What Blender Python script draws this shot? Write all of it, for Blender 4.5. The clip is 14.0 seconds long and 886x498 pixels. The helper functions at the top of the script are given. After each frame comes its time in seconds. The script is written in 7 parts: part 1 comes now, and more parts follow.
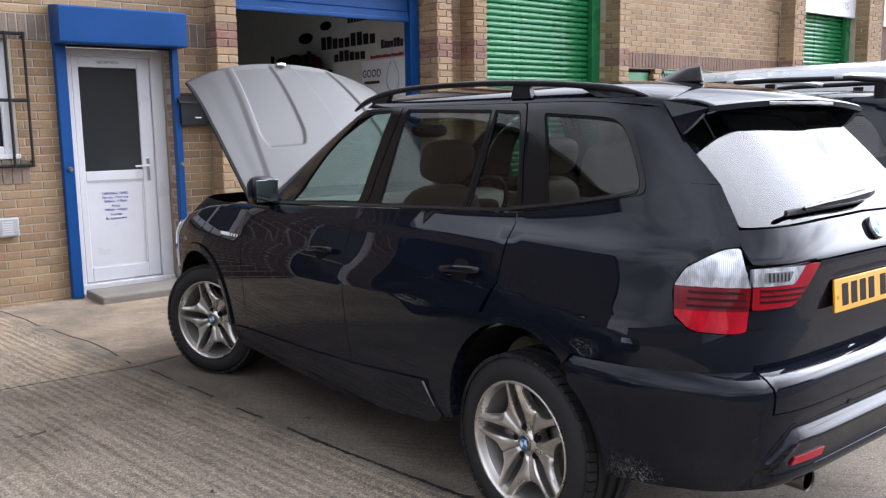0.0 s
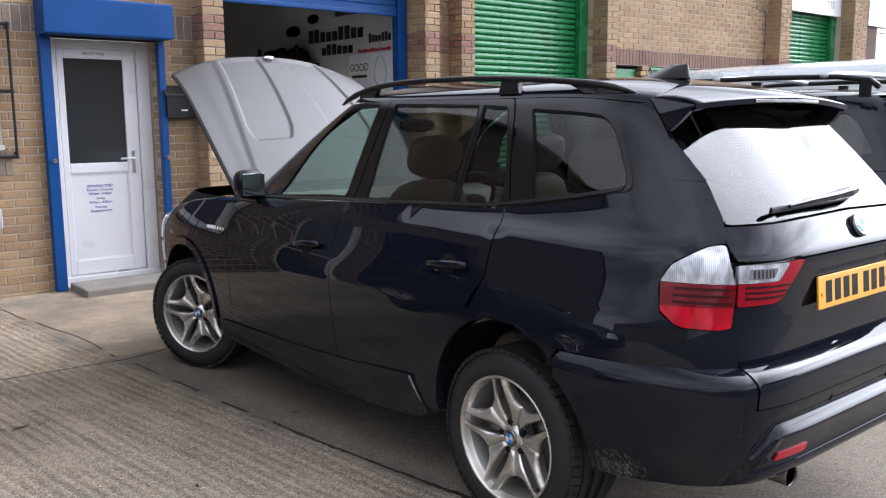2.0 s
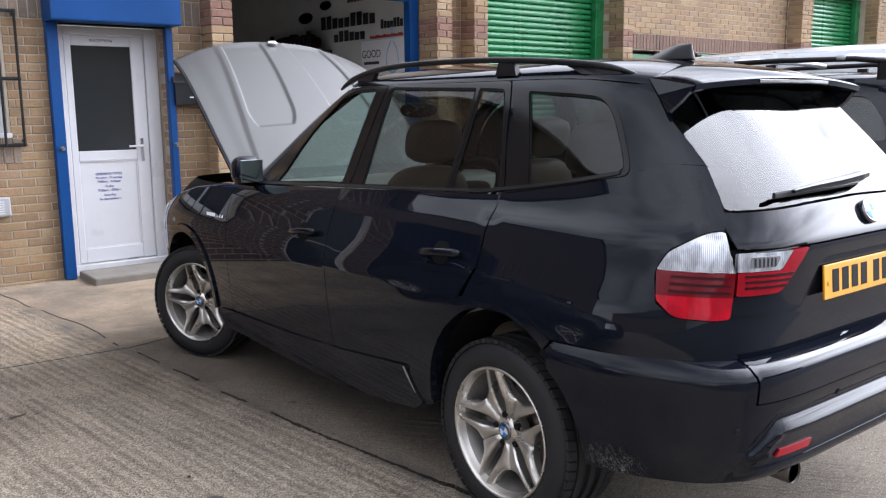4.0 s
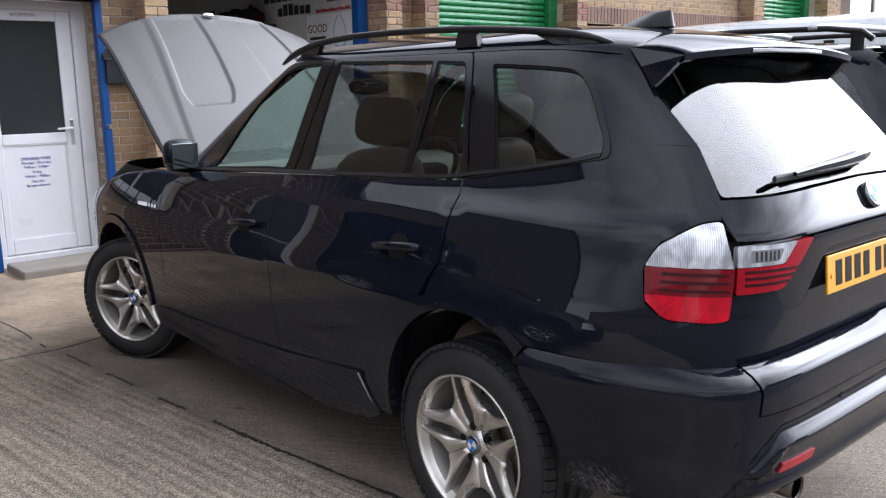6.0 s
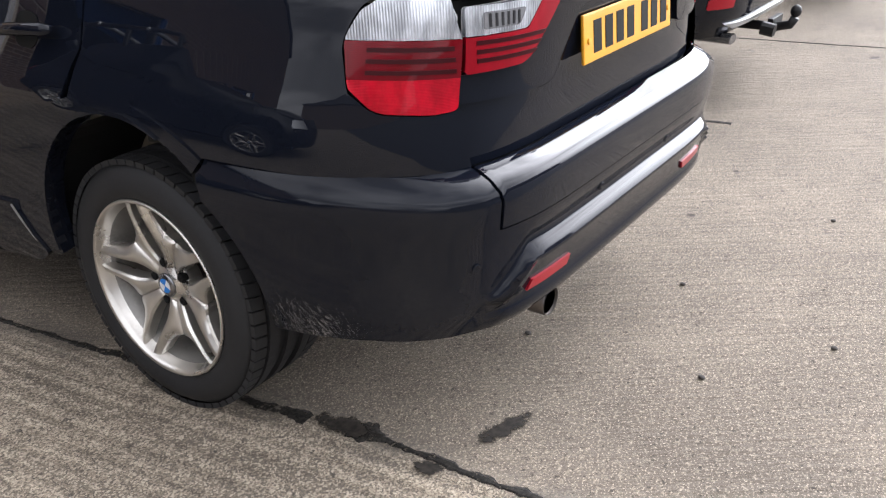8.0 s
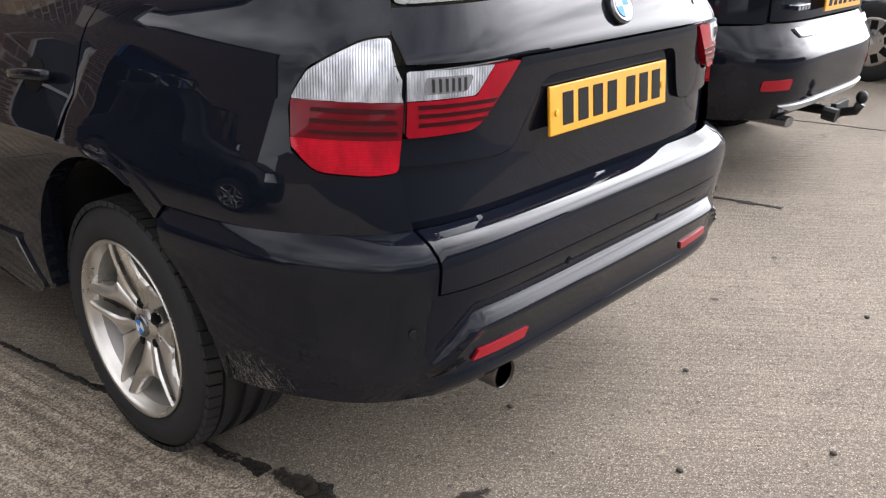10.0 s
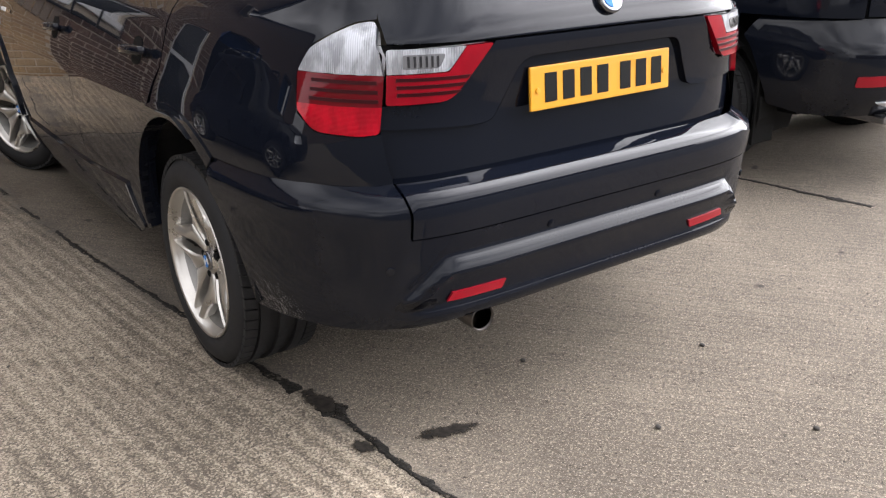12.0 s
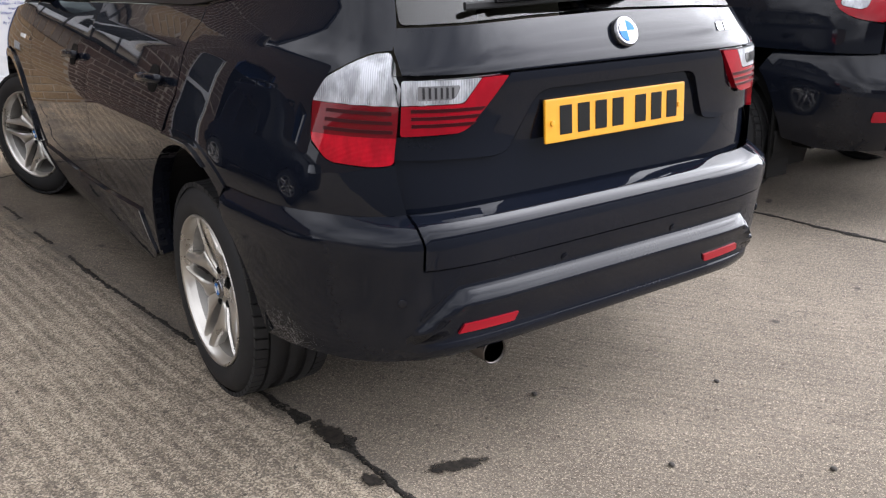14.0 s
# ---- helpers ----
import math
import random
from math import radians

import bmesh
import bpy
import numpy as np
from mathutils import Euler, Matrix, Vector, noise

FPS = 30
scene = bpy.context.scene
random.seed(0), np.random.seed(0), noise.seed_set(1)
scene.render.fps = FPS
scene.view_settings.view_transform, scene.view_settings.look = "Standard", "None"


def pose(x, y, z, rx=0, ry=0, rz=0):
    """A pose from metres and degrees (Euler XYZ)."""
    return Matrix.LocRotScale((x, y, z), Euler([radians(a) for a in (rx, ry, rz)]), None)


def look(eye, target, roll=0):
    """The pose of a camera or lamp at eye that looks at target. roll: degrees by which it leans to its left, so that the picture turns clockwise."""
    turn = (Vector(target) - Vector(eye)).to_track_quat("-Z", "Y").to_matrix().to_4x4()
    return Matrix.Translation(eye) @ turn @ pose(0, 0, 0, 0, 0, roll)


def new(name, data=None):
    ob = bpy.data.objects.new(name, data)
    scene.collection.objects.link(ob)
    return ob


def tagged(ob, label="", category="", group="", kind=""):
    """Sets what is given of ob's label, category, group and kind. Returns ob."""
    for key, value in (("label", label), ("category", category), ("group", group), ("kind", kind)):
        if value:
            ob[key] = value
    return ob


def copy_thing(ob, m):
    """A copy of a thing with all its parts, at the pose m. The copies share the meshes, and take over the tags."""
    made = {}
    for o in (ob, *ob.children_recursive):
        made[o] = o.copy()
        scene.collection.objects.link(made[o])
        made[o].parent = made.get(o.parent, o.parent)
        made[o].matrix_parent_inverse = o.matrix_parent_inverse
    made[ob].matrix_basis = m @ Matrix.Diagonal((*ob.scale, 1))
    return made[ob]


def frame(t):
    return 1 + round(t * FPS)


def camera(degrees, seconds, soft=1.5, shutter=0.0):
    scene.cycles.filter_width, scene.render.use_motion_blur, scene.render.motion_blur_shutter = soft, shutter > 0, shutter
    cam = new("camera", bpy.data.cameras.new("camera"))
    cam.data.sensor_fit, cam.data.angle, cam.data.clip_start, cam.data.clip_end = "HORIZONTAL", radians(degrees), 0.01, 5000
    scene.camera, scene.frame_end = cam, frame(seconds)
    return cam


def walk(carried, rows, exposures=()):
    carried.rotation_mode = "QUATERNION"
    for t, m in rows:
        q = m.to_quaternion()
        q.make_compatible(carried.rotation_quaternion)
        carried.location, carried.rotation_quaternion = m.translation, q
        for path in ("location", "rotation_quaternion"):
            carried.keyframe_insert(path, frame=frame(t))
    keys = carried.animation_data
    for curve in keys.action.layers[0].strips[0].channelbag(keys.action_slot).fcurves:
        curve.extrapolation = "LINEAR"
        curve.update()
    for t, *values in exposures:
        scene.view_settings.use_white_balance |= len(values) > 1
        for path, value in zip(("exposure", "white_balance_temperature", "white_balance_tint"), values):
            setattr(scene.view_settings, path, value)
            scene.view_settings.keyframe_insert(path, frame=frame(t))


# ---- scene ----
cam = camera(54.9, 14.0, soft=1.25)
PATH = [
    (0, (-2.964, -2.183, 1.531), (-1.727, -0.64, 1.238), -0.8),
    (0.5, (-2.964, -2.188, 1.526), (-1.716, -0.652, 1.238), -0.6),
    (1, (-2.955, -2.182, 1.532), (-1.702, -0.652, 1.231), -0.6),
    (1.5, (-2.959, -2.181, 1.527), (-1.699, -0.658, 1.222), -0.4),
    (2, (-2.967, -2.182, 1.531), (-1.706, -0.66, 1.226), -0.3),
    (2.5, (-2.95, -2.177, 1.53), (-1.693, -0.653, 1.219), -0.5),
    (3, (-2.917, -2.183, 1.528), (-1.67, -0.652, 1.213), -0.8),
    (5.3, (-2.72, -2.072, 1.492), (-1.523, -0.511, 1.133), 0.4),
    (5.5, (-2.708, -2.006, 1.503), (-1.482, -0.468, 1.142), 0.1),
    (6, (-2.622, -1.891, 1.505), (-1.323, -0.419, 1.121), -1.0),
    (6.5, (-2.451, -1.849, 1.488), (-1.11, -0.441, 1.018), -1.5),
    (7, (-2.234, -1.841, 1.449), (-0.855, -0.553, 0.787), -1.6),
    (7.2, (-2.172, -1.835, 1.428), (-0.777, -0.612, 0.683), -1.3),
    (7.5, (-2.103, -1.787, 1.41), (-0.684, -0.662, 0.561), -1.3),
    (8, (-2.004, -1.682, 1.373), (-0.533, -0.65, 0.495), -1.1),
    (8.5, (-1.91, -1.649, 1.343), (-0.418, -0.613, 0.506), -1.3),
    (8.7, (-1.877, -1.674, 1.339), (-0.388, -0.609, 0.533), -1.1),
    (10.8, (-1.758, -2.142, 1.374), (-0.486, -0.786, 0.638), 1.3),
    (11, (-1.741, -2.213, 1.369), (-0.505, -0.821, 0.638), 1.6),
    (11.5, (-1.708, -2.368, 1.377), (-0.585, -0.895, 0.621), 0.8),
    (12, (-1.68, -2.451, 1.384), (-0.599, -0.944, 0.634), -0.5),
    (12.5, (-1.668, -2.461, 1.389), (-0.587, -0.94, 0.668), -0.4),
    (13, (-1.669, -2.45, 1.383), (-0.597, -0.915, 0.681), 0.0),
    (13.5, (-1.675, -2.438, 1.385), (-0.605, -0.898, 0.688), 0.1),
    (14, (-1.673, -2.434, 1.386), (-0.599, -0.893, 0.698), -0.0),
]
# the camera's own exposure and white balance: seconds, stops, kelvin, tint
LIGHT = [(0.0, -0.82, 5950, 13), (3.0, -0.80, 5950, 13), (5.5, -0.75, 5950, 13), (6.3, -0.80, 5950, 13), (7.0, -0.80, 6600, 14), (7.5, -0.73, 6520, 13), (8.0, -0.58, 6230, 12), (8.5, -0.67, 6250, 12), (8.7, -0.68, 6260, 12), (10.8, -0.77, 6480, 12), (11.8, -0.77, 6480, 12), (13.2, -0.78, 6290, 12), (14.0, -0.78, 6290, 12)]
walk(cam, [(t, look(eye, target, roll)) for t, eye, target, roll in PATH], LIGHT)

# ---- daylight: bright broken cloud, the sun veiled high on the far side ----
SUN_AZ, SUN_EL = radians(15), radians(33)         # azimuth from +x towards -y
sun_way = Vector((math.cos(SUN_EL) * math.cos(SUN_AZ), -math.cos(SUN_EL) * math.sin(SUN_AZ), math.sin(SUN_EL)))
world = bpy.data.worlds.new("sky_world")
scene.world = world
world.use_nodes = True
wn, wl = world.node_tree.nodes, world.node_tree.links
wn.clear()
sky = wn.new("ShaderNodeTexSky")
sky.sky_type, sky.sun_disc = "NISHITA", False
sky.sun_elevation, sky.sun_rotation = SUN_EL, radians(90) + SUN_AZ
co = wn.new("ShaderNodeTexCoord")


def wnode(kind, **values):
    n = wn.new(kind)
    for k, v in values.items():
        n.inputs[k].default_value = v
    return n


def wmath(op, a, b=0.0):
    n = wn.new("ShaderNodeMath")
    n.operation = op
    for i, v in ((0, a), (1, b)):
        if isinstance(v, (int, float)):
            n.inputs[i].default_value = v
        else:
            wl.new(v, n.inputs[i])
    return n.outputs[0]


flat = wnode("ShaderNodeMapping")
flat.inputs["Scale"].default_value = (1.0, 1.0, 1.8)
wl.new(co.outputs["Generated"], flat.inputs["Vector"])
puffs = wnode("ShaderNodeTexNoise", Scale=1.5, Detail=6.0, Roughness=0.52, Distortion=0.5)
wl.new(flat.outputs[0], puffs.inputs["Vector"])
cover = wn.new("ShaderNodeValToRGB")
cover.color_ramp.elements[0].position, cover.color_ramp.elements[1].position = 0.18, 0.38
wl.new(puffs.outputs["Fac"], cover.inputs["Fac"])
dot = wn.new("ShaderNodeVectorMath")
dot.operation = "DOT_PRODUCT"
dot.inputs[1].default_value = sun_way
wl.new(co.outputs["Generated"], dot.inputs[0])
toward = wmath("MAXIMUM", dot.outputs["Value"], 0.0)
glow = wmath("ADD", wmath("MULTIPLY", wmath("POWER", toward, 8.0), 32.0), wmath("MULTIPLY", wmath("POWER", toward, 1.5), 1.2))
bright = wn.new("ShaderNodeValToRGB")
for e, (pos, v) in zip(bright.color_ramp.elements, ((0.36, 0.50), (0.58, 1.0))):
    e.position, e.color = pos, (v, v, v, 1)
wl.new(puffs.outputs["Fac"], bright.inputs["Fac"])
body = wn.new("ShaderNodeValToRGB")
for e, (pos, v) in zip(body.color_ramp.elements, ((0.40, 0.28), (0.62, 1.0))):
    e.position, e.color = pos, (v, v, v, 1)
wl.new(puffs.outputs["Fac"], body.inputs["Fac"])
cloud_light = wmath("ADD", wmath("MULTIPLY", body.outputs["Color"], 4.0), wmath("MULTIPLY", glow, bright.outputs["Color"]))
cloud = wn.new("ShaderNodeCombineColor")
wl.new(wmath("MULTIPLY", cloud_light, 1.0), cloud.inputs[0])
wl.new(wmath("MULTIPLY", cloud_light, 1.0), cloud.inputs[1])
wl.new(wmath("MULTIPLY", cloud_light, 1.03), cloud.inputs[2])
blue = wnode("ShaderNodeVectorMath")
blue.operation = "SCALE"
blue.inputs["Scale"].default_value = 0.10
wl.new(sky.outputs[0], blue.inputs[0])
both = wn.new("ShaderNodeMix")
both.data_type = "RGBA"
wl.new(cover.outputs["Color"], both.inputs[0])
wl.new(blue.outputs[0], both.inputs[6])
wl.new(cloud.outputs[0], both.inputs[7])
bg = wnode("ShaderNodeBackground", Strength=1.0)
wout = wn.new("ShaderNodeOutputWorld")
wl.new(both.outputs[2], bg.inputs[0])
wl.new(bg.outputs[0], wout.inputs[0])
sun = new("sun", bpy.data.lights.new("sun", "SUN"))
sun.data.energy, sun.data.angle, sun.data.color = 0.3, radians(50), (1.0, 0.95, 0.87)
sun.matrix_world = look(sun_way * 20, (0, 0, 0))

# ---- materials ----
def mat(name, color, rough=0.5, metal=0.0, coat=0.0, **more):
    m = bpy.data.materials.new(name)
    m.use_nodes = True
    b = m.node_tree.nodes["Principled BSDF"]
    b.inputs["Base Color"].default_value = (*color, 1)
    b.inputs["Roughness"].default_value = rough
    b.inputs["Metallic"].default_value = metal
    b.inputs["Coat Weight"].default_value = coat
    b.inputs["Coat Roughness"].default_value = 0.02
    for k, v in more.items():
        b.inputs[k.replace("_", " ")].default_value = v
    return m


class Nodes:
    """Short calls for building on a material's node tree."""

    def __init__(self, m):
        self.t = m.node_tree
        self.b = self.t.nodes["Principled BSDF"]
        self.co = self.t.nodes.new("ShaderNodeTexCoord").outputs["Object"]

    def node(self, kind, **values):
        n = self.t.nodes.new(kind)
        for k, v in values.items():
            n.inputs[k].default_value = v
        return n

    def link(self, a, b):
        self.t.links.new(a, b)

    def noise(self, scale, detail=4.0, rough=0.55, vec=None, stretch=None):
        n = self.node("ShaderNodeTexNoise", Scale=scale, Detail=detail, Roughness=rough)
        src = vec or self.co
        if stretch:
            mp = self.node("ShaderNodeMapping")
            mp.inputs["Scale"].default_value = stretch
            self.link(src, mp.inputs["Vector"])
            src = mp.outputs[0]
        self.link(src, n.inputs["Vector"])
        return n.outputs["Fac"]

    def ramp(self, fac, *stops):
        n = self.t.nodes.new("ShaderNodeValToRGB")
        while len(n.color_ramp.elements) < len(stops):
            n.color_ramp.elements.new(0.5)
        for e, (pos, c) in zip(n.color_ramp.elements, stops):
            e.position = pos
            e.color = (*c, 1) if isinstance(c, tuple) else (c, c, c, 1)
        self.link(fac, n.inputs["Fac"])
        return n.outputs["Color"]

    def mix(self, fac, a, b, kind="MIX"):
        n = self.t.nodes.new("ShaderNodeMix")
        n.data_type, n.blend_type = "RGBA", kind
        for i, v in ((0, fac), (6, a), (7, b)):
            if isinstance(v, (int, float)):
                n.inputs[i].default_value = v if i == 0 else (v, v, v, 1)
            elif isinstance(v, tuple):
                n.inputs[i].default_value = (*v, 1)
            else:
                self.link(v, n.inputs[i])
        return n.outputs[2]

    def maths(self, op, a, b=0.0):
        n = self.t.nodes.new("ShaderNodeMath")
        n.operation = op
        for i, v in ((0, a), (1, b)):
            if isinstance(v, (int, float)):
                n.inputs[i].default_value = v
            else:
                self.link(v, n.inputs[i])
        return n.outputs[0]

    def bump(self, height, strength=0.3, distance=0.01):
        n = self.node("ShaderNodeBump", Strength=strength, Distance=distance)
        self.link(height, n.inputs["Height"])
        self.link(n.outputs[0], self.b.inputs["Normal"])

    def set(self, name, value):
        self.link(value, self.b.inputs[name])


def varied(name, color, rough, scale=6.0, depth=0.25, bump=0.15, metal=0.0, fine=120.0, coat=0.0, spec=0.5):
    """A surface with broad stains, fine grain and a little relief."""
    m = mat(name, color, rough, metal, coat, Specular_IOR_Level=spec)
    k = Nodes(m)
    big, small = k.noise(scale, 5), k.noise(fine, 3)
    lo, hi = tuple(c * (1 - depth) for c in color), tuple(min(1, c * (1 + depth * 0.6)) for c in color)
    c = k.mix(k.ramp(small, (0.35, 0.0), (0.65, 1.0)), k.ramp(big, (0.3, lo), (0.7, hi)), color)
    k.set("Base Color", c)
    k.set("Roughness", k.ramp(big, (0.3, max(0.0, rough - 0.07)), (0.7, min(1, rough + 0.07))))
    if bump:
        k.bump(small, bump, 0.002)
    return m


def pane(name, tint, gloss=0.02, head_on=0.045):
    """Clear or tinted glass: light goes through, and the surface mirrors more at a glancing angle."""
    m = bpy.data.materials.new(name)
    m.use_nodes = True
    t = m.node_tree
    t.nodes.clear()
    out, mx = t.nodes.new("ShaderNodeOutputMaterial"), t.nodes.new("ShaderNodeMixShader")
    tr, gl, lw = t.nodes.new("ShaderNodeBsdfTransparent"), t.nodes.new("ShaderNodeBsdfGlossy"), t.nodes.new("ShaderNodeLayerWeight")
    lw.inputs["Blend"].default_value = 0.5
    tr.inputs["Color"].default_value = (*tint, 1)
    gl.inputs["Roughness"].default_value = gloss
    pw, sc = t.nodes.new("ShaderNodeMath"), t.nodes.new("ShaderNodeMath")
    pw.operation, pw.inputs[1].default_value = "POWER", 5.0
    sc.operation, sc.inputs[1].default_value, sc.inputs[2].default_value = "MULTIPLY_ADD", 1.0 - head_on, head_on
    t.links.new(lw.outputs["Facing"], pw.inputs[0])
    t.links.new(pw.outputs[0], sc.inputs[0])
    t.links.new(sc.outputs[0], mx.inputs[0])
    t.links.new(tr.outputs[0], mx.inputs[1])
    t.links.new(gl.outputs[0], mx.inputs[2])
    t.links.new(mx.outputs[0], out.inputs[0])
    return m


def paint(name, scrape=None, dust=0.12, gloss=0.015):
    """Black car paint under clear coat with a film of road dust low down and, if asked, scrapes."""
    m = mat(name, (0.0052, 0.0066, 0.0112), 0.3, 0.0, 0.95, Specular_IOR_Level=0.0, Coat_IOR=1.37)
    k = Nodes(m)
    film = k.maths("MULTIPLY", k.ramp(k.noise(3.0, 6), (0.45, 0.0), (0.75, 1.0)), k.ramp(k.noise(90.0, 3), (0.3, 0.2), (0.7, 1.0)))
    c = k.mix(k.maths("MULTIPLY", film, 0.045 * dust), (0.0052, 0.0066, 0.0112), (0.35, 0.32, 0.28))
    if scrape:
        sep = k.node("ShaderNodeSeparateXYZ")
        k.link(k.co, sep.inputs[0])
        x0, y0, z0, ry, rz = scrape
        dy = k.maths("DIVIDE", k.maths("SUBTRACT", sep.outputs[1], y0), ry)
        dz = k.maths("DIVIDE", k.maths("SUBTRACT", sep.outputs[2], z0), rz)
        d = k.maths("ADD", k.maths("MULTIPLY", dy, dy), k.maths("MULTIPLY", dz, dz))
        zone = k.ramp(d, (0.0, 1.0), (1.0, 0.0))
        leftside = k.maths("LESS_THAN", sep.outputs[0], x0)
        rot = k.node("ShaderNodeMapping")
        rot.inputs["Rotation"].default_value = (radians(28), 0, 0)
        k.link(k.co, rot.inputs["Vector"])
        streak = k.noise(62.0, 6, 0.8, rot.outputs[0], (1.0, 15.0, 0.5))
        marks = k.maths("GREATER_THAN", k.maths("ADD", k.maths("MULTIPLY", zone, 0.25), streak), 0.815)
        marks = k.maths("MULTIPLY", k.maths("MULTIPLY", marks, leftside), k.maths("GREATER_THAN", zone, 0.05))
        c = k.mix(k.maths("MULTIPLY", marks, 0.55), c, (0.5, 0.46, 0.42))
        k.set("Coat Weight", k.maths("MULTIPLY", k.maths("SUBTRACT", 1.0, marks), 0.95))
    k.set("Base Color", c)
    k.set("Coat Roughness", k.ramp(film, (0.0, gloss), (1.0, gloss + 0.045)))
    return m


def lens(name, color, scale=90.0, metal=0.0, strength=0.25, mottle=16.0, tall=0.5, dim=0.25, fluted=False):
    """Moulded lamp plastic with fine prisms under a smooth outer face."""
    m = mat(name, color, 0.4, metal, 0.9, Specular_IOR_Level=0.05 + 0.3 * metal, Coat_Roughness=0.03, Coat_IOR=1.4)
    k = Nodes(m)
    w = k.node("ShaderNodeTexWave", Scale=scale, Distortion=0.0)
    w.bands_direction = "DIAGONAL" if fluted else "Z"
    across = k.node("ShaderNodeMapping")
    across.inputs["Scale"].default_value = (1.0, -1.0 if fluted else 1.0, 0.0 if fluted else 1.0)
    k.link(k.co, across.inputs["Vector"])
    k.link(across.outputs[0], w.inputs["Vector"])
    # mottle and prism lines put the lamp's inner reflections into the colour
    n = k.noise(mottle, 4, 0.6, None, (1.0, 1.0, tall))
    c = k.mix(k.ramp(n, (0.40, dim), (0.60, 0.0)), color, tuple(v * 0.35 for v in color))
    k.set("Base Color", k.mix(k.maths("MULTIPLY", w.outputs["Fac"], 0.12), c, tuple(v * 0.45 for v in color)))
    k.bump(w.outputs["Fac"], strength, 0.003)
    return m


# pale grey in place of PAINT: the bonnet's sky reflection put into its colour
BONNET = varied("painted_bonnet_sheen", (0.062, 0.060, 0.058), 0.44, 2.2, 0.2, 0.0, 0.2)
PAINT = paint("black_paint")
PAINT_DULL = paint("navy_black_paint", dust=1.0, gloss=0.07)
PAINT_DULL.node_tree.nodes["Principled BSDF"].inputs["Coat Weight"].default_value = 0.75
PAINT_DULL.node_tree.nodes["Principled BSDF"].inputs["Coat IOR"].default_value = 1.46
PAINT_WORN = paint("black_paint_dusty", dust=1.5)
PAINT_SCUFF = paint("black_paint_scraped", (-0.55, -0.50, 0.395, 0.24, 0.13), 0.6, 0.05)
PAINT_SCUFF.node_tree.nodes["Principled BSDF"].inputs["Coat IOR"].default_value = 1.33
TRIM = mat("gloss_black_trim", (0.006, 0.006, 0.0065), 0.14, Specular_IOR_Level=0.3)
TRIM_SATIN = varied("satin_black_trim", (0.009, 0.009, 0.010), 0.36, bump=0.1, spec=0.3)
RUBBER = varied("tyre_rubber", (0.017, 0.017, 0.018), 0.68, 8.0, 0.35, 0.2, spec=0.3)
BLACK = mat("matt_black", (0.006, 0.006, 0.006), 0.7, Specular_IOR_Level=0.15)
LINER = varied("arch_liner", (0.016, 0.016, 0.016), 0.9, bump=0.5, spec=0.1)
SILVER = varied("silver_alloy", (0.598, 0.574, 0.535), 0.30, 7.0, 0.15, 0.03, 0.9)
# wheel barrel: darker and rougher than the rim's silver
ALLOY_DULL = varied("darker_alloy", (0.26, 0.25, 0.235), 0.42, 7.0, 0.35, 0.1, 0.7)
CHIP = varied("chipped_paint", (0.22, 0.215, 0.21), 0.6, 40.0, 0.5, 0.3)
CHROME = mat("chrome", (0.75, 0.76, 0.78), 0.08, 1.0)
CHROME_DARK = mat("dark_chrome", (0.20, 0.20, 0.21), 0.15, 0.9)
STEEL = varied("brake_steel", (0.25, 0.22, 0.2), 0.45, metal=0.9)
EXHAUST = varied("exhaust_steel", (0.11, 0.10, 0.095), 0.3, metal=1.0, fine=60)
MIRROR = mat("mirror_glass", (0.28, 0.33, 0.33), 0.01, 1.0)
PANE = pane("clear_glass", (0.48, 0.59, 0.56), 0.02, 0.05)
PANE_SCREEN = pane("windscreen_glass", (0.55, 0.62, 0.60), 0.02, 0.05)
PANE_DARK = pane("tinted_glass", (0.26, 0.275, 0.265), 0.02, 0.055)
PANE_BACK = pane("rear_glass", (0.12, 0.13, 0.13), 0.015, 0.036)
CLEAR_LAMP = mat("clear_lamp", (0.7, 0.72, 0.75), 0.12, 0.6, 1.0)
LAMP_BACK = mat("lamp_housing", (0.85, 0.85, 0.87), 0.35, 0.15)
BRAKE_GREY = mat("grey_brake_lamp", (0.10, 0.095, 0.095), 0.25)
GREY_LAMP = mat("grey_lamp", (0.25, 0.25, 0.26), 0.2, 0.3, 1.0)
LENS_CLEAR = lens("clear_lens", (0.62, 0.64, 0.68), 80.0, 0.6, 0.4, 24.0, 0.35, 0.75, True)
LENS_RED = lens("red_lens", (0.30, 0.001, 0.010), 90.0, 0.0, 0.08)
LENS_BRIGHT = lens("bright_red_lens", (0.52, 0.001, 0.016), 110.0, 0.0, 0.3, 22.0, 0.6, 0.55)
RIB_DARK = mat("dark_lens_rib", (0.02, 0.02, 0.022), 0.3)
LENS_DARK = lens("dark_red_lens", (0.15, 0.001, 0.006), 90.0, 0.0, 0.08)
LENS_FOG = mat("fog_red", (0.30, 0.004, 0.014), 0.4, 0.0, 0.6, Specular_IOR_Level=0.1, Coat_Roughness=0.05)
DARK_RED = mat("dark_red", (0.035, 0.001, 0.003), 0.4, Specular_IOR_Level=0.2)
PLATE_YELLOW = mat("plate_yellow", (0.66, 0.30, 0.010), 0.4)
EMBLEM_BLUE = mat("emblem_blue", (0.02, 0.16, 0.50), 0.4, Specular_IOR_Level=0.15)
WHITE = varied("white_plastic", (0.62, 0.62, 0.635), 0.32, 3.0, 0.06, 0.0)
LEATHER = varied("beige_leather", (0.25, 0.21, 0.155), 0.5, 9.0, 0.15, 0.2)
LINING = varied("headlining", (0.45, 0.42, 0.38), 0.9)
DASH = varied("dashboard", (0.30, 0.29, 0.26), 0.6)
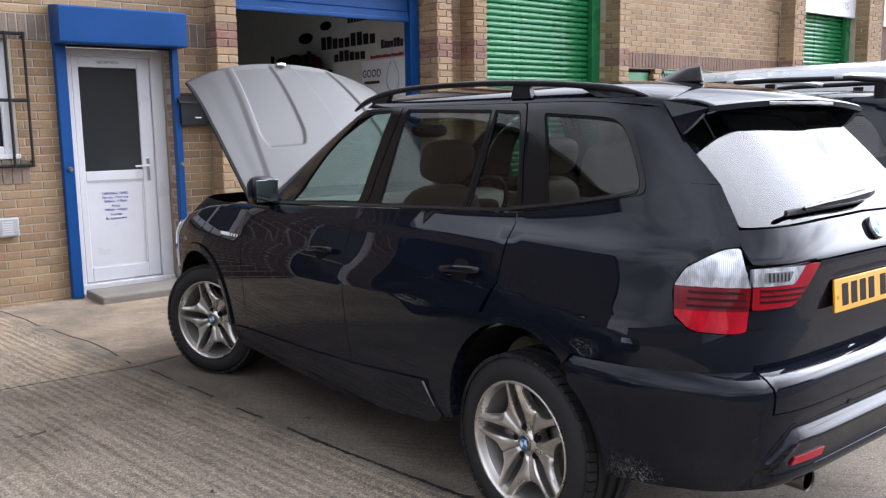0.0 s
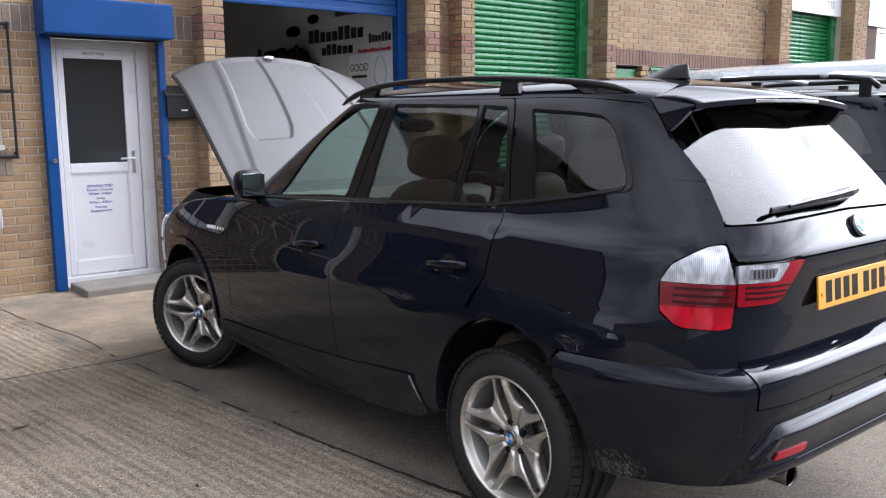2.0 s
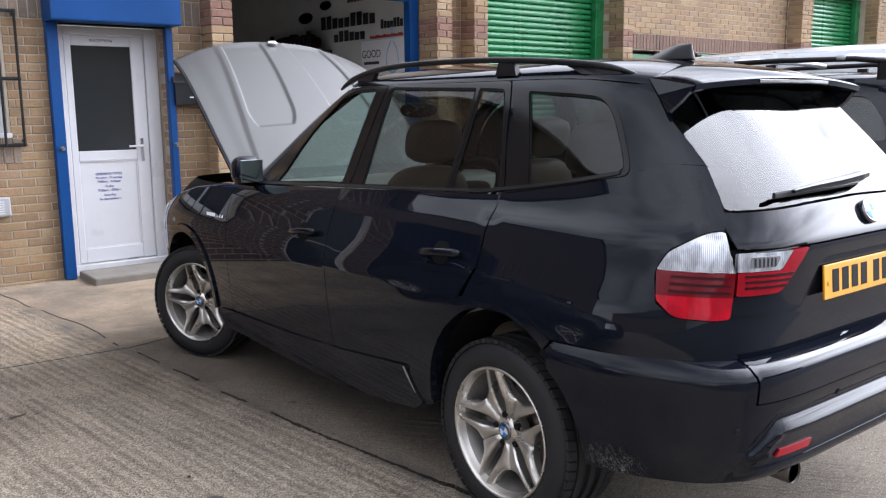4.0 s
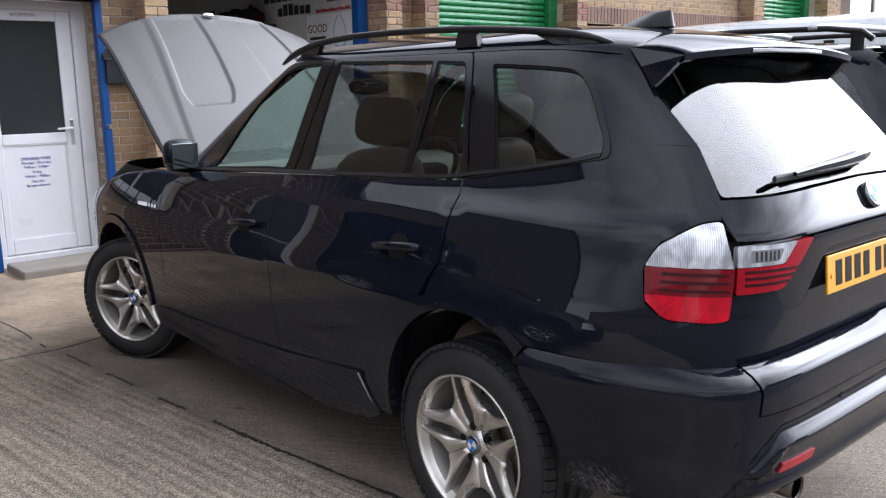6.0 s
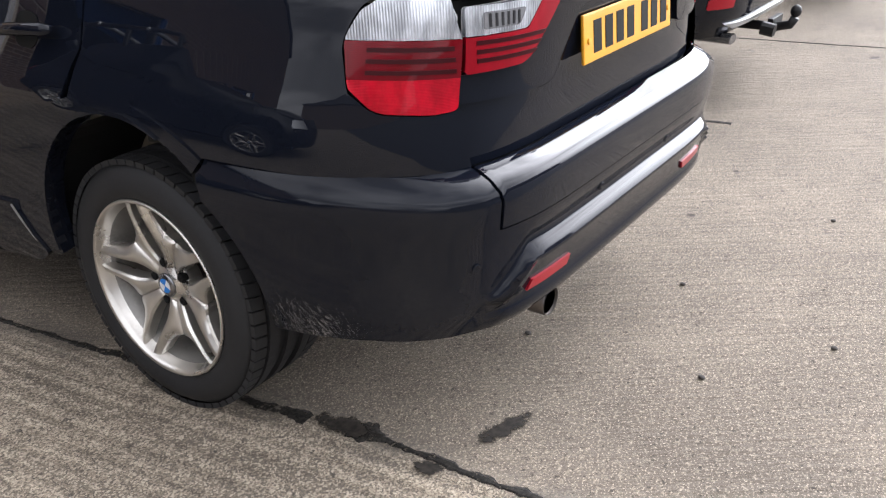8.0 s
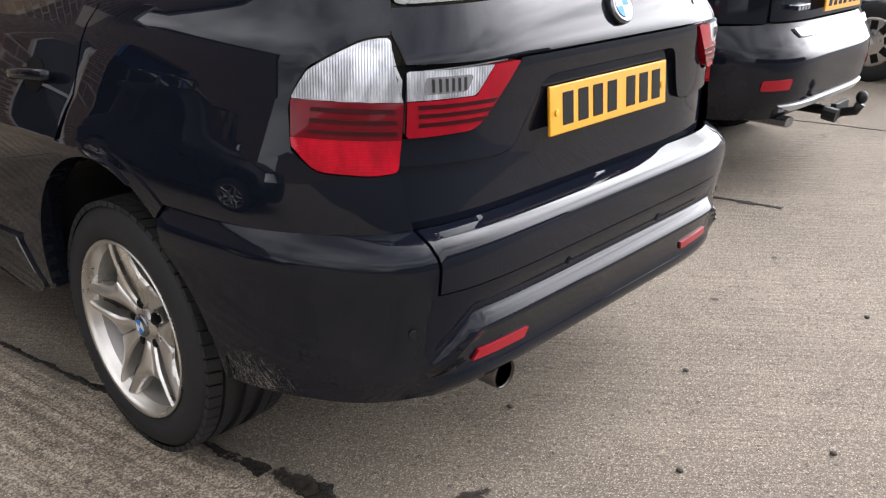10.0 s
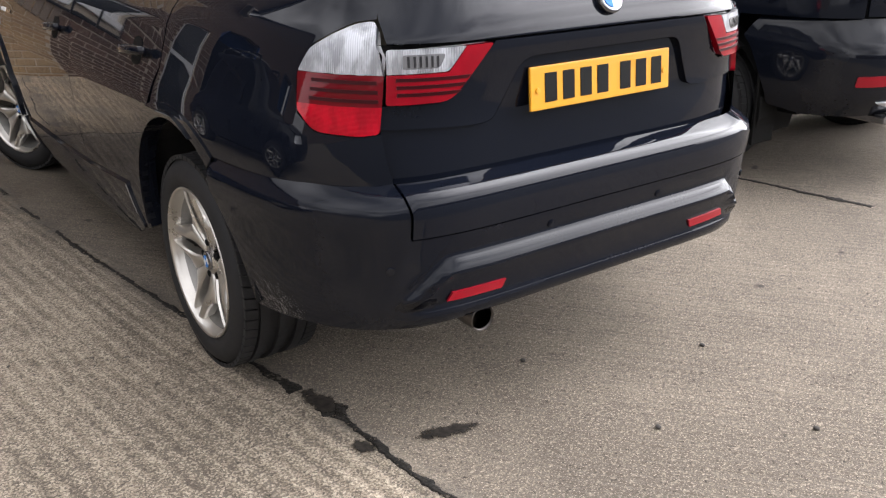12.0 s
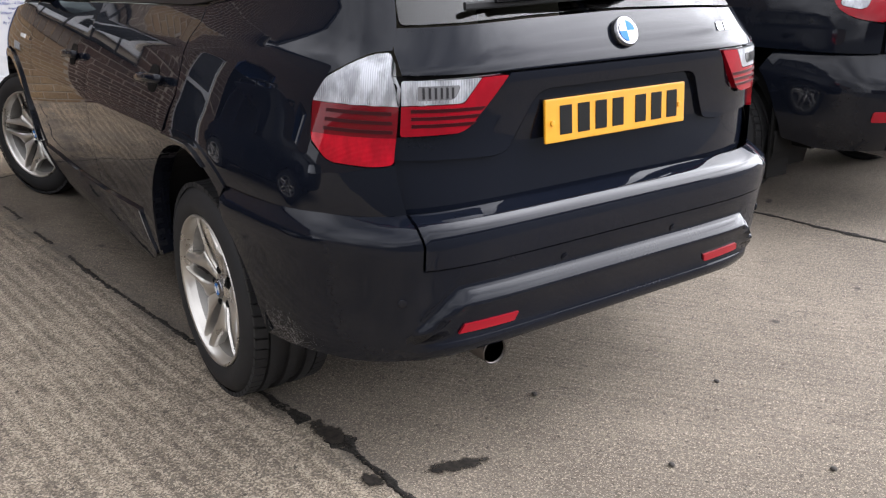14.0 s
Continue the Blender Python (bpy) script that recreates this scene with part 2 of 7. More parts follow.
CARPET = varied("carpet", (0.03, 0.03, 0.03), 0.95, bump=0.5)


def brick_mat(name, stops, rough=0.88):
    """Fired brick: each piece its own tone, with grain, pits and smears of lime."""
    m = mat(name, stops[0], rough)
    k = Nodes(m)
    oi, ge = k.t.nodes.new("ShaderNodeObjectInfo"), k.t.nodes.new("ShaderNodeNewGeometry")
    pick = k.maths("FRACT", k.maths("ADD", oi.outputs["Random"], ge.outputs["Random Per Island"]))
    n = len(stops)
    base = k.ramp(pick, *[(i / (n - 1), c) for i, c in enumerate(stops)])
    pos = ge.outputs["Position"]
    grain, broad = k.noise(140.0, 4, 0.6, pos), k.noise(1.3, 5, 0.6, pos)
    c = k.mix(k.ramp(grain, (0.3, 0.65), (0.65, 0.0)), base, tuple(v * 0.55 for v in stops[0]))
    c = k.mix(k.ramp(k.noise(22.0, 5, 0.6, pos), (0.55, 0.0), (0.8, 0.35)), c, (0.5, 0.45, 0.38))
    c = k.mix(k.ramp(broad, (0.35, 0.35), (0.6, 0.0)), c, tuple(v * 0.6 for v in stops[1]))
    k.set("Base Color", c)
    k.bump(k.maths("ADD", grain, k.maths("MULTIPLY", k.noise(38.0, 3, 0.5, pos), 1.6)), 0.7, 0.005)
    return m


def concrete_mat(name):
    """Broomed yard concrete: aggregate, ridges, damp and oil by the joints."""
    m = mat(name, (0.184, 0.163, 0.136), 0.9)
    k = Nodes(m)
    sep = k.node("ShaderNodeSeparateXYZ")
    k.link(k.co, sep.inputs[0])
    x, y = sep.outputs[0], sep.outputs[1]
    broad, mid, fine, stone = k.noise(0.45, 5), k.noise(2.6, 6, 0.6), k.noise(130.0, 4, 0.75), k.noise(75.0, 3, 0.7)
    rid = k.node("ShaderNodeMapping")
    rid.inputs["Rotation"].default_value = (0, 0, radians(-7.6))
    k.link(k.co, rid.inputs["Vector"])
    rid2 = k.node("ShaderNodeMapping")
    rid2.inputs["Rotation"].default_value = (0, 0, radians(-38))
    k.link(k.co, rid2.inputs["Vector"])
    brush = k.noise(34.0, 3, 0.6, rid2.outputs[0], (1.0, 0.09, 1.0))
    ridge = k.noise(24.0, 4, 0.65, rid.outputs[0], (1.0, 0.06, 1.0))
    # joint line: x along y, with a wandering edge
    line = k.maths("ADD", k.maths("MULTIPLY", y, -0.134), -0.775)
    off = k.maths("SUBTRACT", k.maths("ADD", x, k.maths("MULTIPLY", k.maths("SUBTRACT", k.noise(2.2, 4), 0.5), 0.16)), line)
    left = k.ramp(k.maths("ADD", k.maths("MULTIPLY", off, 2.0), 0.5), (0.42, 1.0), (0.58, 0.0))
    far = k.ramp(k.maths("MULTIPLY", k.maths("ADD", k.maths("SUBTRACT", y, 3.25), k.maths("MULTIPLY", k.maths("SUBTRACT", k.noise(1.6, 4), 0.5), 0.35)), 4.0), (0.0, 0.0), (0.35, 1.0))
    right_slab = k.ramp(k.noise(1.1, 4), (0.3, (0.128, 0.110, 0.088)), (0.7, (0.192, 0.167, 0.137)))
    left_slab = k.ramp(mid, (0.3, (0.255, 0.226, 0.190)), (0.7, (0.385, 0.342, 0.288)))
    pale = k.ramp(k.noise(1.7, 6, 0.62), (0.34, (0.165, 0.136, 0.104)), (0.62, (0.370, 0.308, 0.238)))
    c = k.mix(left, right_slab, left_slab)
    c = k.mix(far, c, pale)
    c = k.mix(k.maths("MULTIPLY", k.ramp(ridge, (0.40, 0.35), (0.54, 0.0)), k.maths("ADD", k.maths("MULTIPLY", left, 0.5), 0.3)), c, (0.116, 0.102, 0.085))
    c = k.mix(k.maths("MULTIPLY", k.ramp(brush, (0.38, 0.36), (0.52, 0.0)), k.maths("SUBTRACT", 1.0, left)), c, (0.15, 0.132, 0.11))
    c = k.mix(k.maths("MULTIPLY", k.ramp(ridge, (0.54, 0.0), (0.72, 0.12)), left), c, (0.33, 0.29, 0.24))
    c = k.mix(k.ramp(broad, (0.40, 0.4), (0.58, 0.0)), c, (0.129, 0.116, 0.099))
    blot, blot2 = k.noise(7.5, 6, 0.7), k.noise(2.1, 6, 0.68)
    c = k.mix(k.ramp(blot, (0.36, 0.42), (0.52, 0.0)), c, (0.088, 0.075, 0.060))
    c = k.mix(k.ramp(blot2, (0.54, 0.0), (0.68, 0.38)), c, (0.255, 0.222, 0.182))
    c = k.mix(k.maths("MULTIPLY", k.ramp(fine, (0.42, 0.92), (0.53, 0.0)), k.maths("ADD", k.maths("MULTIPLY", left, 0.35), 0.65)), c, (0.068, 0.060, 0.051))
    c = k.mix(k.ramp(stone, (0.54, 0.0), (0.69, 0.55)), c, (0.462, 0.408, 0.340))
    pits = k.noise(55.0, 2, 0.5)
    c = k.mix(k.ramp(pits, (0.30, 0.85), (0.39, 0.0)), c, (0.045, 0.039, 0.033))
    c = k.mix(k.ramp(k.noise(190.0, 2, 0.5), (0.58, 0.0), (0.68, 0.8)), c, (0.50, 0.44, 0.36))
    soak = k.noise(0.8, 5, 0.6)
    groove = k.noise(13.0, 4, 0.6, rid.outputs[0], (1.0, 0.045, 1.0))
    c = k.mix(k.maths("MULTIPLY", k.ramp(groove, (0.38, 0.75), (0.52, 0.0)), left), c, (0.125, 0.109, 0.091))
    c = k.mix(k.maths("MULTIPLY", k.ramp(groove, (0.55, 0.0), (0.70, 0.35)), left), c, (0.38, 0.335, 0.28))
    band = k.noise(7.0, 5, 0.65, rid.outputs[0], (1.0, 0.12, 1.0))
    c = k.mix(k.maths("MULTIPLY", k.ramp(band, (0.36, 0.22), (0.5, 0.0)), left), c, (0.095, 0.083, 0.069))
    wave = k.maths("ADD", k.maths("MULTIPLY", k.maths("ADD", x, k.maths("MULTIPLY", y, 0.134)), 108.0), k.maths("MULTIPLY", k.noise(1.0, 2, 0.5), 7.0))
    rib = k.maths("MULTIPLY", k.maths("ADD", k.maths("SINE", wave), 1.0), k.ramp(k.noise(3.3, 4, 0.6), (0.35, 0.12), (0.62, 0.5)))
    grain = k.node("ShaderNodeTexVoronoi")
    grain.inputs["Scale"].default_value = 210.0
    k.link(k.co, grain.inputs["Vector"])
    tone = k.node("ShaderNodeSeparateColor")
    k.link(grain.outputs["Color"], tone.inputs[0])
    clump = k.noise(38.0, 3, 0.6)
    grit = k.maths("ADD", k.maths("MULTIPLY", tone.outputs[0], 0.6), k.maths("MULTIPLY", clump, 0.4))
    c = k.mix(k.maths("MULTIPLY", k.ramp(grit, (0.26, 0.76), (0.46, 0.0)), left), c, (0.095, 0.085, 0.073))
    c = k.mix(k.maths("MULTIPLY", k.ramp(grit, (0.54, 0.0), (0.74, 0.68)), left), c, (0.47, 0.43, 0.37))
    c = k.mix(k.maths("MULTIPLY", k.ramp(rib, (0.15, 0.0), (0.80, 0.9)), left), c, (0.66, 0.65, 0.64), "MULTIPLY")
    warm = k.node("ShaderNodeVectorMath")
    warm.operation = "MULTIPLY"
    warm.inputs[1].default_value = (1.26, 1.235, 1.18)
    k.link(c, warm.inputs[0])
    c = k.mix(left, c, warm.outputs[0])
    specks = k.noise(30.0, 3, 0.7)
    c = k.mix(k.maths("MULTIPLY", k.ramp(specks, (0.31, 0.9), (0.37, 0.0)), left), c, (0.05, 0.045, 0.04))
    wet_y = k.maths("MULTIPLY", k.maths("ADD", y, k.maths("MULTIPLY", k.maths("SUBTRACT", k.noise(1.4, 4), 0.5), 1.2)), 0.2)
    wet = k.maths("MULTIPLY", k.ramp(wet_y, (0.24, 0.0), (0.46, 1.0)), k.ramp(wet_y, (0.61, 1.0), (0.65, 0.25)))
    c = k.mix(k.maths("MULTIPLY", k.ramp(soak, (0.34, 0.30), (0.54, 0.85)), wet), c, (0.52, 0.49, 0.455), "MULTIPLY")
    c = k.mix(k.maths("MULTIPLY", far, k.ramp(k.noise(1.3, 5, 0.6), (0.36, 0.0), (0.56, 1.0))), c, (1.45, 1.37, 1.26), "MULTIPLY")
    c = k.mix(k.ramp(k.noise(0.9, 6, 0.65), (0.34, 0.75), (0.62, 0.0)), c, (0.74, 0.73, 0.73), "MULTIPLY")
    c = k.mix(1.0, c, (1.03, 0.985, 0.925), "MULTIPLY")
    # dark grime along the joint and scattered drips
    grime = k.maths("MULTIPLY", k.ramp(k.maths("ABSOLUTE", off), (0.0, 1.0), (0.10, 0.0)), k.ramp(k.noise(3.1, 5), (0.42, 0.0), (0.62, 0.8)))
    c = k.mix(grime, c, (0.048, 0.041, 0.035))
    c = k.mix(k.ramp(k.noise(5.2, 2, 0.4), (0.735, 0.0), (0.76, 0.8)), c, (0.034, 0.031, 0.027))
    k.set("Base Color", c)
    k.set("Roughness", k.ramp(grime, (0.0, 0.92), (1.0, 0.6)))
    h = k.maths("ADD", k.maths("MULTIPLY", fine, 0.3), k.maths("ADD", k.maths("MULTIPLY", stone, 0.14), k.maths("MULTIPLY", ridge, k.maths("ADD", k.maths("MULTIPLY", left, 1.2), 0.2))))
    h = k.maths("ADD", h, k.maths("MULTIPLY", brush, 0.85))
    h = k.maths("SUBTRACT", h, k.maths("MULTIPLY", k.maths("MULTIPLY", rib, left), 0.5))
    h = k.maths("ADD", h, k.maths("MULTIPLY", k.maths("MULTIPLY", grit, left), 0.4))
    k.bump(h, 0.9, 0.014)
    return m


# dark sheet out of view, only there to be mirrored
UNSEEN_GROUND = varied("unseen_dark_ground", (0.045, 0.045, 0.047), 0.85, 1.2, 0.3, 0.6)
CONCRETE = concrete_mat("yard_concrete")
STEP_CONCRETE = varied("step_concrete", (0.19, 0.17, 0.145), 0.9, 6.0, 0.4, 0.6)


def damp_mat(name):
    """Damp and tar in a joint: broken up, so that the concrete shows between."""
    m = mat(name, (0.03, 0.026, 0.023), 0.7, Specular_IOR_Level=0.2)
    k = Nodes(m)
    hole, fine = k.maths("ADD", k.maths("MULTIPLY", k.noise(14.0, 4, 0.6), 0.5), k.maths("MULTIPLY", k.noise(70.0, 3, 0.6), 0.5)), k.noise(120.0, 3)
    k.set("Base Color", k.ramp(fine, (0.35, (0.006, 0.0055, 0.005)), (0.7, (0.034, 0.030, 0.026))))
    k.set("Alpha", k.ramp(hole, (0.37, 0.0), (0.46, 0.96)))
    k.bump(fine, 0.6, 0.004)
    return m


TAR = damp_mat("damp_joint")
STONE_DARK = varied("dark_pebble", (0.05, 0.045, 0.04), 0.8)
MORTAR = varied("mortar", (0.42, 0.36, 0.29), 0.95, 5.0, 0.3, 0.5)
BUFF = brick_mat("buff_brick", [(0.385, 0.260, 0.140), (0.300, 0.190, 0.103), (0.440, 0.315, 0.180), (0.235, 0.155, 0.090), (0.410, 0.278, 0.143), (0.330, 0.240, 0.155), (0.365, 0.226, 0.120), (0.205, 0.135, 0.082)])
BROWN = brick_mat("brown_brick", [(0.20, 0.115, 0.08), (0.16, 0.10, 0.075), (0.24, 0.135, 0.095), (0.18, 0.11, 0.085)])
FAR_BROWN = brick_mat("dark_brown_brick", [(0.115, 0.066, 0.046), (0.092, 0.058, 0.043), (0.14, 0.078, 0.055), (0.10, 0.064, 0.049)])
SOLDIER = brick_mat("grey_brown_brick", [(0.24, 0.185, 0.14), (0.19, 0.15, 0.12), (0.28, 0.21, 0.16), (0.17, 0.135, 0.11)])
RED_BROWN = brick_mat("red_brown_brick", [(0.23, 0.12, 0.085), (0.27, 0.145, 0.10), (0.21, 0.115, 0.085)])
PLASTER = varied("white_plaster", (0.60, 0.60, 0.58), 0.85, 2.0, 0.2, 0.2)
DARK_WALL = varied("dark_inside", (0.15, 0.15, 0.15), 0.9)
IRON = varied("black_iron", (0.008, 0.008, 0.009), 0.5, 10, 0.3, 0.2, spec=0.3)
ALU = varied("grey_aluminium", (0.45, 0.46, 0.47), 0.5, metal=0.6)
INK = mat("blue_ink", (0.03, 0.05, 0.28), 0.5)
INK_BLACK = mat("black_ink", (0.015, 0.015, 0.017), 0.5)
INK_RED = mat("red_ink", (0.4, 0.03, 0.03), 0.5)
INK_SKY = mat("sky_blue_ink", (0.25, 0.5, 0.7), 0.5)
SIGN = varied("white_sign", (0.78, 0.79, 0.82), 0.35, 2.0, 0.05, 0.0)
VAN_PAINT = varied("silver_van_paint", (0.62, 0.65, 0.68), 0.3, 2.0, 0.06, 0.0, 0.2, coat=1.0)
DOOR_GLASS = mat("dark_glass", (0.03, 0.032, 0.033), 0.03, Specular_IOR_Level=0.7)
PANEL_WALL = varied("far_wall", (0.10, 0.075, 0.06), 0.9, 0.6, 0.35, 0.2)
SLATE = varied("far_roof", (0.06, 0.06, 0.065), 0.8, 1.0, 0.3, 0.2)
BLUE = varied("blue_paint", (0.005, 0.050, 0.185), 0.45, 2.5, 0.25, 0.1, spec=0.22)
GREEN = varied("green_paint", (0.018, 0.18, 0.060), 0.28, 2.5, 0.25, 0.08)

# ---- building tools ----
def link_mesh(name, verts, faces, material, parent=None, label="", smooth=False):
    me = bpy.data.meshes.new(name)
    me.from_pydata([tuple(v) for v in verts], [], faces)
    me.materials.append(material)
    if smooth:
        me.polygons.foreach_set("use_smooth", [True] * len(me.polygons))
    ob = new(name, me)
    if parent is not None:
        ob.parent = parent
    return tagged(ob, label=label)


def part(name, bm, material, parent=None, label="", smooth=False):
    me = bpy.data.meshes.new(name)
    bmesh.ops.recalc_face_normals(bm, faces=bm.faces)
    bm.to_mesh(me)
    bm.free()
    me.materials.append(material)
    if smooth:
        me.polygons.foreach_set("use_smooth", [True] * len(me.polygons))
    ob = new(name, me)
    if parent is not None:
        ob.parent = parent
    return tagged(ob, label=label)


def box(x0, x1, y0, y1, z0, z1, bevel=0.0, seg=2):
    bm = bmesh.new()
    bmesh.ops.create_cube(bm, size=1)
    for v in bm.verts:
        v.co = (x0 + (v.co.x + 0.5) * (x1 - x0), y0 + (v.co.y + 0.5) * (y1 - y0), z0 + (v.co.z + 0.5) * (z1 - z0))
    if bevel:
        bmesh.ops.bevel(bm, geom=bm.edges[:], offset=bevel, segments=seg, affect="EDGES", profile=0.5)
    return bm


def boxes(rows, bevel=0.0, seg=1):
    bm = bmesh.new()
    me = bpy.data.meshes.new("tmp")
    for r in rows:
        b = box(*r, bevel=bevel, seg=seg)
        b.to_mesh(me)
        b.free()
        bm.from_mesh(me)
    bpy.data.meshes.remove(me)
    return bm


def empty(name, label="", category="", group="", kind="", at=(0, 0, 0)):
    e = new(name)
    e.empty_display_size = 0.1
    e.location = at
    return tagged(e, label, category, group, kind)

# ---- car bodies: surfaces and panels ----
def curve(points):
    zs, vs = np.array([p[0] for p in points]), np.array([p[1] for p in points])
    k = np.diff(vs) / np.diff(zs)
    d = np.array([k[0], *[0.0 if a * b <= 0 else 2 * a * b / (a + b) for a, b in zip(k, k[1:])], k[-1]])

    def f(z):
        z = min(max(z, zs[0]), zs[-1])
        i = min(max(int(np.searchsorted(zs, z)) - 1, 0), len(zs) - 2)
        h = zs[i + 1] - zs[i]
        t = (z - zs[i]) / h
        return ((2 * t**3 - 3 * t**2 + 1) * vs[i] + (t**3 - 2 * t**2 + t) * h * d[i] + (-2 * t**3 + 3 * t**2) * vs[i + 1] + (t**3 - t**2) * h * d[i + 1])
    return f


class Shell:
    """A body surface: at each height a rounded plan outline. v: 0 rear middle, 1 rear corner, 2 mid side, 3 front corner, 4 front middle."""

    def __init__(self, w, yr, yf, yc=1.35, p=5.9, pf=4.0):
        self.w, self.yr, self.yf, self.yc, self.p, self.pf = curve(w), curve(yr), curve(yf), yc, p, pf

    def at(self, v, z):
        s, v = (-1 if v >= 0 else 1), abs(v)
        W = self.w(z)
        if v <= 2:
            p, L, sg = self.p, self.yc - self.yr(z), -1
        else:
            p, L, sg, v = self.pf, self.yf(z) - self.yc, 1, 4 - v
        a, b = (v, 1.0) if v <= 1 else (1.0, 2 - v)
        k = (a**p + b**p) ** (-1 / p)
        return Vector((s * W * a * k, self.yc + sg * L * b * k, z))

    def side(self, y, z):
        p, L = (self.p, self.yc - self.yr(z)) if y <= self.yc else (self.pf, self.yf(z) - self.yc)
        m = min(abs(y - self.yc) / L, 0.9999)
        if m < 1e-6:
            return 2.0
        q = (m**-p - 1) ** (1 / p)
        v = q if q <= 1 else 2 - 1 / q
        return v if y <= self.yc else 4 - v

    def back(self, x, z):
        n = min(abs(x) / self.w(z), 0.9999)
        q = (n**self.p / (1 - n**self.p)) ** (1 / self.p) if n > 0 else 0.0
        v = q if q <= 1 else 2 - 1 / q
        return v if x <= 0 else -v

    def normal(self, v, z):
        e = 0.002
        n = (self.at(v + e, z) - self.at(v - e, z)).cross(self.at(v, z + e) - self.at(v, z - e))
        c = self.at(v, z) - Vector((0, self.yc, z))
        n = n.normalized()
        return n if n.dot(c) > 0 else -n


def A(v):
    s, v = (1 if v >= 0 else -1), abs(v)
    return s * (0.75 * v if v <= 1 else 0.75 + 2.0 * (v - 1))


def unA(a):
    s, a = (1 if a >= 0 else -1), abs(a)
    return s * (a / 0.75 if a <= 0.75 else 1 + (a - 0.75) / 2.0)


def fillet(pts):
    """A closed outline of (a, z) or (a, z, radius) with its corners rounded."""
    out, n = [], len(pts)
    for i, p in enumerate(pts):
        r = p[2] if len(p) > 2 else 0
        c = Vector(p[:2])
        if r <= 0:
            out.append(c)
            continue
        a, b = Vector(pts[i - 1][:2]) - c, Vector(pts[(i + 1) % n][:2]) - c
        d = min(r, a.length * 0.49, b.length * 0.49)
        p0, p1 = c + a.normalized() * d, c + b.normalized() * d
        for k in range(7):
            t = k / 6
            out.append(p0 * (1 - t) ** 2 + c * 2 * t * (1 - t) + p1 * t**2)
    return out


def inset(pts, d):
    """The outline moved inwards by d."""
    area = sum(a.x * b.y - b.x * a.y for a, b in zip(pts, pts[1:] + pts[:1]))
    s, n, out = (1 if area > 0 else -1), len(pts), []
    for i, c in enumerate(pts):
        e0, e1 = (c - pts[i - 1]), (pts[(i + 1) % n] - c)
        if e0.length < 1e-7 or e1.length < 1e-7:
            out.append(c.copy())
            continue
        n0, n1 = Vector((-e0.y, e0.x)).normalized() * s, Vector((-e1.y, e1.x)).normalized() * s
        m = n0 + n1
        m = m / max(m.length_squared / 2, 0.4)
        out.append(c + m * d)
    return out


def resample(pts, step):
    out = []
    for a, b in zip(pts, pts[1:] + pts[:1]):
        k = max(1, int(math.ceil((b - a).length / step)))
        out += [a.lerp(b, j / k) for j in range(k)]
    return out


def inside(P, loop):
    x, y = P[:, 0], P[:, 1]
    r = np.zeros(len(P), bool)
    for a, b in zip(loop, loop[1:] + loop[:1]):
        if a.y != b.y:
            r ^= ((a.y > y) != (b.y > y)) & (x < (b.x - a.x) * (y - a.y) / (b.y - a.y) + a.x)
    return r


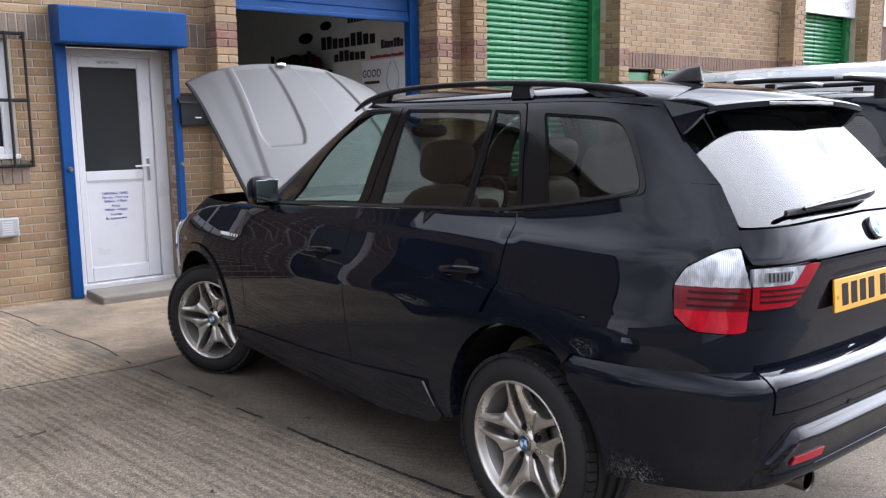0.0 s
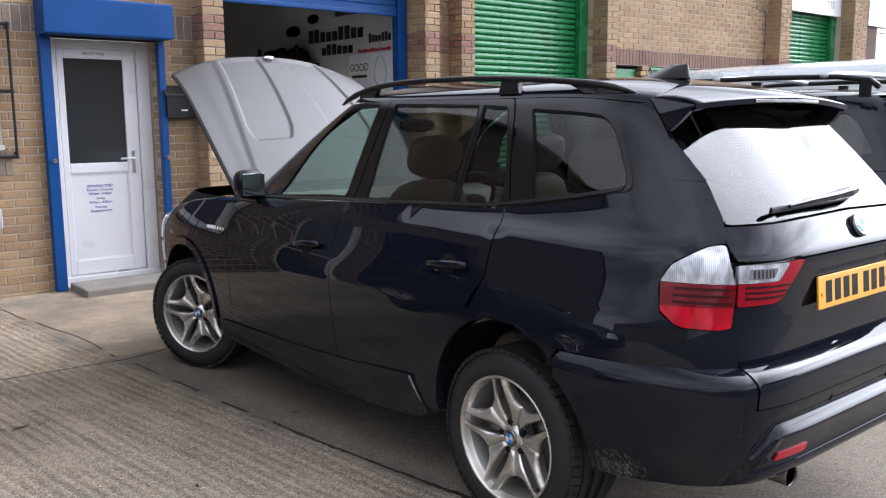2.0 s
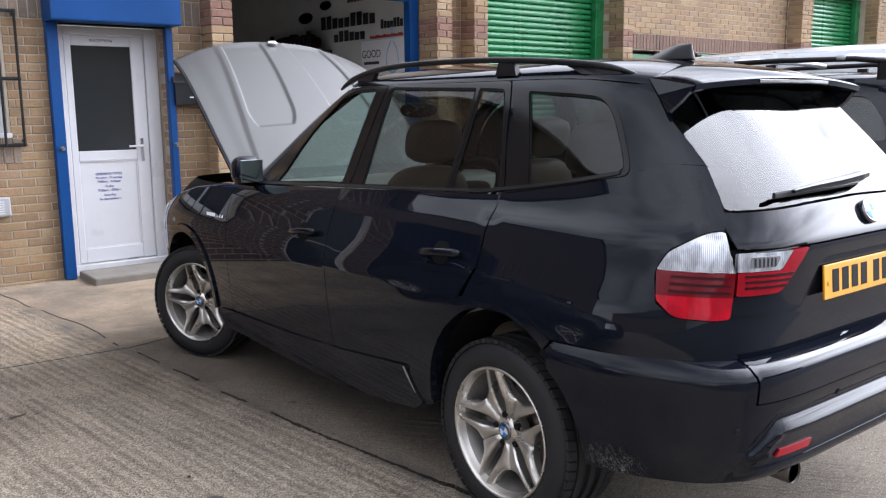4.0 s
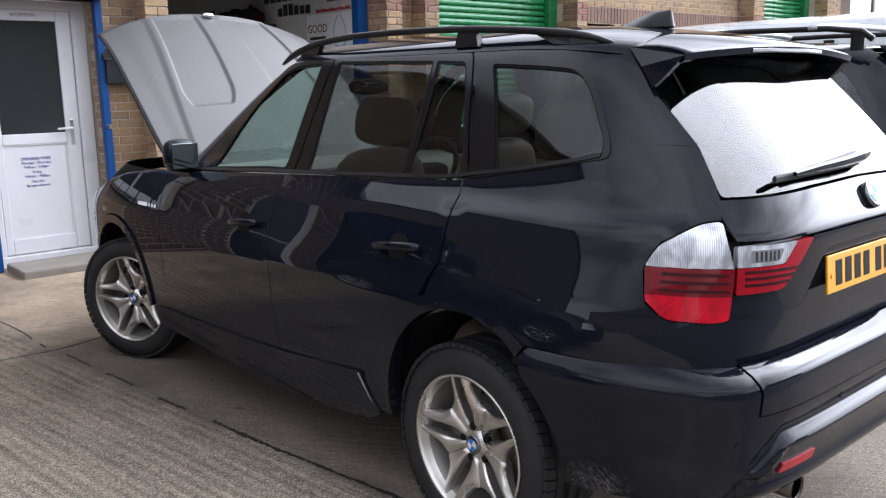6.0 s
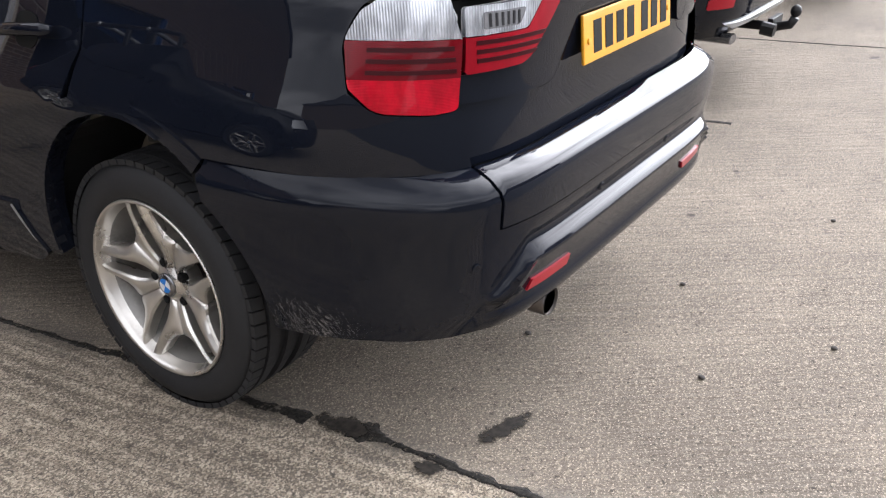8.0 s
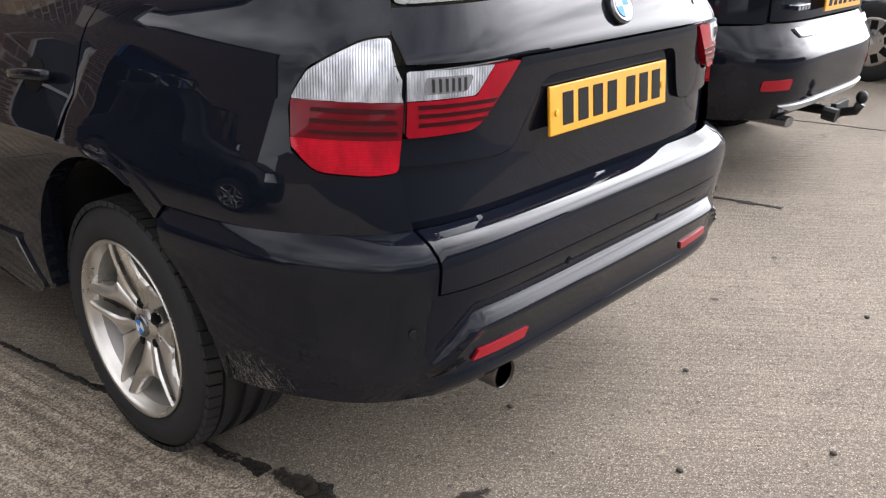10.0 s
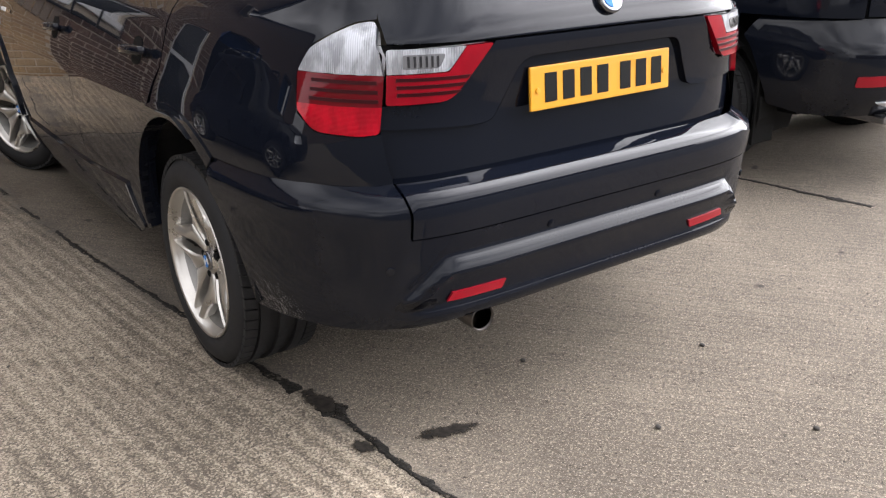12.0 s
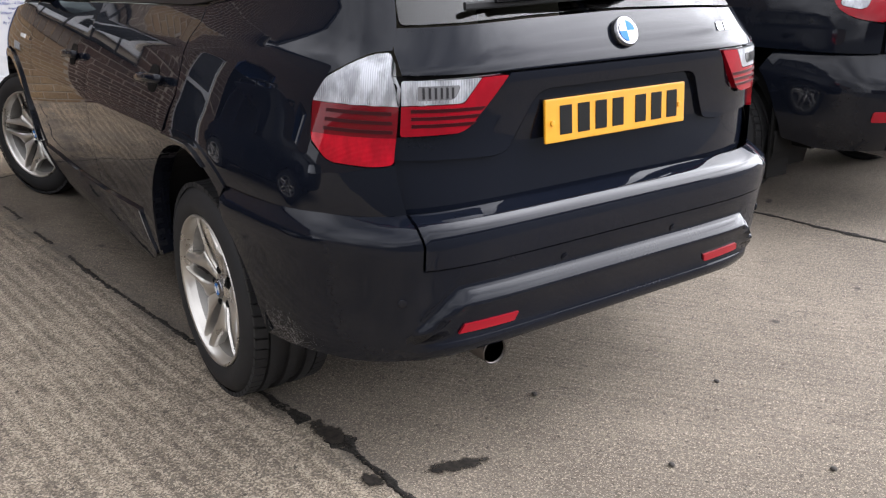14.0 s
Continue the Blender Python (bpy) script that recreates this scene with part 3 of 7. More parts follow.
def panel(name, surf, loop, material, parent, holes=(), step=0.05, fold=0.014, gap=0.0022, lift=0.0, mirror=False, label="", shade=None):
    """A sheet cut out of a body surface along an outline, with folded edges."""
    from mathutils.geometry import delaunay_2d_cdt
    loops = [resample(inset(fillet(list(loop)), gap), step)] + [resample(inset(fillet(list(h)), -gap), step) for h in holes]
    pts, edges = [], []
    for lp in loops:
        k = len(pts)
        pts += lp
        edges += [(k + i, k + (i + 1) % len(lp)) for i in range(len(lp))]
    x0, x1 = min(p.x for p in loops[0]), max(p.x for p in loops[0])
    y0, y1 = min(p.y for p in loops[0]), max(p.y for p in loops[0])
    gx, gy = np.meshgrid(np.arange(x0 + step / 2, x1, step), np.arange(y0 + step / 2, y1, step))
    G = np.column_stack([gx.ravel(), gy.ravel()])
    keep = inside(G, loops[0])
    for h in loops[1:]:
        keep &= ~inside(G, h)
    B = np.array([[p.x, p.y] for p in pts])
    G = G[keep]
    if len(G):
        G = G[np.min(np.linalg.norm(G[:, None] - B[None], axis=2), axis=1) > step * 0.45]
    pts = pts + [Vector(g) for g in G]
    V, _, T, *_ = delaunay_2d_cdt(pts, edges, [], 0, 1e-7)
    C = np.array([[sum(V[i].x for i in t) / len(t), sum(V[i].y for i in t) / len(t)] for t in T])
    ok = inside(C, loops[0])
    for h in loops[1:]:
        ok &= ~inside(C, h)
    T = [t for t, o in zip(T, ok) if o]
    co, no = [], []
    for p in V:
        v = unA(p.x)
        n = surf.normal(v, p.y)
        co.append(surf.at(v, p.y) + n * lift)
        no.append(shade.normal(shade.back(co[-1].x, p.y), p.y) if shade else n)
    used = {}
    for t in T:
        for a, b in zip(t, (*t[1:], t[0])):
            k = (min(a, b), max(a, b))
            used.setdefault(k, []).append((a, b))
    faces = [list(t) for t in T]
    if T:
        a, b, c = (co[i] for i in T[0][:3])
        if (b - a).cross(c - a).dot(no[T[0][0]]) < 0:
            faces = [f[::-1] for f in faces]
            used = {k: [e[::-1] for e in es] for k, es in used.items()}
    nt = len(faces)
    if fold:
        ring = {}
        for es in used.values():
            if len(es) == 1:
                a, b = es[0]
                for i in (a, b):
                    if i not in ring:
                        ring[i] = (len(co), len(co) + 1)
                        co += [co[i].copy(), co[i] - no[i] * fold]
                        no += [no[i], no[i]]
                faces.append([ring[b][0], ring[a][0], ring[a][1], ring[b][1]])
    if mirror:
        co = [Vector((-c.x, c.y, c.z)) for c in co]
        no = [Vector((-c.x, c.y, c.z)) for c in no]
        faces = [f[::-1] for f in faces]
    me = bpy.data.meshes.new(name)
    me.from_pydata([tuple(c) for c in co], [], faces)
    me.materials.append(material)
    me.polygons.foreach_set("use_smooth", [i < nt for i in range(len(faces))])
    loopn = []
    for pl in me.polygons:
        for vi in pl.vertices:
            loopn.append(tuple(no[vi]) if pl.index < nt else tuple(pl.normal))
    me.normals_split_custom_set(loopn)
    ob = new(name, me)
    ob.parent = parent
    return tagged(ob, label=label)


def loft(rings, caps=True, closed=False):
    bm = bmesh.new()
    R = [[bm.verts.new(p) for p in ring] for ring in rings]
    n = len(R[0])
    pairs = list(zip(R, R[1:])) + ([(R[-1], R[0])] if closed else [])
    for a, b in pairs:
        for i in range(n):
            bm.faces.new((a[i], a[(i + 1) % n], b[(i + 1) % n], b[i]))
    if caps and not closed:
        bm.faces.new(R[0][::-1])
        bm.faces.new(R[-1])
    return bm


def bar(points, w, h, up=(0, 0, 1), sides=8, square=3.0):
    """A rounded bar along points. w, h: its width and height, one number or one for each point."""
    points = [Vector(p) for p in points]
    rings, n = [], len(points)
    for i, p in enumerate(points):
        d = (points[min(i + 1, n - 1)] - points[max(i - 1, 0)]).normalized()
        s = d.cross(Vector(up) if abs(d.dot(Vector(up).normalized())) < 0.98 else Vector((0, 1, 0.02))).normalized()
        u = s.cross(d).normalized()
        ww, hh = (w[i] if isinstance(w, (list, tuple)) else w), (h[i] if isinstance(h, (list, tuple)) else h)
        ring = []
        for k in range(sides):
            a = 2 * math.pi * (k + 0.5) / sides
            c, sn = math.cos(a), math.sin(a)
            ring.append(p + s * (ww / 2 * math.copysign(abs(c) ** (2 / square), c)) + u * (hh / 2 * math.copysign(abs(sn) ** (2 / square), sn)))
        rings.append(ring)
    return loft(rings)


def lathe(profile, seg=48, axis="x", centre=(0, 0, 0), caps=True):
    """A turned shape: profile rows of (along the axis, radius)."""
    c, rings = Vector(centre), []
    for a, r in profile:
        ring = []
        for k in range(seg):
            t = 2 * math.pi * k / seg
            q = (a, r * math.cos(t), r * math.sin(t)) if axis == "x" else (r * math.cos(t), a, r * math.sin(t)) if axis == "y" else (r * math.cos(t), r * math.sin(t), a)
            ring.append(c + Vector(q))
        rings.append(ring)
    return loft(rings, caps)


def blob(centre, size, power=2.6, seg=20, rings=12):
    """A rounded box, as a superellipsoid."""
    c, R = Vector(centre), []
    f = lambda v: math.copysign(abs(v) ** (2 / power), v)
    for i in range(rings + 1):
        b = -math.pi / 2 + math.pi * (0.02 + 0.96 * i / rings)
        R.append([c + Vector((size[0] / 2 * f(math.cos(b)) * f(math.cos(a)), size[1] / 2 * f(math.cos(b)) * f(math.sin(a)), size[2] / 2 * f(math.sin(b)))) for a in (2 * math.pi * k / seg for k in range(seg))])
    return loft(R)

# ---- the setting ----
WY = 5.85          # face of the brick wall
PY = 5.60          # face of the piers
gv = [(x, y, 0) for y in (-80, 80) for x in (-80, 80)]
tagged(link_mesh("ground", gv, [(0, 1, 3, 2)], CONCRETE), "broomed grey-brown concrete yard with damp joints", "ground", kind="structure")


# added unseen ground: gives bumper and tailgate something dark to mirror
tagged(link_mesh("road", [(x, y, 0.004) for y in (-80, -2.75) for x in (-80, 80)], [(0, 1, 3, 2)], UNSEEN_GROUND), "unseen dark ground sheet added to darken reflections in the car's tail", "road", kind="structure")


def solid(name, rows, material, label="", category="", bevel=0.0, parent=None):
    return tagged(part(name, boxes(rows, bevel), material, parent), label, category, kind="structure")


# backing of the terrace, with its openings
wall = solid("wall_north", [
    (-3.0, -2.45, WY + 0.007, WY + 0.3, 0, 4.4), (-2.45, -1.2, WY + 0.007, WY + 0.3, 0, 1.28), (-2.45, -1.2, WY + 0.007, WY + 0.3, 2.28, 4.4), (-1.2, -0.76, WY + 0.007, WY + 0.3, 0, 4.4),
    (-0.76, 0.2, WY + 0.007, WY + 0.3, 2.26, 4.4), (0.2, 0.78, WY + 0.007, WY + 0.3, 0, 4.4), (0.78, 3.25, WY + 0.007, WY + 0.3, 3.0, 4.4), (3.25, 4.0, WY + 0.007, WY + 0.3, 0, 4.4),
    (4.0, 6.42, WY + 0.007, WY + 0.3, 3.6, 4.4), (6.42, 11.3, WY + 0.007, WY + 0.3, 2.27, 4.4), (6.42, 6.9, WY + 0.007, WY + 0.3, 0, 2.27), (7.5, 11.3, WY + 0.007, WY + 0.3, 0, 1.4), (9.9, 11.3, WY + 0.007, WY + 0.3, 1.4, 2.27),
    (11.3, 13.6, WY + 0.007, WY + 0.3, 4.36, 4.4), (13.6, 14.7, WY + 0.007, WY + 0.3, 0, 4.4), (14.7, 19.5, WY + 0.007, WY + 0.3, 4.32, 4.4), (14.7, 19.5, WY + 0.007, WY + 0.3, 0, 1.2), (19.5, 40, WY + 0.007, WY + 0.3, 0, 4.4)],
    MORTAR, "buff brick wall of a terrace of workshop units", "wall")

solid("wall_coping", [(-2.95, 40.05, 5.52, WY + 0.36, 4.4, 4.48)], STEP_CONCRETE, "plain concrete coping along the wall head", "coping", 0.01)

# ---- brickwork ----
BH, BD, J = 0.065, 0.10, 0.010
_brick = {}


def brick_mesh(l, h, d, material):
    key = (round(l, 3), round(h, 3), round(d, 3), material.name)
    if key not in _brick:
        bm = box(0, l, 0, d, 0, h)
        bmesh.ops.bevel(bm, geom=[e for e in bm.edges if all(v.co.y < 1e-6 for v in e.verts)], offset=0.004, segments=1, affect="EDGES")
        me = bpy.data.meshes.new("brick")
        bm.to_mesh(me)
        bm.free()
        me.materials.append(material)
        _brick[key] = me
    return _brick[key]


def courses(x0, x1, z0, z1, holes=(), soldiers=()):
    """Stretcher bond between x0 and x1: rows of (x, z, length, height), with openings left free."""
    rows, row = [], int(round((z0 - 0.025) / 0.075)) if z0 > 0 else -1
    while row * 0.075 + 0.025 < z1 - 0.01:
        z = row * 0.075 + 0.030
        spans = [(x0, x1)]
        for hx0, hx1, hz0, hz1 in holes:
            if z + 0.05 > hz0 and z + 0.02 < hz1:
                spans = [s for a, b in spans for s in ((a, min(b, hx0)), (max(a, hx1), b)) if s[1] - s[0] > 0.03]
        for a, b in spans:
            x = math.floor(a / 0.225) * 0.225 + (0.1125 if row % 2 else 0) - 0.225
            while x < b:
                p, q = max(x + 0.005, a + 0.003), min(x + 0.220, b - 0.003)
                if q - p > 0.03:
                    rows.append((p, z, round(q - p, 3), BH))
                x += 0.225
        row += 1
    return rows


def joined(name, rows, material, parent, y=WY, axis="x", flip=1, at=0.0):
    """Many bricks in one mesh. axis x: faces look along -y; axis y: a return, whose faces look along -x at x = at."""
    V, F = [], []
    for p, z, l, h in rows:
        j = random.uniform(-0.002, 0.002)
        k, e = len(V), 0.004
        for dep, s in ((0.10, 0.0), (e, 0.0), (0.0, e)):
            for a, b in ((p + s, z + s), (p + l - s, z + s), (p + l - s, z + h - s), (p + s, z + h - s)):
                V.append((a, y + dep + j, b) if axis == "x" else (at + (dep + j) * flip, a, b))
        for r in (0, 4):
            for i in range(4):
                F.append((k + r + i, k + r + (i + 1) % 4, k + r + 4 + (i + 1) % 4, k + r + 4 + i))
        F.append((k + 8, k + 9, k + 10, k + 11))
    ob = link_mesh(name, V, F, material, parent)
    return tagged(ob, kind="stuff")


def laid(rows, material, parent, y=WY):
    """Bricks that can be picked out one by one."""
    for p, z, l, h in rows:
        o = new("brick", brick_mesh(l, h, 0.10, material))
        o.location = (p, y + random.uniform(-0.002, 0.002), z)
        o.parent = parent


def soldier_row(x0, x1, z):
    n = max(1, int(round((x1 - x0) / 0.075)))
    w = (x1 - x0) / n
    return [(x0 + i * w + 0.005, z + 0.005, w - 0.010, 0.215) for i in range(n)]


BAND = 2.275
pier_x = [(0.56, 0.78), (3.24, 3.455), (3.785, 4.0), (6.42, 6.635), (10.95, 11.3), (13.6, 13.95)]
for i, (a, b) in enumerate(pier_x):
    pier = solid("pier", [(a + 0.012, b - 0.012, PY + 0.012, WY + 0.3, 0, 4.4)], MORTAR, "slim buff brick pier with a dark brick band", "pier")
    for z0, z1, m in ((0, BAND, BUFF), (BAND, BAND + 0.225, RED_BROWN), (BAND + 0.225, 4.36, BUFF)):
        fr = courses(a, b, z0, z1)
        joined("brickwork", fr, m, pier, PY)
        ret = courses(PY + 0.004, WY + (0.15 if i in (1, 3, 4) else 0.0), z0, z1)
        joined("return_brickwork", ret, m, pier, axis="y", at=a)
        joined("return_brickwork", ret, m, pier, axis="y", flip=-1, at=b)

# ---- reception front ----
door = empty("door_1", "closed white plastic door with a dark glass upper pane", "door", kind="structure")
DY = 6.0
part("frame", boxes([(-0.735, -0.665, DY - 0.02, DY + 0.06, 0.06, 2.24), (0.05, 0.17, DY - 0.02, DY + 0.06, 0.06, 2.24), (-0.665, 0.05, DY - 0.02, DY + 0.06, 2.17, 2.24), (-0.735, 0.17, DY - 0.05, DY + 0.06, 0.0, 0.09)], 0.006), WHITE, door)
leaf = part("leaf", boxes([(-0.66, -0.60, DY - 0.005, DY + 0.05, 0.10, 2.165), (-0.075, 0.045, DY - 0.005, DY + 0.05, 0.10, 2.165), (-0.60, -0.075, DY - 0.005, DY + 0.05, 2.075, 2.165), (-0.60, -0.075, DY - 0.005, DY + 0.05, 1.04, 1.13), (-0.60, -0.075, DY - 0.005, DY + 0.05, 0.10, 0.23)], 0.005), WHITE, door)
part("lower_panel", box(-0.605, -0.07, DY + 0.012, DY + 0.04, 0.225, 1.045), WHITE, leaf)
part("panel_bead", boxes([(-0.60, -0.59, DY + 0.002, DY + 0.014, 0.23, 1.04), (-0.085, -0.075, DY + 0.002, DY + 0.014, 0.23, 1.04), (-0.60, -0.075, DY + 0.002, DY + 0.014, 0.23, 0.24), (-0.60, -0.075, DY + 0.002, DY + 0.014, 1.03, 1.04)]), WHITE, leaf)
part("pane", box(-0.605, -0.07, DY + 0.012, DY + 0.02, 1.125, 2.08), DOOR_GLASS, leaf, "dark reflecting glass")
part("handle_plate", box(-0.038, -0.008, DY - 0.014, DY - 0.004, 1.02, 1.24, 0.004), CHROME, leaf)
part("lever", bar([(-0.022, DY - 0.05, 1.165), (-0.08, DY - 0.055, 1.165), (-0.155, DY - 0.05, 1.163)], 0.02, 0.018), WHITE, leaf)
part("lever_stem", bar([(-0.022, DY, 1.165), (-0.022, DY - 0.052, 1.165)], 0.02, 0.02), WHITE, leaf)


def words(name, text, size, material, m, parent, align="CENTER"):
    cu = bpy.data.curves.new(name, "FONT")
    cu.body, cu.size, cu.align_x, cu.align_y, cu.extrude = text, size, align, "CENTER", 0.0008
    ob = new(name, cu)
    ob.matrix_world = m
    me = bpy.data.meshes.new_from_object(ob)
    bpy.data.objects.remove(ob)
    me.materials.clear()
    me.materials.append(material)
    o = new(name, me)
    o.parent = parent
    o.matrix_local = m
    return o


FACE = pose(0, 0, 0, 90, 0, 0)
words("door_lettering", "RECEPTION", 0.038, INK_BLACK, Matrix.Translation((-0.335, DY - 0.008, 2.12)) @ FACE, leaf)
for k, t in enumerate(("OPENING TIMES", "Monday - Thursday", "9.00am - 4.30pm", "Friday", "9.00am - 4.00pm", "Saturday", "By appointment")):
    words("door_lettering", t, 0.034 if k == 0 else 0.031, INK, Matrix.Translation((-0.345, DY + 0.009, 0.915 - 0.036 * k - (0.008 if k > 2 else 0) - (0.008 if k > 4 else 0))) @ FACE, leaf)

shb = empty("shutter_box_frame", "blue painted steel shutter housing with side rails over the door", "shutter", kind="structure")
bm = loft([[(x, 5.845, 2.25), (x, 5.56, 2.25), (x, 5.555, 2.262), (x, 5.545, 2.54), (x, 5.56, 2.556), (x, 5.845, 2.585)] for x in (-0.855, -0.85, -0.3, 0.25, 0.255)])
part("housing", bm, BLUE, shb)
part("shutter_slat", box(-0.74, 0.19, 5.80, 5.82, 2.235, 2.27), BLACK, shb)
for x0, x1 in ((-0.85, -0.755), (0.185, 0.25)):
    rl = part("side_rail", boxes([(x0, x1, 5.77, 5.849, 0.005, 2.25)], 0.006), BLUE, shb)
    part("lock_bolt", lathe([(-0.03, 0.012), (-0.03, 0.016), (0.0, 0.016), (0.0, 0.022), (0.006, 0.022)], 12, "y", ((x0 + x1) / 2 + 0.01, 5.765, 1.17)), STEEL, rl)
step = tagged(part("door_step", box(-0.72, 0.42, 5.36, 5.845, -0.05, 0.065, 0.015), STEP_CONCRETE), "worn low concrete door step", "step", kind="structure")

# mailbox
mb = empty("mailbox", "black metal wall mailbox beside the door", "mailbox")
bm = loft([[(x, 5.845, 1.545), (x, 5.74, 1.545), (x, 5.735, 1.75), (x, 5.845, 1.77)] for x in (0.235, 0.54)])
part("body", bm, IRON, mb)
bm = loft([[(x, 5.847, 1.775), (x, 5.72, 1.745), (x, 5.722, 1.762), (x, 5.80, 1.83), (x, 5.847, 1.845)] for x in (0.215, 0.555)])
part("lid", bm, IRON, mb)
part("lettering_bar", box(0.37, 0.43, 5.7325, 5.7345, 1.606, 1.618), SIGN, mb)

# barred window
win = empty("window_1", "white framed window behind a black iron grille", "window", kind="structure")
part("window_frame", boxes([(-1.28, -1.2, WY + 0.06, WY + 0.12, 1.3, 2.28), (-2.45, -2.37, WY + 0.06, WY + 0.12, 1.3, 2.28), (-2.37, -1.28, WY + 0.06, WY + 0.12, 2.2, 2.28), (-2.37, -1.28, WY + 0.06, WY + 0.12, 1.3, 1.38), (-1.86, -1.79, WY + 0.06, WY + 0.12, 1.38, 2.2)], 0.006), WHITE, win)
part("pane", box(-2.37, -1.28, WY + 0.085, WY + 0.095, 1.38, 2.2), DOOR_GLASS, win)
part("window_sill", box(-2.5, -1.17, WY - 0.02, WY + 0.12, 1.275, 1.315, 0.006), WHITE, win)
gr = empty("window_grille", "black iron security grille on the wall", "grille")
for x in (-2.5, -2.25, -2.0, -1.75, -1.5, -1.23, -1.085):
    part("upright", bar([(x, WY - 0.05, 1.2), (x, WY - 0.05, 2.34)], 0.022, 0.022), IRON, gr)
for z in (1.215, 1.77, 2.325):
    part("crossbar", bar([(-2.52, WY - 0.042, z), (-1.07, WY - 0.042, z)], 0.022, 0.03), IRON, gr)
for z in (1.25, 2.30):
    part("bracket", bar([(-1.085, WY + 0.01, z), (-1.085, WY - 0.05, z)], 0.03, 0.02), IRON, gr)
ven = empty("wall_vent", "grey cowl vent on the wall", "vent")
part("cowl", box(-1.40, -1.24, WY - 0.06, WY + 0.005, 0.61, 0.775, 0.012), ALU, ven)
for k in range(6):
    part("louvre", box(-1.375, -1.29, WY - 0.066, WY - 0.055, 0.635 + 0.02 * k, 0.645 + 0.02 * k), WHITE, ven)

# ---- blue workshop unit, open ----
gar = empty("garage_frame", "blue steel roller door frame, door rolled up", "garage door", kind="structure")
part("post", box(3.10, 3.225, 5.93, 6.05, 0, 3.0, 0.006), BLUE, gar)
part("post", box(0.795, 0.86, 5.93, 6.05, 0, 3.0, 0.006), BLUE, gar)
part("curtain_edge", boxes([(0.86, 3.10, 5.96, 6.02, 2.70, 2.80), (0.86, 3.10, 5.97, 6.01, 2.80, 3.0)], 0.01), BLUE, gar)
part("bottom_bar", bar([(0.87, 5.955, 2.705), (3.09, 5.955, 2.705)], 0.03, 0.05), BLUE, gar)
solid("workshop_wall", [(3.32, 3.5, 6.15, 12, 0, 3.6), (0.5, 3.5, 12, 12.2, 0, 3.6), (0.55, 0.72, 6.15, 12, 0, 3.6)], PLASTER, "white workshop wall with stickers and posters", "wall")
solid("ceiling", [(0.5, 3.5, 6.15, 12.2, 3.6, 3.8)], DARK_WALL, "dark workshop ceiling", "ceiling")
sx = 3.312


def wall_mark(name, y0, y1, z0, z1, material, label, category="sticker"):
    return tagged(part(name, box(sx - 0.002, sx + 0.004, y0, y1, z0, z1), material), label, category)


ps = wall_mark("poster", 6.30, 7.28, 1.3, 2.33, SIGN, "white poster with a blue drop on the workshop wall", "poster")
SIDE = pose(0, 0, 0, 90, 0, -90)
words("poster_word", "GOOD", 0.135, INK_BLACK, Matrix.Translation((sx - 0.005, 7.05, 2.16)) @ SIDE, ps)
bm = bmesh.new()
pts = []
for i in range(40):
    a = 2 * math.pi * i / 40
    pts.append((0.17 * math.sin(a) * (0.55 + 0.45 * math.cos(a / 2) ** 2), -0.02 - 0.2 * math.cos(a) + (0.16 if abs(a - math.pi) < 0.3 else 0)))
R = [[(sx - 0.004, 6.59 + y * s, 2.13 + z * s) for y, z in pts] for s in (1.0, 0.86)]
V = [bm.verts.new(p) for r in R for p in r]
for i in range(40):
    bm.faces.new((V[i], V[(i + 1) % 40], V[40 + (i + 1) % 40], V[40 + i]))
part("poster_drop", bm, INK_SKY, ps)
part("poster_bar", box(sx - 0.005, sx - 0.003, 6.88, 7.22, 2.035, 2.07), INK_BLACK, ps)
def lettered(y0, y1, z0, z1, material, wide=0.8):
    """An unreadable line of lettering: a bar for each character."""
    e = empty("wall_sticker", "plain lettering bars on the workshop wall", "sticker")
    n = max(2, int((y1 - y0) / ((z1 - z0) * wide)))
    step = (y1 - y0) / n
    for i in range(n):
        a, h = y0 + i * step, (z1 - z0) * (1.0, 0.72, 0.8, 1.0, 0.72)[(i * 3 + n) % 5]
        part("lettering_bar", box(sx - 0.002, sx + 0.004, a + step * 0.1, a + step * 0.86, z0, z0 + h), material, e)


lettered(6.95, 8.29, 2.54, 2.71, INK_BLACK)
lettered(7.19, 7.96, 2.36, 2.50, INK_BLACK)
lettered(6.36, 7.08, 2.35, 2.39, INK_RED)
lettered(6.36, 6.84, 2.46, 2.57, INK_BLACK, 0.6)
lettered(6.40, 7.6, 2.84, 2.93, INK_BLACK)
lettered(7.4, 8.3, 3.02, 3.16, INK_BLACK)
for y, z, ry, rz in ((8.69, 2.735, 0.20, 0.075), (8.14, 2.86, 0.15, 0.06)):
    bm = bmesh.new()
    bm.faces.new([bm.verts.new((sx - 0.002, y + ry * math.cos(2 * math.pi * i / 28), z + rz * math.sin(2 * math.pi * i / 28))) for i in range(28)])
    bmesh.ops.solidify(bm, geom=bm.faces[:], thickness=0.004)
    tagged(part("wall_sticker", bm, INK_BLACK), "dark oval sticker on the workshop wall", "sticker")
rk = empty("tool_rack", "dark rack of red and black parts in the workshop", "rack")
for i in range(9):
    part("rack_item", blob((3.1, 8.1 + 0.11 * i, 2.36 + 0.02 * (i % 3)), (0.2, 0.10, 0.16 + 0.05 * (i % 2)), 3.0, 12, 8), DARK_RED if i % 3 == 0 else IRON, rk)
part("rack_shelf", box(2.95, 3.31, 8.0, 9.1, 2.22, 2.27), IRON, rk)
for y in (8.02, 9.06):
    part("rack_upright", box(2.96, 3.0, y, y + 0.04, 0, 2.5), IRON, rk)
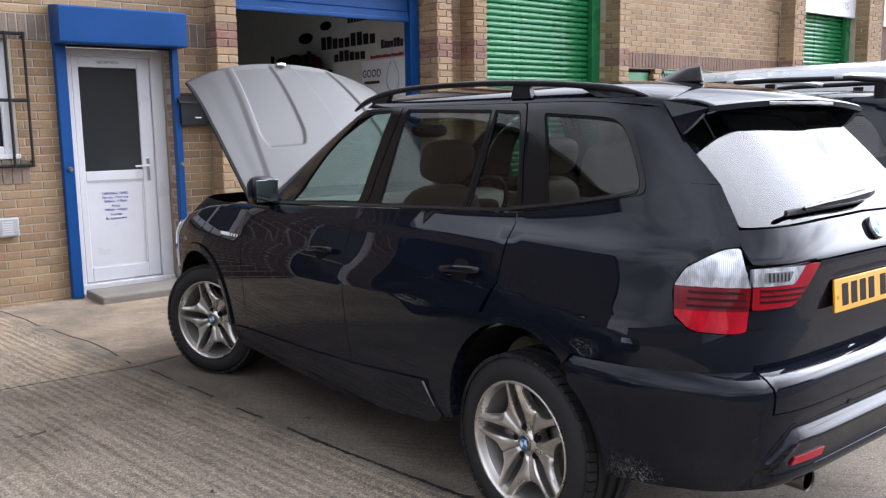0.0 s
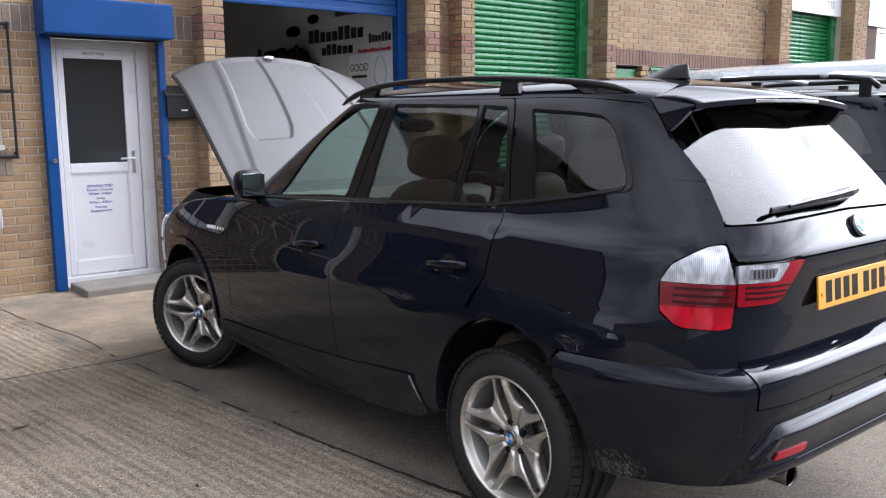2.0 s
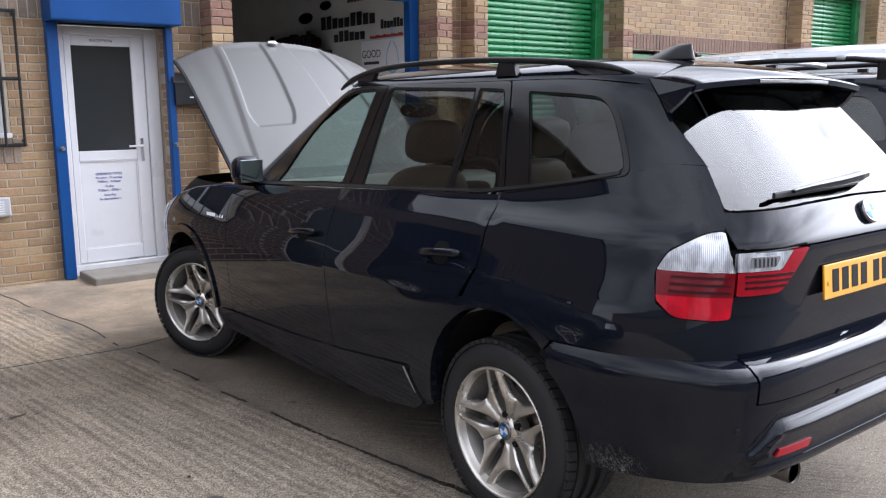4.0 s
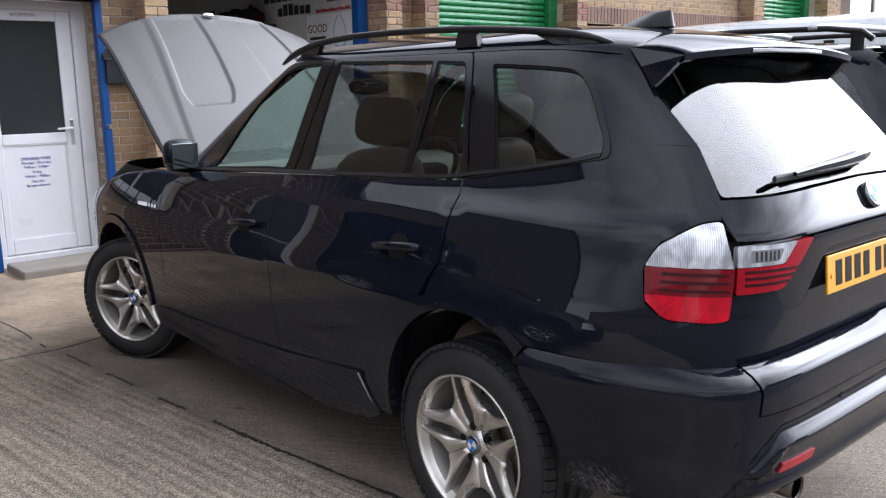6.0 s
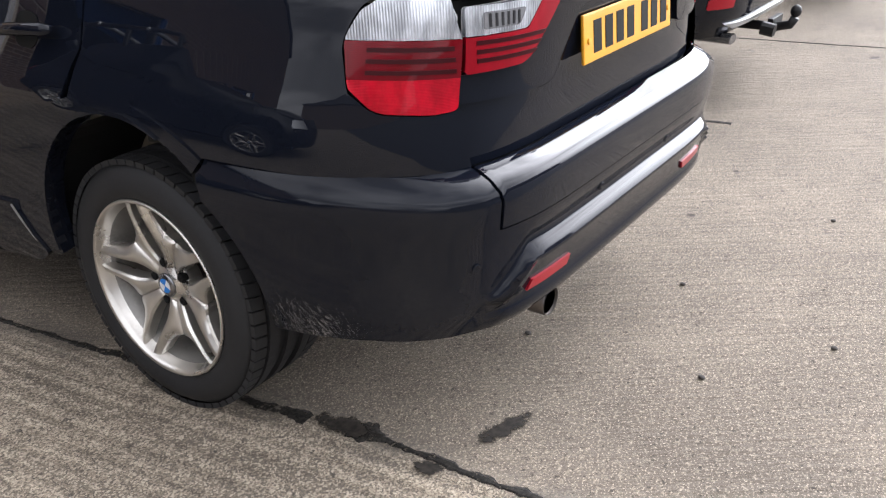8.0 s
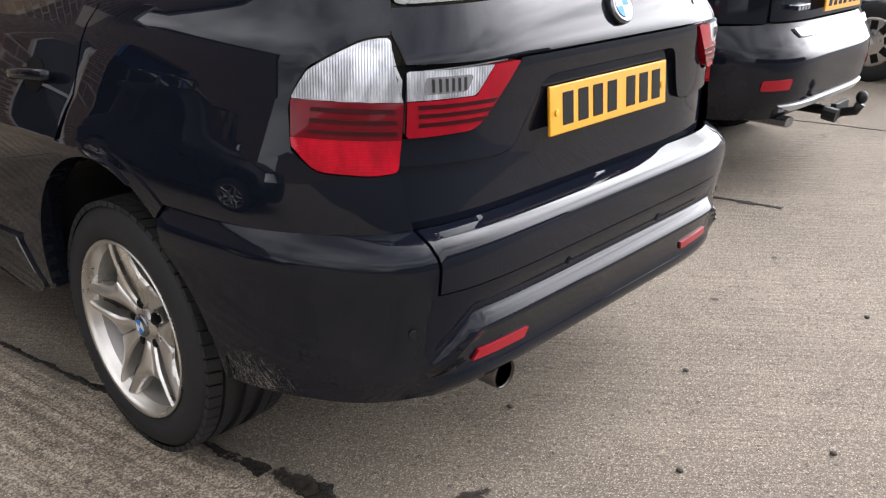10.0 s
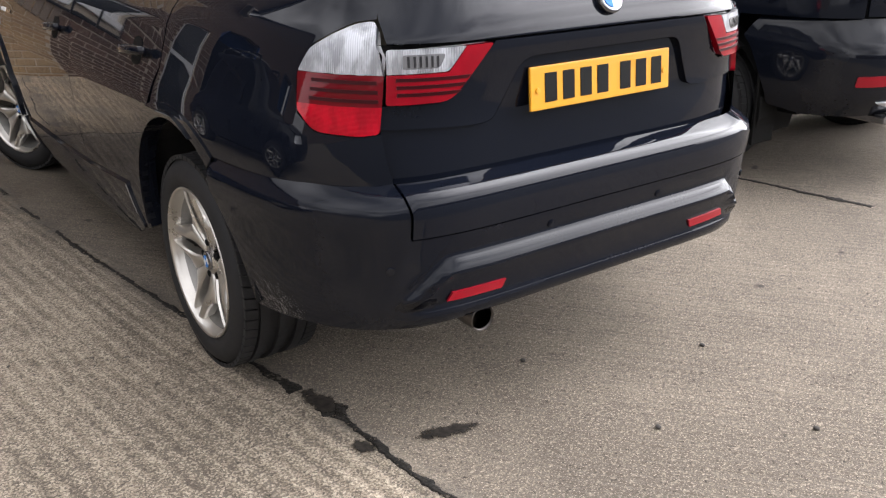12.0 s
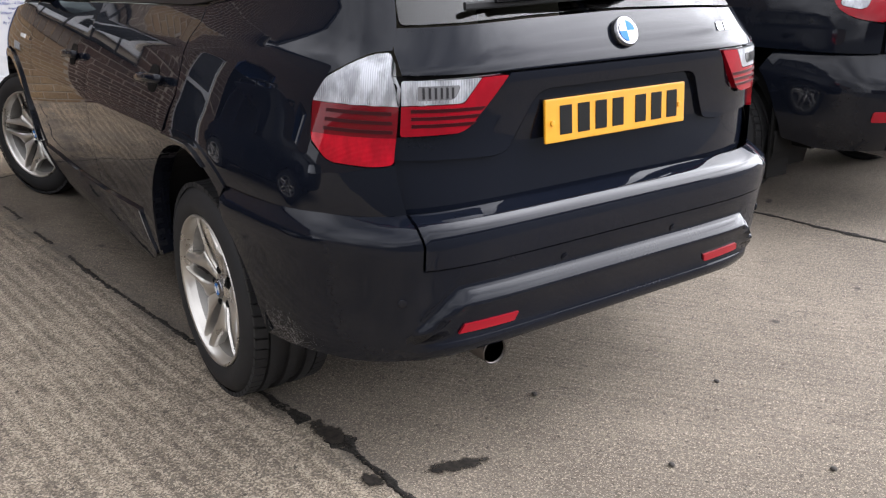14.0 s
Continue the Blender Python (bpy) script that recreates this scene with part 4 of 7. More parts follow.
tagged(part("door_chain", bar([(3.2, 6.12, 3.0), (3.2, 6.12, 1.2)], 0.02, 0.02), IRON), "thin dark hanging door chain in the workshop", "chain")

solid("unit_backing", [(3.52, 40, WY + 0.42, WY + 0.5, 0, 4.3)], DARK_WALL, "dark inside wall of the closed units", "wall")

# ---- green units ----
def shutter(name, x0, x1, z1, y, pitch=0.075):
    e = empty(name, "green corrugated steel roller shutter, closed", "shutter", kind="structure")
    z, n = 0.02, 0
    me = None
    while z < z1:
        if me is None:
            prof = [(0.012, 0.001), (-0.004, 0.006), (-0.013, 0.018), (-0.017, 0.036), (-0.013, 0.054), (-0.004, 0.066), (0.012, 0.071), (0.02, 0.074), (0.02, 0.0)]
            bm = loft([[(x, a, b) for a, b in prof] for x in (x0, x1)])
            bmesh.ops.recalc_face_normals(bm, faces=bm.faces)
            me = bpy.data.meshes.new("slat")
            bm.to_mesh(me)
            bm.free()
            me.materials.append(GREEN)
        o = new("slat", me)
        o.location = (0, y, z)
        o.parent = e
        z += pitch
    for a, b in ((x0 - 0.02, x0 + 0.10), (x1 - 0.16, x1 + 0.0)):
        part("side_rail", box(a, b, y - 0.10, y - 0.015, 0, z1, 0.005), GREEN, e)
    return e


shutter("shutter_1", 4.0, 6.42, 3.6, 6.05)
shutter("shutter_2", 11.3, 13.6, 3.4, 6.05)
sg = empty("shop_sign", "white shop sign with grey lettering over the green shutter", "sign")
part("board", box(11.32, 13.58, 5.86, 5.92, 3.38, 4.36, 0.004), SIGN, sg)
tagged(words("lettering", "& Bedrooms", 0.28, ALU, Matrix.Translation((12.6, 5.855, 3.60)) @ FACE, sg), kind="stuff")
win2 = empty("window_2", "white framed shop window with a green panel", "window", kind="structure")
part("window_post", box(14.7, 15.2, WY + 0.03, WY + 0.15, 1.2, 3.3, 0.004), FAR_BROWN, win2, "brown brick pier")
part("window_frame", boxes([(15.2, 15.35, WY + 0.05, WY + 0.15, 1.2, 3.3), (16.4, 16.5, WY + 0.05, WY + 0.15, 1.2, 3.3), (15.35, 19.5, WY + 0.05, WY + 0.15, 3.2, 3.3), (15.35, 19.5, WY + 0.05, WY + 0.15, 2.55, 2.62)]), WHITE, win2)
part("pane", box(15.35, 19.5, WY + 0.09, WY + 0.1, 2.62, 3.2), DOOR_GLASS, win2)
part("green_panel", box(15.35, 19.5, WY + 0.08, WY + 0.1, 1.2, 2.55), GREEN, win2)
part("fascia", box(14.7, 19.5, WY - 0.02, WY + 0.1, 3.3, 4.32), SIGN, win2)
for i, (a, b) in enumerate(((7.75, 8.35), (8.55, 9.1), (9.25, 9.85))):
    w3 = empty("window_3", "window behind a green scrolled iron grille", "window", kind="structure")
    part("pane", box(a, b, WY + 0.08, WY + 0.1, 1.4, 2.27), DOOR_GLASS, w3)
    for k in range(6):
        x = a + 0.04 + (b - a - 0.08) * k / 5
        part("grille_bar", bar([(x, WY + 0.01, 1.4), (x, WY + 0.01, 2.25)], 0.02, 0.02), GREEN, w3)
    part("grille_rail", boxes([(a, b, WY, WY + 0.02, 2.215, 2.25), (a, b, WY, WY + 0.02, 2.10, 2.12)]), GREEN, w3)
tagged(part("door_2", box(6.92, 7.48, WY + 0.08, WY + 0.12, 0, 2.22, 0.004), GREEN), "green painted side door", "door", kind="structure")
tagged(part("wall_cable", bar([(10.4, WY - 0.012, 3.33), (10.8, WY - 0.015, 3.30), (10.87, WY - 0.012, 3.26), (10.87, WY - 0.012, 2.3)], 0.009, 0.009), IRON), "thin dark cable fixed to brickwork", "cable")

# the taller unit next door
nb = empty("neighbour_building", "gabled brown brick unit with wide windows and blue roller doors", "building")
NH, NO = 4.9, [(-4.05, -3.3, 0.0, 2.3), (-6.8, -4.4, 0.0, 2.95), (-9.6, -8.0, 0.8, 2.4), (-13.4, -10.8, 0.0, 2.95)]
NX = [-18.0, *sorted(v for o in NO for v in o[:2]), -3.0]
rows = []
for a, b in zip(NX, NX[1:]):
    o = next((o for o in NO if o[0] <= a and b <= o[1]), None)
    rows += [(a, b, WY + 0.007, WY + 0.3, 0, NH)] if o is None else [(a, b, WY + 0.007, WY + 0.3, o[3], NH)] + ([(a, b, WY + 0.007, WY + 0.3, 0, o[2])] if o[2] > 0 else [])
part("wall", boxes(rows), MORTAR, nb)
part("gable", loft([[(-18.0, y, NH), (-3.0, y, NH), (-10.5, y, 9.0)] for y in (WY + 0.007, WY + 0.3)]), PANEL_WALL, nb)
for a, b in ((-2.8, -10.5), (-18.2, -10.5)):
    part("roof", loft([[(a, y, NH - 0.05), (b, y, 9.05), (b, y, 9.17), (a, y, NH + 0.07)] for y in (WY - 0.15, WY + 12)]), SLATE, nb)
# unseen rooms added behind the openings, dark for the paint to mirror
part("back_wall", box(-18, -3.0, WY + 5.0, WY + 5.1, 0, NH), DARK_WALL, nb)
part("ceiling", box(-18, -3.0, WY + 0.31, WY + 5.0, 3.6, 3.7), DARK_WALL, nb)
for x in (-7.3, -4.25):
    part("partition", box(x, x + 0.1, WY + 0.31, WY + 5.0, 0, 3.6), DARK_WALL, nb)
# brick darker than BROWN, which dims its reflection in the car's side
joined("brickwork", courses(-18.0, -3.0, 0, NH - 0.02, NO), FAR_BROWN, nb)
for x0, x1, z0, z1 in NO:
    if x1 - x0 > 2:
        z0 = 2.35 if x1 > -5 else z0          # the nearer one is rolled up, to mirror as a dark opening
        rd = part("roller_door", loft([[(x, WY + 0.55 + 0.006 * math.cos(2 * math.pi * k / 6), z0 + (z1 - z0) * k / 228) for k in range(229)] + [(x, WY + 0.62, z1), (x, WY + 0.62, z0)] for x in (x0, x1)]), BLUE, nb, "blue corrugated roller door")
        for a in (x0, x1 - 0.1):
            part("side_rail", box(a, a + 0.1, WY + 0.02, WY + 0.12, z0, z1), BLUE, rd)
        continue
    n = 1 if x1 - x0 < 1 else 3
    w = part("window_frame", boxes([(x0 + (x1 - x0 - 0.05) * k / n, x0 + (x1 - x0 - 0.05) * k / n + 0.05, WY + 0.06, WY + 0.13, z0, z1) for k in range(n + 1)] + [(x0, x1, WY + 0.065, WY + 0.125, z, z + 0.05) for z in (z0, z1 - 0.05, z0 + (z1 - z0) * 0.62)]), WHITE, nb, "white plastic frame")
    part("pane", box(x0, x1, WY + 0.09, WY + 0.1, z0, z1), DOOR_GLASS, w)

# plain buildings that close the yard behind and beside the camera
def shed(name, x0, x1, y0, y1, h, ridge, along):
    e = empty(name, "plain brown brick industrial building with a dark pitched roof", "building")
    part("wall", box(x0, x1, y0, y1, 0, h), PANEL_WALL, e)
    xm, ym = (x0 + x1) / 2, (y0 + y1) / 2
    V = [(x0 - 0.3, y0 - 0.3, h), (x1 + 0.3, y0 - 0.3, h), (x1 + 0.3, y1 + 0.3, h), (x0 - 0.3, y1 + 0.3, h)] + ([(xm, y0 - 0.3, h + ridge), (xm, y1 + 0.3, h + ridge)] if along == "y" else [(x0 - 0.3, ym, h + ridge), (x1 + 0.3, ym, h + ridge)])
    F = [(0, 1, 4), (1, 2, 5, 4), (2, 3, 5), (3, 0, 4, 5), (3, 2, 1, 0)] if along == "y" else [(0, 1, 5, 4), (1, 2, 5), (2, 3, 4, 5), (3, 0, 4), (3, 2, 1, 0)]
    link_mesh("roof", V, F, SLATE, e)
    return e


shed("side_building", -46, -30, -20, 6, 4.0, 2.0, "x")
shed("rear_building", -20, 40, -44, -32, 5.0, 2.5, "x")


# ---- the black estate car with its bonnet up ----
WIDTH = [(0.18, 0.80), (0.25, 0.86), (0.35, 0.89), (0.5, 0.905), (0.65, 0.91), (0.8, 0.908), (0.88, 0.895), (0.95, 0.874), (1.04, 0.846), (1.08, 0.833), (1.10, 0.820), (1.125, 0.791), (1.18, 0.75), (1.3, 0.70), (1.45, 0.635), (1.55, 0.588), (1.6, 0.56), (1.64, 0.525), (1.66, 0.49)]
REAR = [(0.18, -0.78), (0.6, -0.84), (0.76, -0.85), (0.88, -0.85), (1.0, -0.862), (1.085, -0.866), (1.12, -0.857), (1.16, -0.838), (1.2, -0.814), (1.3, -0.735), (1.45, -0.60), (1.55, -0.50), (1.6, -0.44), (1.64, -0.38), (1.66, -0.34)]
LOW = Shell(WIDTH, REAR, [(0.18, 3.5), (0.5, 3.62), (0.7, 3.66), (0.82, 3.65), (0.93, 3.57), (1.0, 3.47), (1.1, 3.28)], pf=5.5)
HIGH = Shell(WIDTH, REAR, [(1.0, 2.55), (1.1, 2.42), (1.3, 2.08), (1.5, 1.7), (1.6, 1.48), (1.64, 1.37), (1.66, 1.28)], pf=5.0)


BUMP_STEPS = curve([(0.38, 0.0), (0.395, -0.012), (0.418, -0.018), (0.428, -0.016), (0.448, -0.005), (0.455, -0.002), (0.53, -0.014), (0.543, -0.026), (0.549, -0.024), (0.578, 0.004), (0.584, 0.006), (0.62, 0.0), (0.76, 0.0)])


class Bumper(Shell):
    """The rear bumper: plain corners, and ledges in its middle."""

    def at(self, v, z):
        p = Shell.at(self, v, z)
        if abs(v) < 1.2 and p.y < 0:
            k = min(max((0.665 - abs(p.x)) / 0.05, 0), 1)
            e = min(max((abs(p.x) - 0.51) / 0.12, 0), 1)
            low = 0.085 * e * e if z > 0.46 else 0.0
            p.y += BUMP_STEPS(max(z + low, 0.38) if z + low < 0.60 or z > 0.60 else 0.60) * k * k * (3 - 2 * k)
        return p


BUMP = Bumper([(0.2, 0.84), (0.3, 0.872), (0.45, 0.895), (0.6, 0.91), (0.695, 0.918), (0.712, 0.916), (0.730, 0.906), (0.752, 0.891), (0.772, 0.878)],
              [(0.2, -0.78), (0.36, -0.855), (0.45, -0.886), (0.6, -0.898), (0.70, -0.905), (0.718, -0.904), (0.731, -0.895), (0.742, -0.8795), (0.7525, -0.860), (0.763, -0.838), (0.772, -0.820)], [(0.2, 3.5), (0.8, 3.6)], p=6.5)


def S(y, z, r=0.0, surf=LOW):
    return (A(surf.side(y, z)), z, r)


def H(y, z, r=0.0):
    return S(y, z, r, HIGH)


def B(x, z, r=0.0, surf=LOW):
    return (A(surf.back(x, z)), z, r)


def arc(yc, zc, r, a0, a1, n=14, surf=LOW, squash=1.0):
    return [S(yc + r * math.cos(radians(a0 + (a1 - a0) * i / n)), zc + squash * r * math.sin(radians(a0 + (a1 - a0) * i / n)), 0, surf) for i in range(n + 1)]


def belt(y):
    return float(np.interp(y, [-0.42, 0.14, 1.15, 1.93, 2.3], [1.296, 1.192, 1.147, 1.112, 1.095]))


def belt_line(y0, y1, up=0.0, surf=LOW):
    return [S(y, belt(y) + up, 0, surf) for y in np.linspace(y0, y1, 9)]


car = empty("estate_car", "black gloss five-door estate car with bonnet raised, parked on concrete", "car")
for side in (False, True):
    # lower side
    ft = [(2.202, 1.08), (2.19, 0.85), (2.168, 0.6), (2.147, 0.40)]
    mid = [(1.134, 1.147), (1.150, 0.96), (1.128, 0.756), (1.105, 0.599), (1.07, 0.42)]
    fd = panel("front_door", LOW, [S(*p) for p in ft] + [S(1.07, 0.41)] + [S(*p) for p in mid[::-1][1:]] + belt_line(1.134, 2.2), PAINT, car, mirror=side, gap=0.0019)
    rd = panel("rear_door", LOW, [S(*p) for p in mid] + [S(0.49, 0.44)] + arc(0.02, 0.375, 0.47, 9, 68, 8) + [S(0.116, 0.943), S(0.117, 1.105)] + belt_line(0.14, 1.134), PAINT, car, mirror=side, gap=0.0019)
    panel("rear_wing", LOW, belt_line(-0.40, 0.135) + [S(0.112, 1.105), S(0.111, 0.94)] + arc(0.02, 0.375, 0.47, 72, 127, 10) + [S(-0.27, 0.755), S(-0.5, 0.752), B(-0.735, 0.757), B(-0.640, 0.765), B(-0.659, 0.885), B(-0.70, 0.877, 0.02), S(-0.66, 0.883, 0.02), S(-0.604, 0.932, 0.015), S(-0.588, 1.01, 0.02), S(-0.600, 1.050, 0.03), S(-0.640, 1.098, 0.06), B(-0.662, 1.134, 0.03), B(-0.627, 1.140), B(-0.599, 1.19), B(-0.555, 1.32), S(-0.48, 1.327)], PAINT, car, mirror=side, gap=0.0, fold=0.0)
    wing_top = [(2.202, 1.082), (2.5, 1.068), (2.8, 1.035), (3.05, 0.985), (3.2, 0.935), (3.26, 0.90)]
    panel("front_wing", LOW, [S(2.147, 0.42), S(2.168, 0.6), S(2.19, 0.85)] + [S(*p) for p in wing_top] + [S(3.27, 0.75), S(3.28, 0.62)] + arc(2.795, 0.375, 0.45, 30, 186, 22), PAINT, car, mirror=side, gap=0.0019)
    lip_v = []
    for y, z in [(y, float(np.interp(y, [p[0] for p in wing_top], [p[1] for p in wing_top]))) for y in np.linspace(2.202, 3.24, 27)]:
        q = LOW.at(LOW.side(y, z), z)
        for k, up in ((0.0, -0.004), (0.012, 0.006), (0.04, 0.014), (0.085, 0.018), (0.09, -0.02)):
            lip_v.append(((q.x + k) * (-1 if side else 1), q.y, q.z + up))
    link_mesh("wing_lip", lip_v, [(5 * i + j, 5 * i + j + 1, 5 * i + j + 6, 5 * i + j + 5)[::-1 if side else 1] for i in range(26) for j in range(4)], PAINT, car, smooth=True)
    panel("front_bumper", LOW, [S(3.28, 0.60), S(3.27, 0.73), (A(2.95), 0.74, 0), (A(3.3), 0.73, 0), (A(3.999), 0.72, 0), (A(3.999), 0.28, 0), (A(3.3), 0.26, 0), (A(2.95), 0.27, 0)] + arc(2.795, 0.375, 0.445, -8, 28, 5), PAINT, car, mirror=side, step=0.08)
    panel("headlamp", LOW, [S(3.275, 0.76, 0.03), S(3.262, 0.905, 0.03), (A(3.2), 0.90, 0.03), (A(3.35), 0.86, 0.03), (A(3.35), 0.77, 0.03), (A(3.1), 0.75, 0.03)], CLEAR_LAMP, car, mirror=side, lift=0.004, label="clear glass headlamp")
    # arch flares and skirts
    panel("rear_arch_trim", LOW, arc(0.025, 0.38, 0.47, 8, 128, 24) + [S(-0.268, 0.752), S(-0.236, 0.715)] + [S(-0.003 + 0.352 * math.cos(radians(a)), 0.425 + 0.388 * math.sin(radians(a))) for a in range(130, -9, -6)] + [S(0.375, 0.355), S(0.42, 0.37)], PAINT, car, mirror=side, lift=0.005, fold=0.05, gap=0.0, step=0.03)
    ell = lambda w: [S(-0.003 + (0.352 + w * f) * math.cos(radians(t)), 0.425 + (0.388 + w * f) * math.sin(radians(t))) for t in range(114, -9, -6) for f in [min(1.0, (116 - t) / 40)]]
    panel("arch_lip", LOW, ell(0.022) + ell(0.0)[::-1], PAINT_WORN, car, mirror=side, lift=0.012, fold=0.03, gap=0.0, step=0.03)
    panel("front_arch_trim", LOW, arc(2.795, 0.375, 0.443, 14, 178, 24) + arc(2.795, 0.365, 0.41, 178, 14, 24), PAINT, car, mirror=side, lift=0.012, fold=0.05, gap=0.0, step=0.03)
    panel("side_skirt", LOW, [S(2.30, 0.30), S(2.325, 0.395, 0.02), S(2.15, 0.405), S(1.5, 0.418), S(1.0, 0.444), S(0.56, 0.484), S(0.512, 0.489, 0.012), S(0.46, 0.405), S(0.41, 0.355, 0.02), S(0.47, 0.315, 0.03), S(0.8, 0.275), S(1.3, 0.25)], PAINT_WORN, car, mirror=side, lift=0.011, fold=0.05, gap=0.0, label="scuffed black side skirt")
    panel("paint_chip", LOW, [S(0.524, 0.480), S(0.512, 0.486, 0.006), S(0.475, 0.430), S(0.446, 0.386), S(0.458, 0.394), S(0.494, 0.438)], CHIP, car, mirror=side, lift=0.0125, fold=0.0, gap=0.0, step=0.02, label="bare grey chip in the paint")
    # window frames and panes
    g_f = [H(1.81, 1.130, 0.03), H(1.73, 1.245, 0.06), H(1.60, 1.42, 0.08), H(1.44, 1.555, 0.07), H(1.175, 1.588, 0.02), H(1.20, 1.162, 0.02)]
    g_r = [H(1.055, 1.592, 0.02), H(0.463, 1.578, 0.012), H(0.452, 1.186, 0.012), H(1.035, 1.164, 0.02)]
    g_s = [H(0.440, 1.577, 0.012), H(0.292, 1.570, 0.02), H(0.145, 1.202, 0.02), H(0.428, 1.187, 0.012)]
    g_q = [H(0.160, 1.561, 0.02), H(-0.06, 1.548, 0.05), H(-0.215, 1.532, 0.10), H(-0.383, 1.288, 0.06), H(0.006, 1.224, 0.02)]
    q_t = [H(0.243, 1.577, 0.01), H(-0.07, 1.562, 0.05), H(-0.227, 1.544, 0.10), H(-0.402, 1.286, 0.06), H(-0.33, 1.274, 0.03), H(0.118, 1.196, 0.01)]
    panel("front_door_frame", HIGH, belt_line(1.134, 2.1, 0.004, HIGH) + [H(1.96, 1.20, 0.05), H(1.70, 1.46, 0.2), H(1.43, 1.592, 0.1), H(1.25, 1.604, 0.05), H(1.10, 1.606), H(1.12, 1.3)], TRIM, fd, holes=[g_f], mirror=side, step=0.04, lift=0.002)
    panel("rear_door_frame", HIGH, belt_line(0.118, 1.130, 0.004, HIGH) + [H(1.116, 1.3), H(1.096, 1.606), H(0.277, 1.604, 0.02), H(0.186, 1.37, 0.1)], TRIM, rd, holes=[g_r, g_s], mirror=side, step=0.04, lift=0.002)
    panel("upper_wing", HIGH, belt_line(-0.397, 0.114, 0.0, HIGH) + [H(0.182, 1.37), H(0.272, 1.603), H(0.08, 1.603), H(-0.10, 1.597), H(-0.29, 1.576), B(-0.43, 1.588), B(-0.465, 1.55), B(-0.508, 1.50), B(-0.532, 1.45), B(-0.555, 1.322), S(-0.48, 1.327)], PAINT, car, holes=[g_q], mirror=side, step=0.04, gap=0.0, fold=0.0)
    panel("quarter_trim", HIGH, q_t, TRIM, car, holes=[g_q], mirror=side, step=0.04, lift=0.004, fold=0.006, gap=0.0)
    for nm, g, m, lb in (("front_window", g_f, PANE, "clear front door glass"), ("rear_window", g_r, PANE_DARK, "tinted rear door glass"), ("small_window", g_s, PANE_DARK, "tinted rear door glass"), ("quarter_window", g_q, PANE_DARK, "tinted quarter glass")):
        panel(nm, HIGH, g, m, car, mirror=side, fold=0.0, gap=-0.004, lift=-0.006, label=lb)
        panel("window_seal", HIGH, g, BLACK, car, holes=[inset(fillet(list(g)), 0.004)], mirror=side, step=0.03, fold=0.005, gap=-0.003, lift=0.0)
    panel("waist_strip", HIGH, belt_line(-0.36, 2.05, 0.012, HIGH) + belt_line(-0.36, 2.05, 0.0, HIGH)[::-1], TRIM_SATIN, car, mirror=side, lift=0.008, fold=0.008, gap=0.0, step=0.06)
    # tail lamp in the wing
    lo = [B(-0.661, 0.886, 0.012), B(-0.641, 1.06), B(-0.629, 1.136, 0.012), B(-0.662, 1.130, 0.03), S(-0.644, 1.094, 0.06), S(-0.604, 1.048, 0.03), S(-0.592, 1.012, 0.02), S(-0.608, 0.934, 0.015), S(-0.66, 0.886, 0.02), B(-0.70, 0.880, 0.02)]
    lamp = panel("tail_lamp", LOW, lo, LAMP_BACK, car, mirror=side, lift=-0.03, fold=0.0, label="red and clear tail lamp")
    panel("clear_lens", LOW, [B(-0.646, 1.02), B(-0.629, 1.136, 0.012), B(-0.662, 1.130, 0.03), S(-0.644, 1.094, 0.06), S(-0.604, 1.048, 0.03), S(-0.593, 1.02, 0.01)], LENS_CLEAR, lamp, mirror=side, lift=0.003, fold=0.02, gap=0.001)
    panel("dark_red_lens", LOW, [B(-0.654, 0.948), B(-0.646, 1.02), S(-0.593, 1.02, 0.01), S(-0.604, 0.948, 0.01)], LENS_DARK, lamp, mirror=side, lift=0.003, fold=0.02, gap=0.0)
    panel("red_lens", LOW, [B(-0.661, 0.886, 0.012), B(-0.654, 0.948), S(-0.604, 0.948), S(-0.608, 0.934, 0.015), S(-0.66, 0.886, 0.02), B(-0.70, 0.880, 0.02)], LENS_BRIGHT, lamp, mirror=side, lift=0.003, fold=0.02, gap=0.0)
    for k in range(3):
        z = 0.958 + 0.021 * k
        panel("lamp_bar", LOW, [B(-0.660, z), B(-0.660, z + 0.008), S(-0.638, z + 0.008), S(-0.638, z)], DARK_RED, lamp, mirror=side, lift=0.0045, fold=0.003, gap=0.0, step=0.03)
    lamp2 = panel("tailgate_lamp", LOW, [B(-0.648, 0.950, 0.01), B(-0.636, 1.080, 0.01), B(-0.385, 1.083, 0.01), B(-0.49, 0.965, 0.03), B(-0.515, 0.953, 0.02)], LAMP_BACK, car, mirror=side, lift=-0.03, fold=0.0, label="red and clear tailgate lamp")
    panel("clear_lens", LOW, [B(-0.642, 1.022, 0.003), B(-0.637, 1.079, 0.008), B(-0.462, 1.081, 0.003), B(-0.508, 1.024, 0.01)], LENS_CLEAR, lamp2, mirror=side, lift=0.004, fold=0.02, gap=0.001)
    panel("red_lens", LOW, [B(-0.648, 0.951, 0.01), B(-0.642, 1.022), B(-0.508, 1.024), B(-0.462, 1.081), B(-0.386, 1.083, 0.01), B(-0.49, 0.966, 0.03), B(-0.515, 0.954, 0.02)], LENS_RED, lamp2, mirror=side, lift=0.004, fold=0.02, gap=0.001)
    panel("reflector_bowl", LOW, [B(-0.610, 1.034, 0.005), B(-0.608, 1.066, 0.005), B(-0.515, 1.067, 0.01), B(-0.53, 1.035, 0.01)], GREY_LAMP, lamp2, mirror=side, lift=0.0055, fold=0.02, gap=0.0)
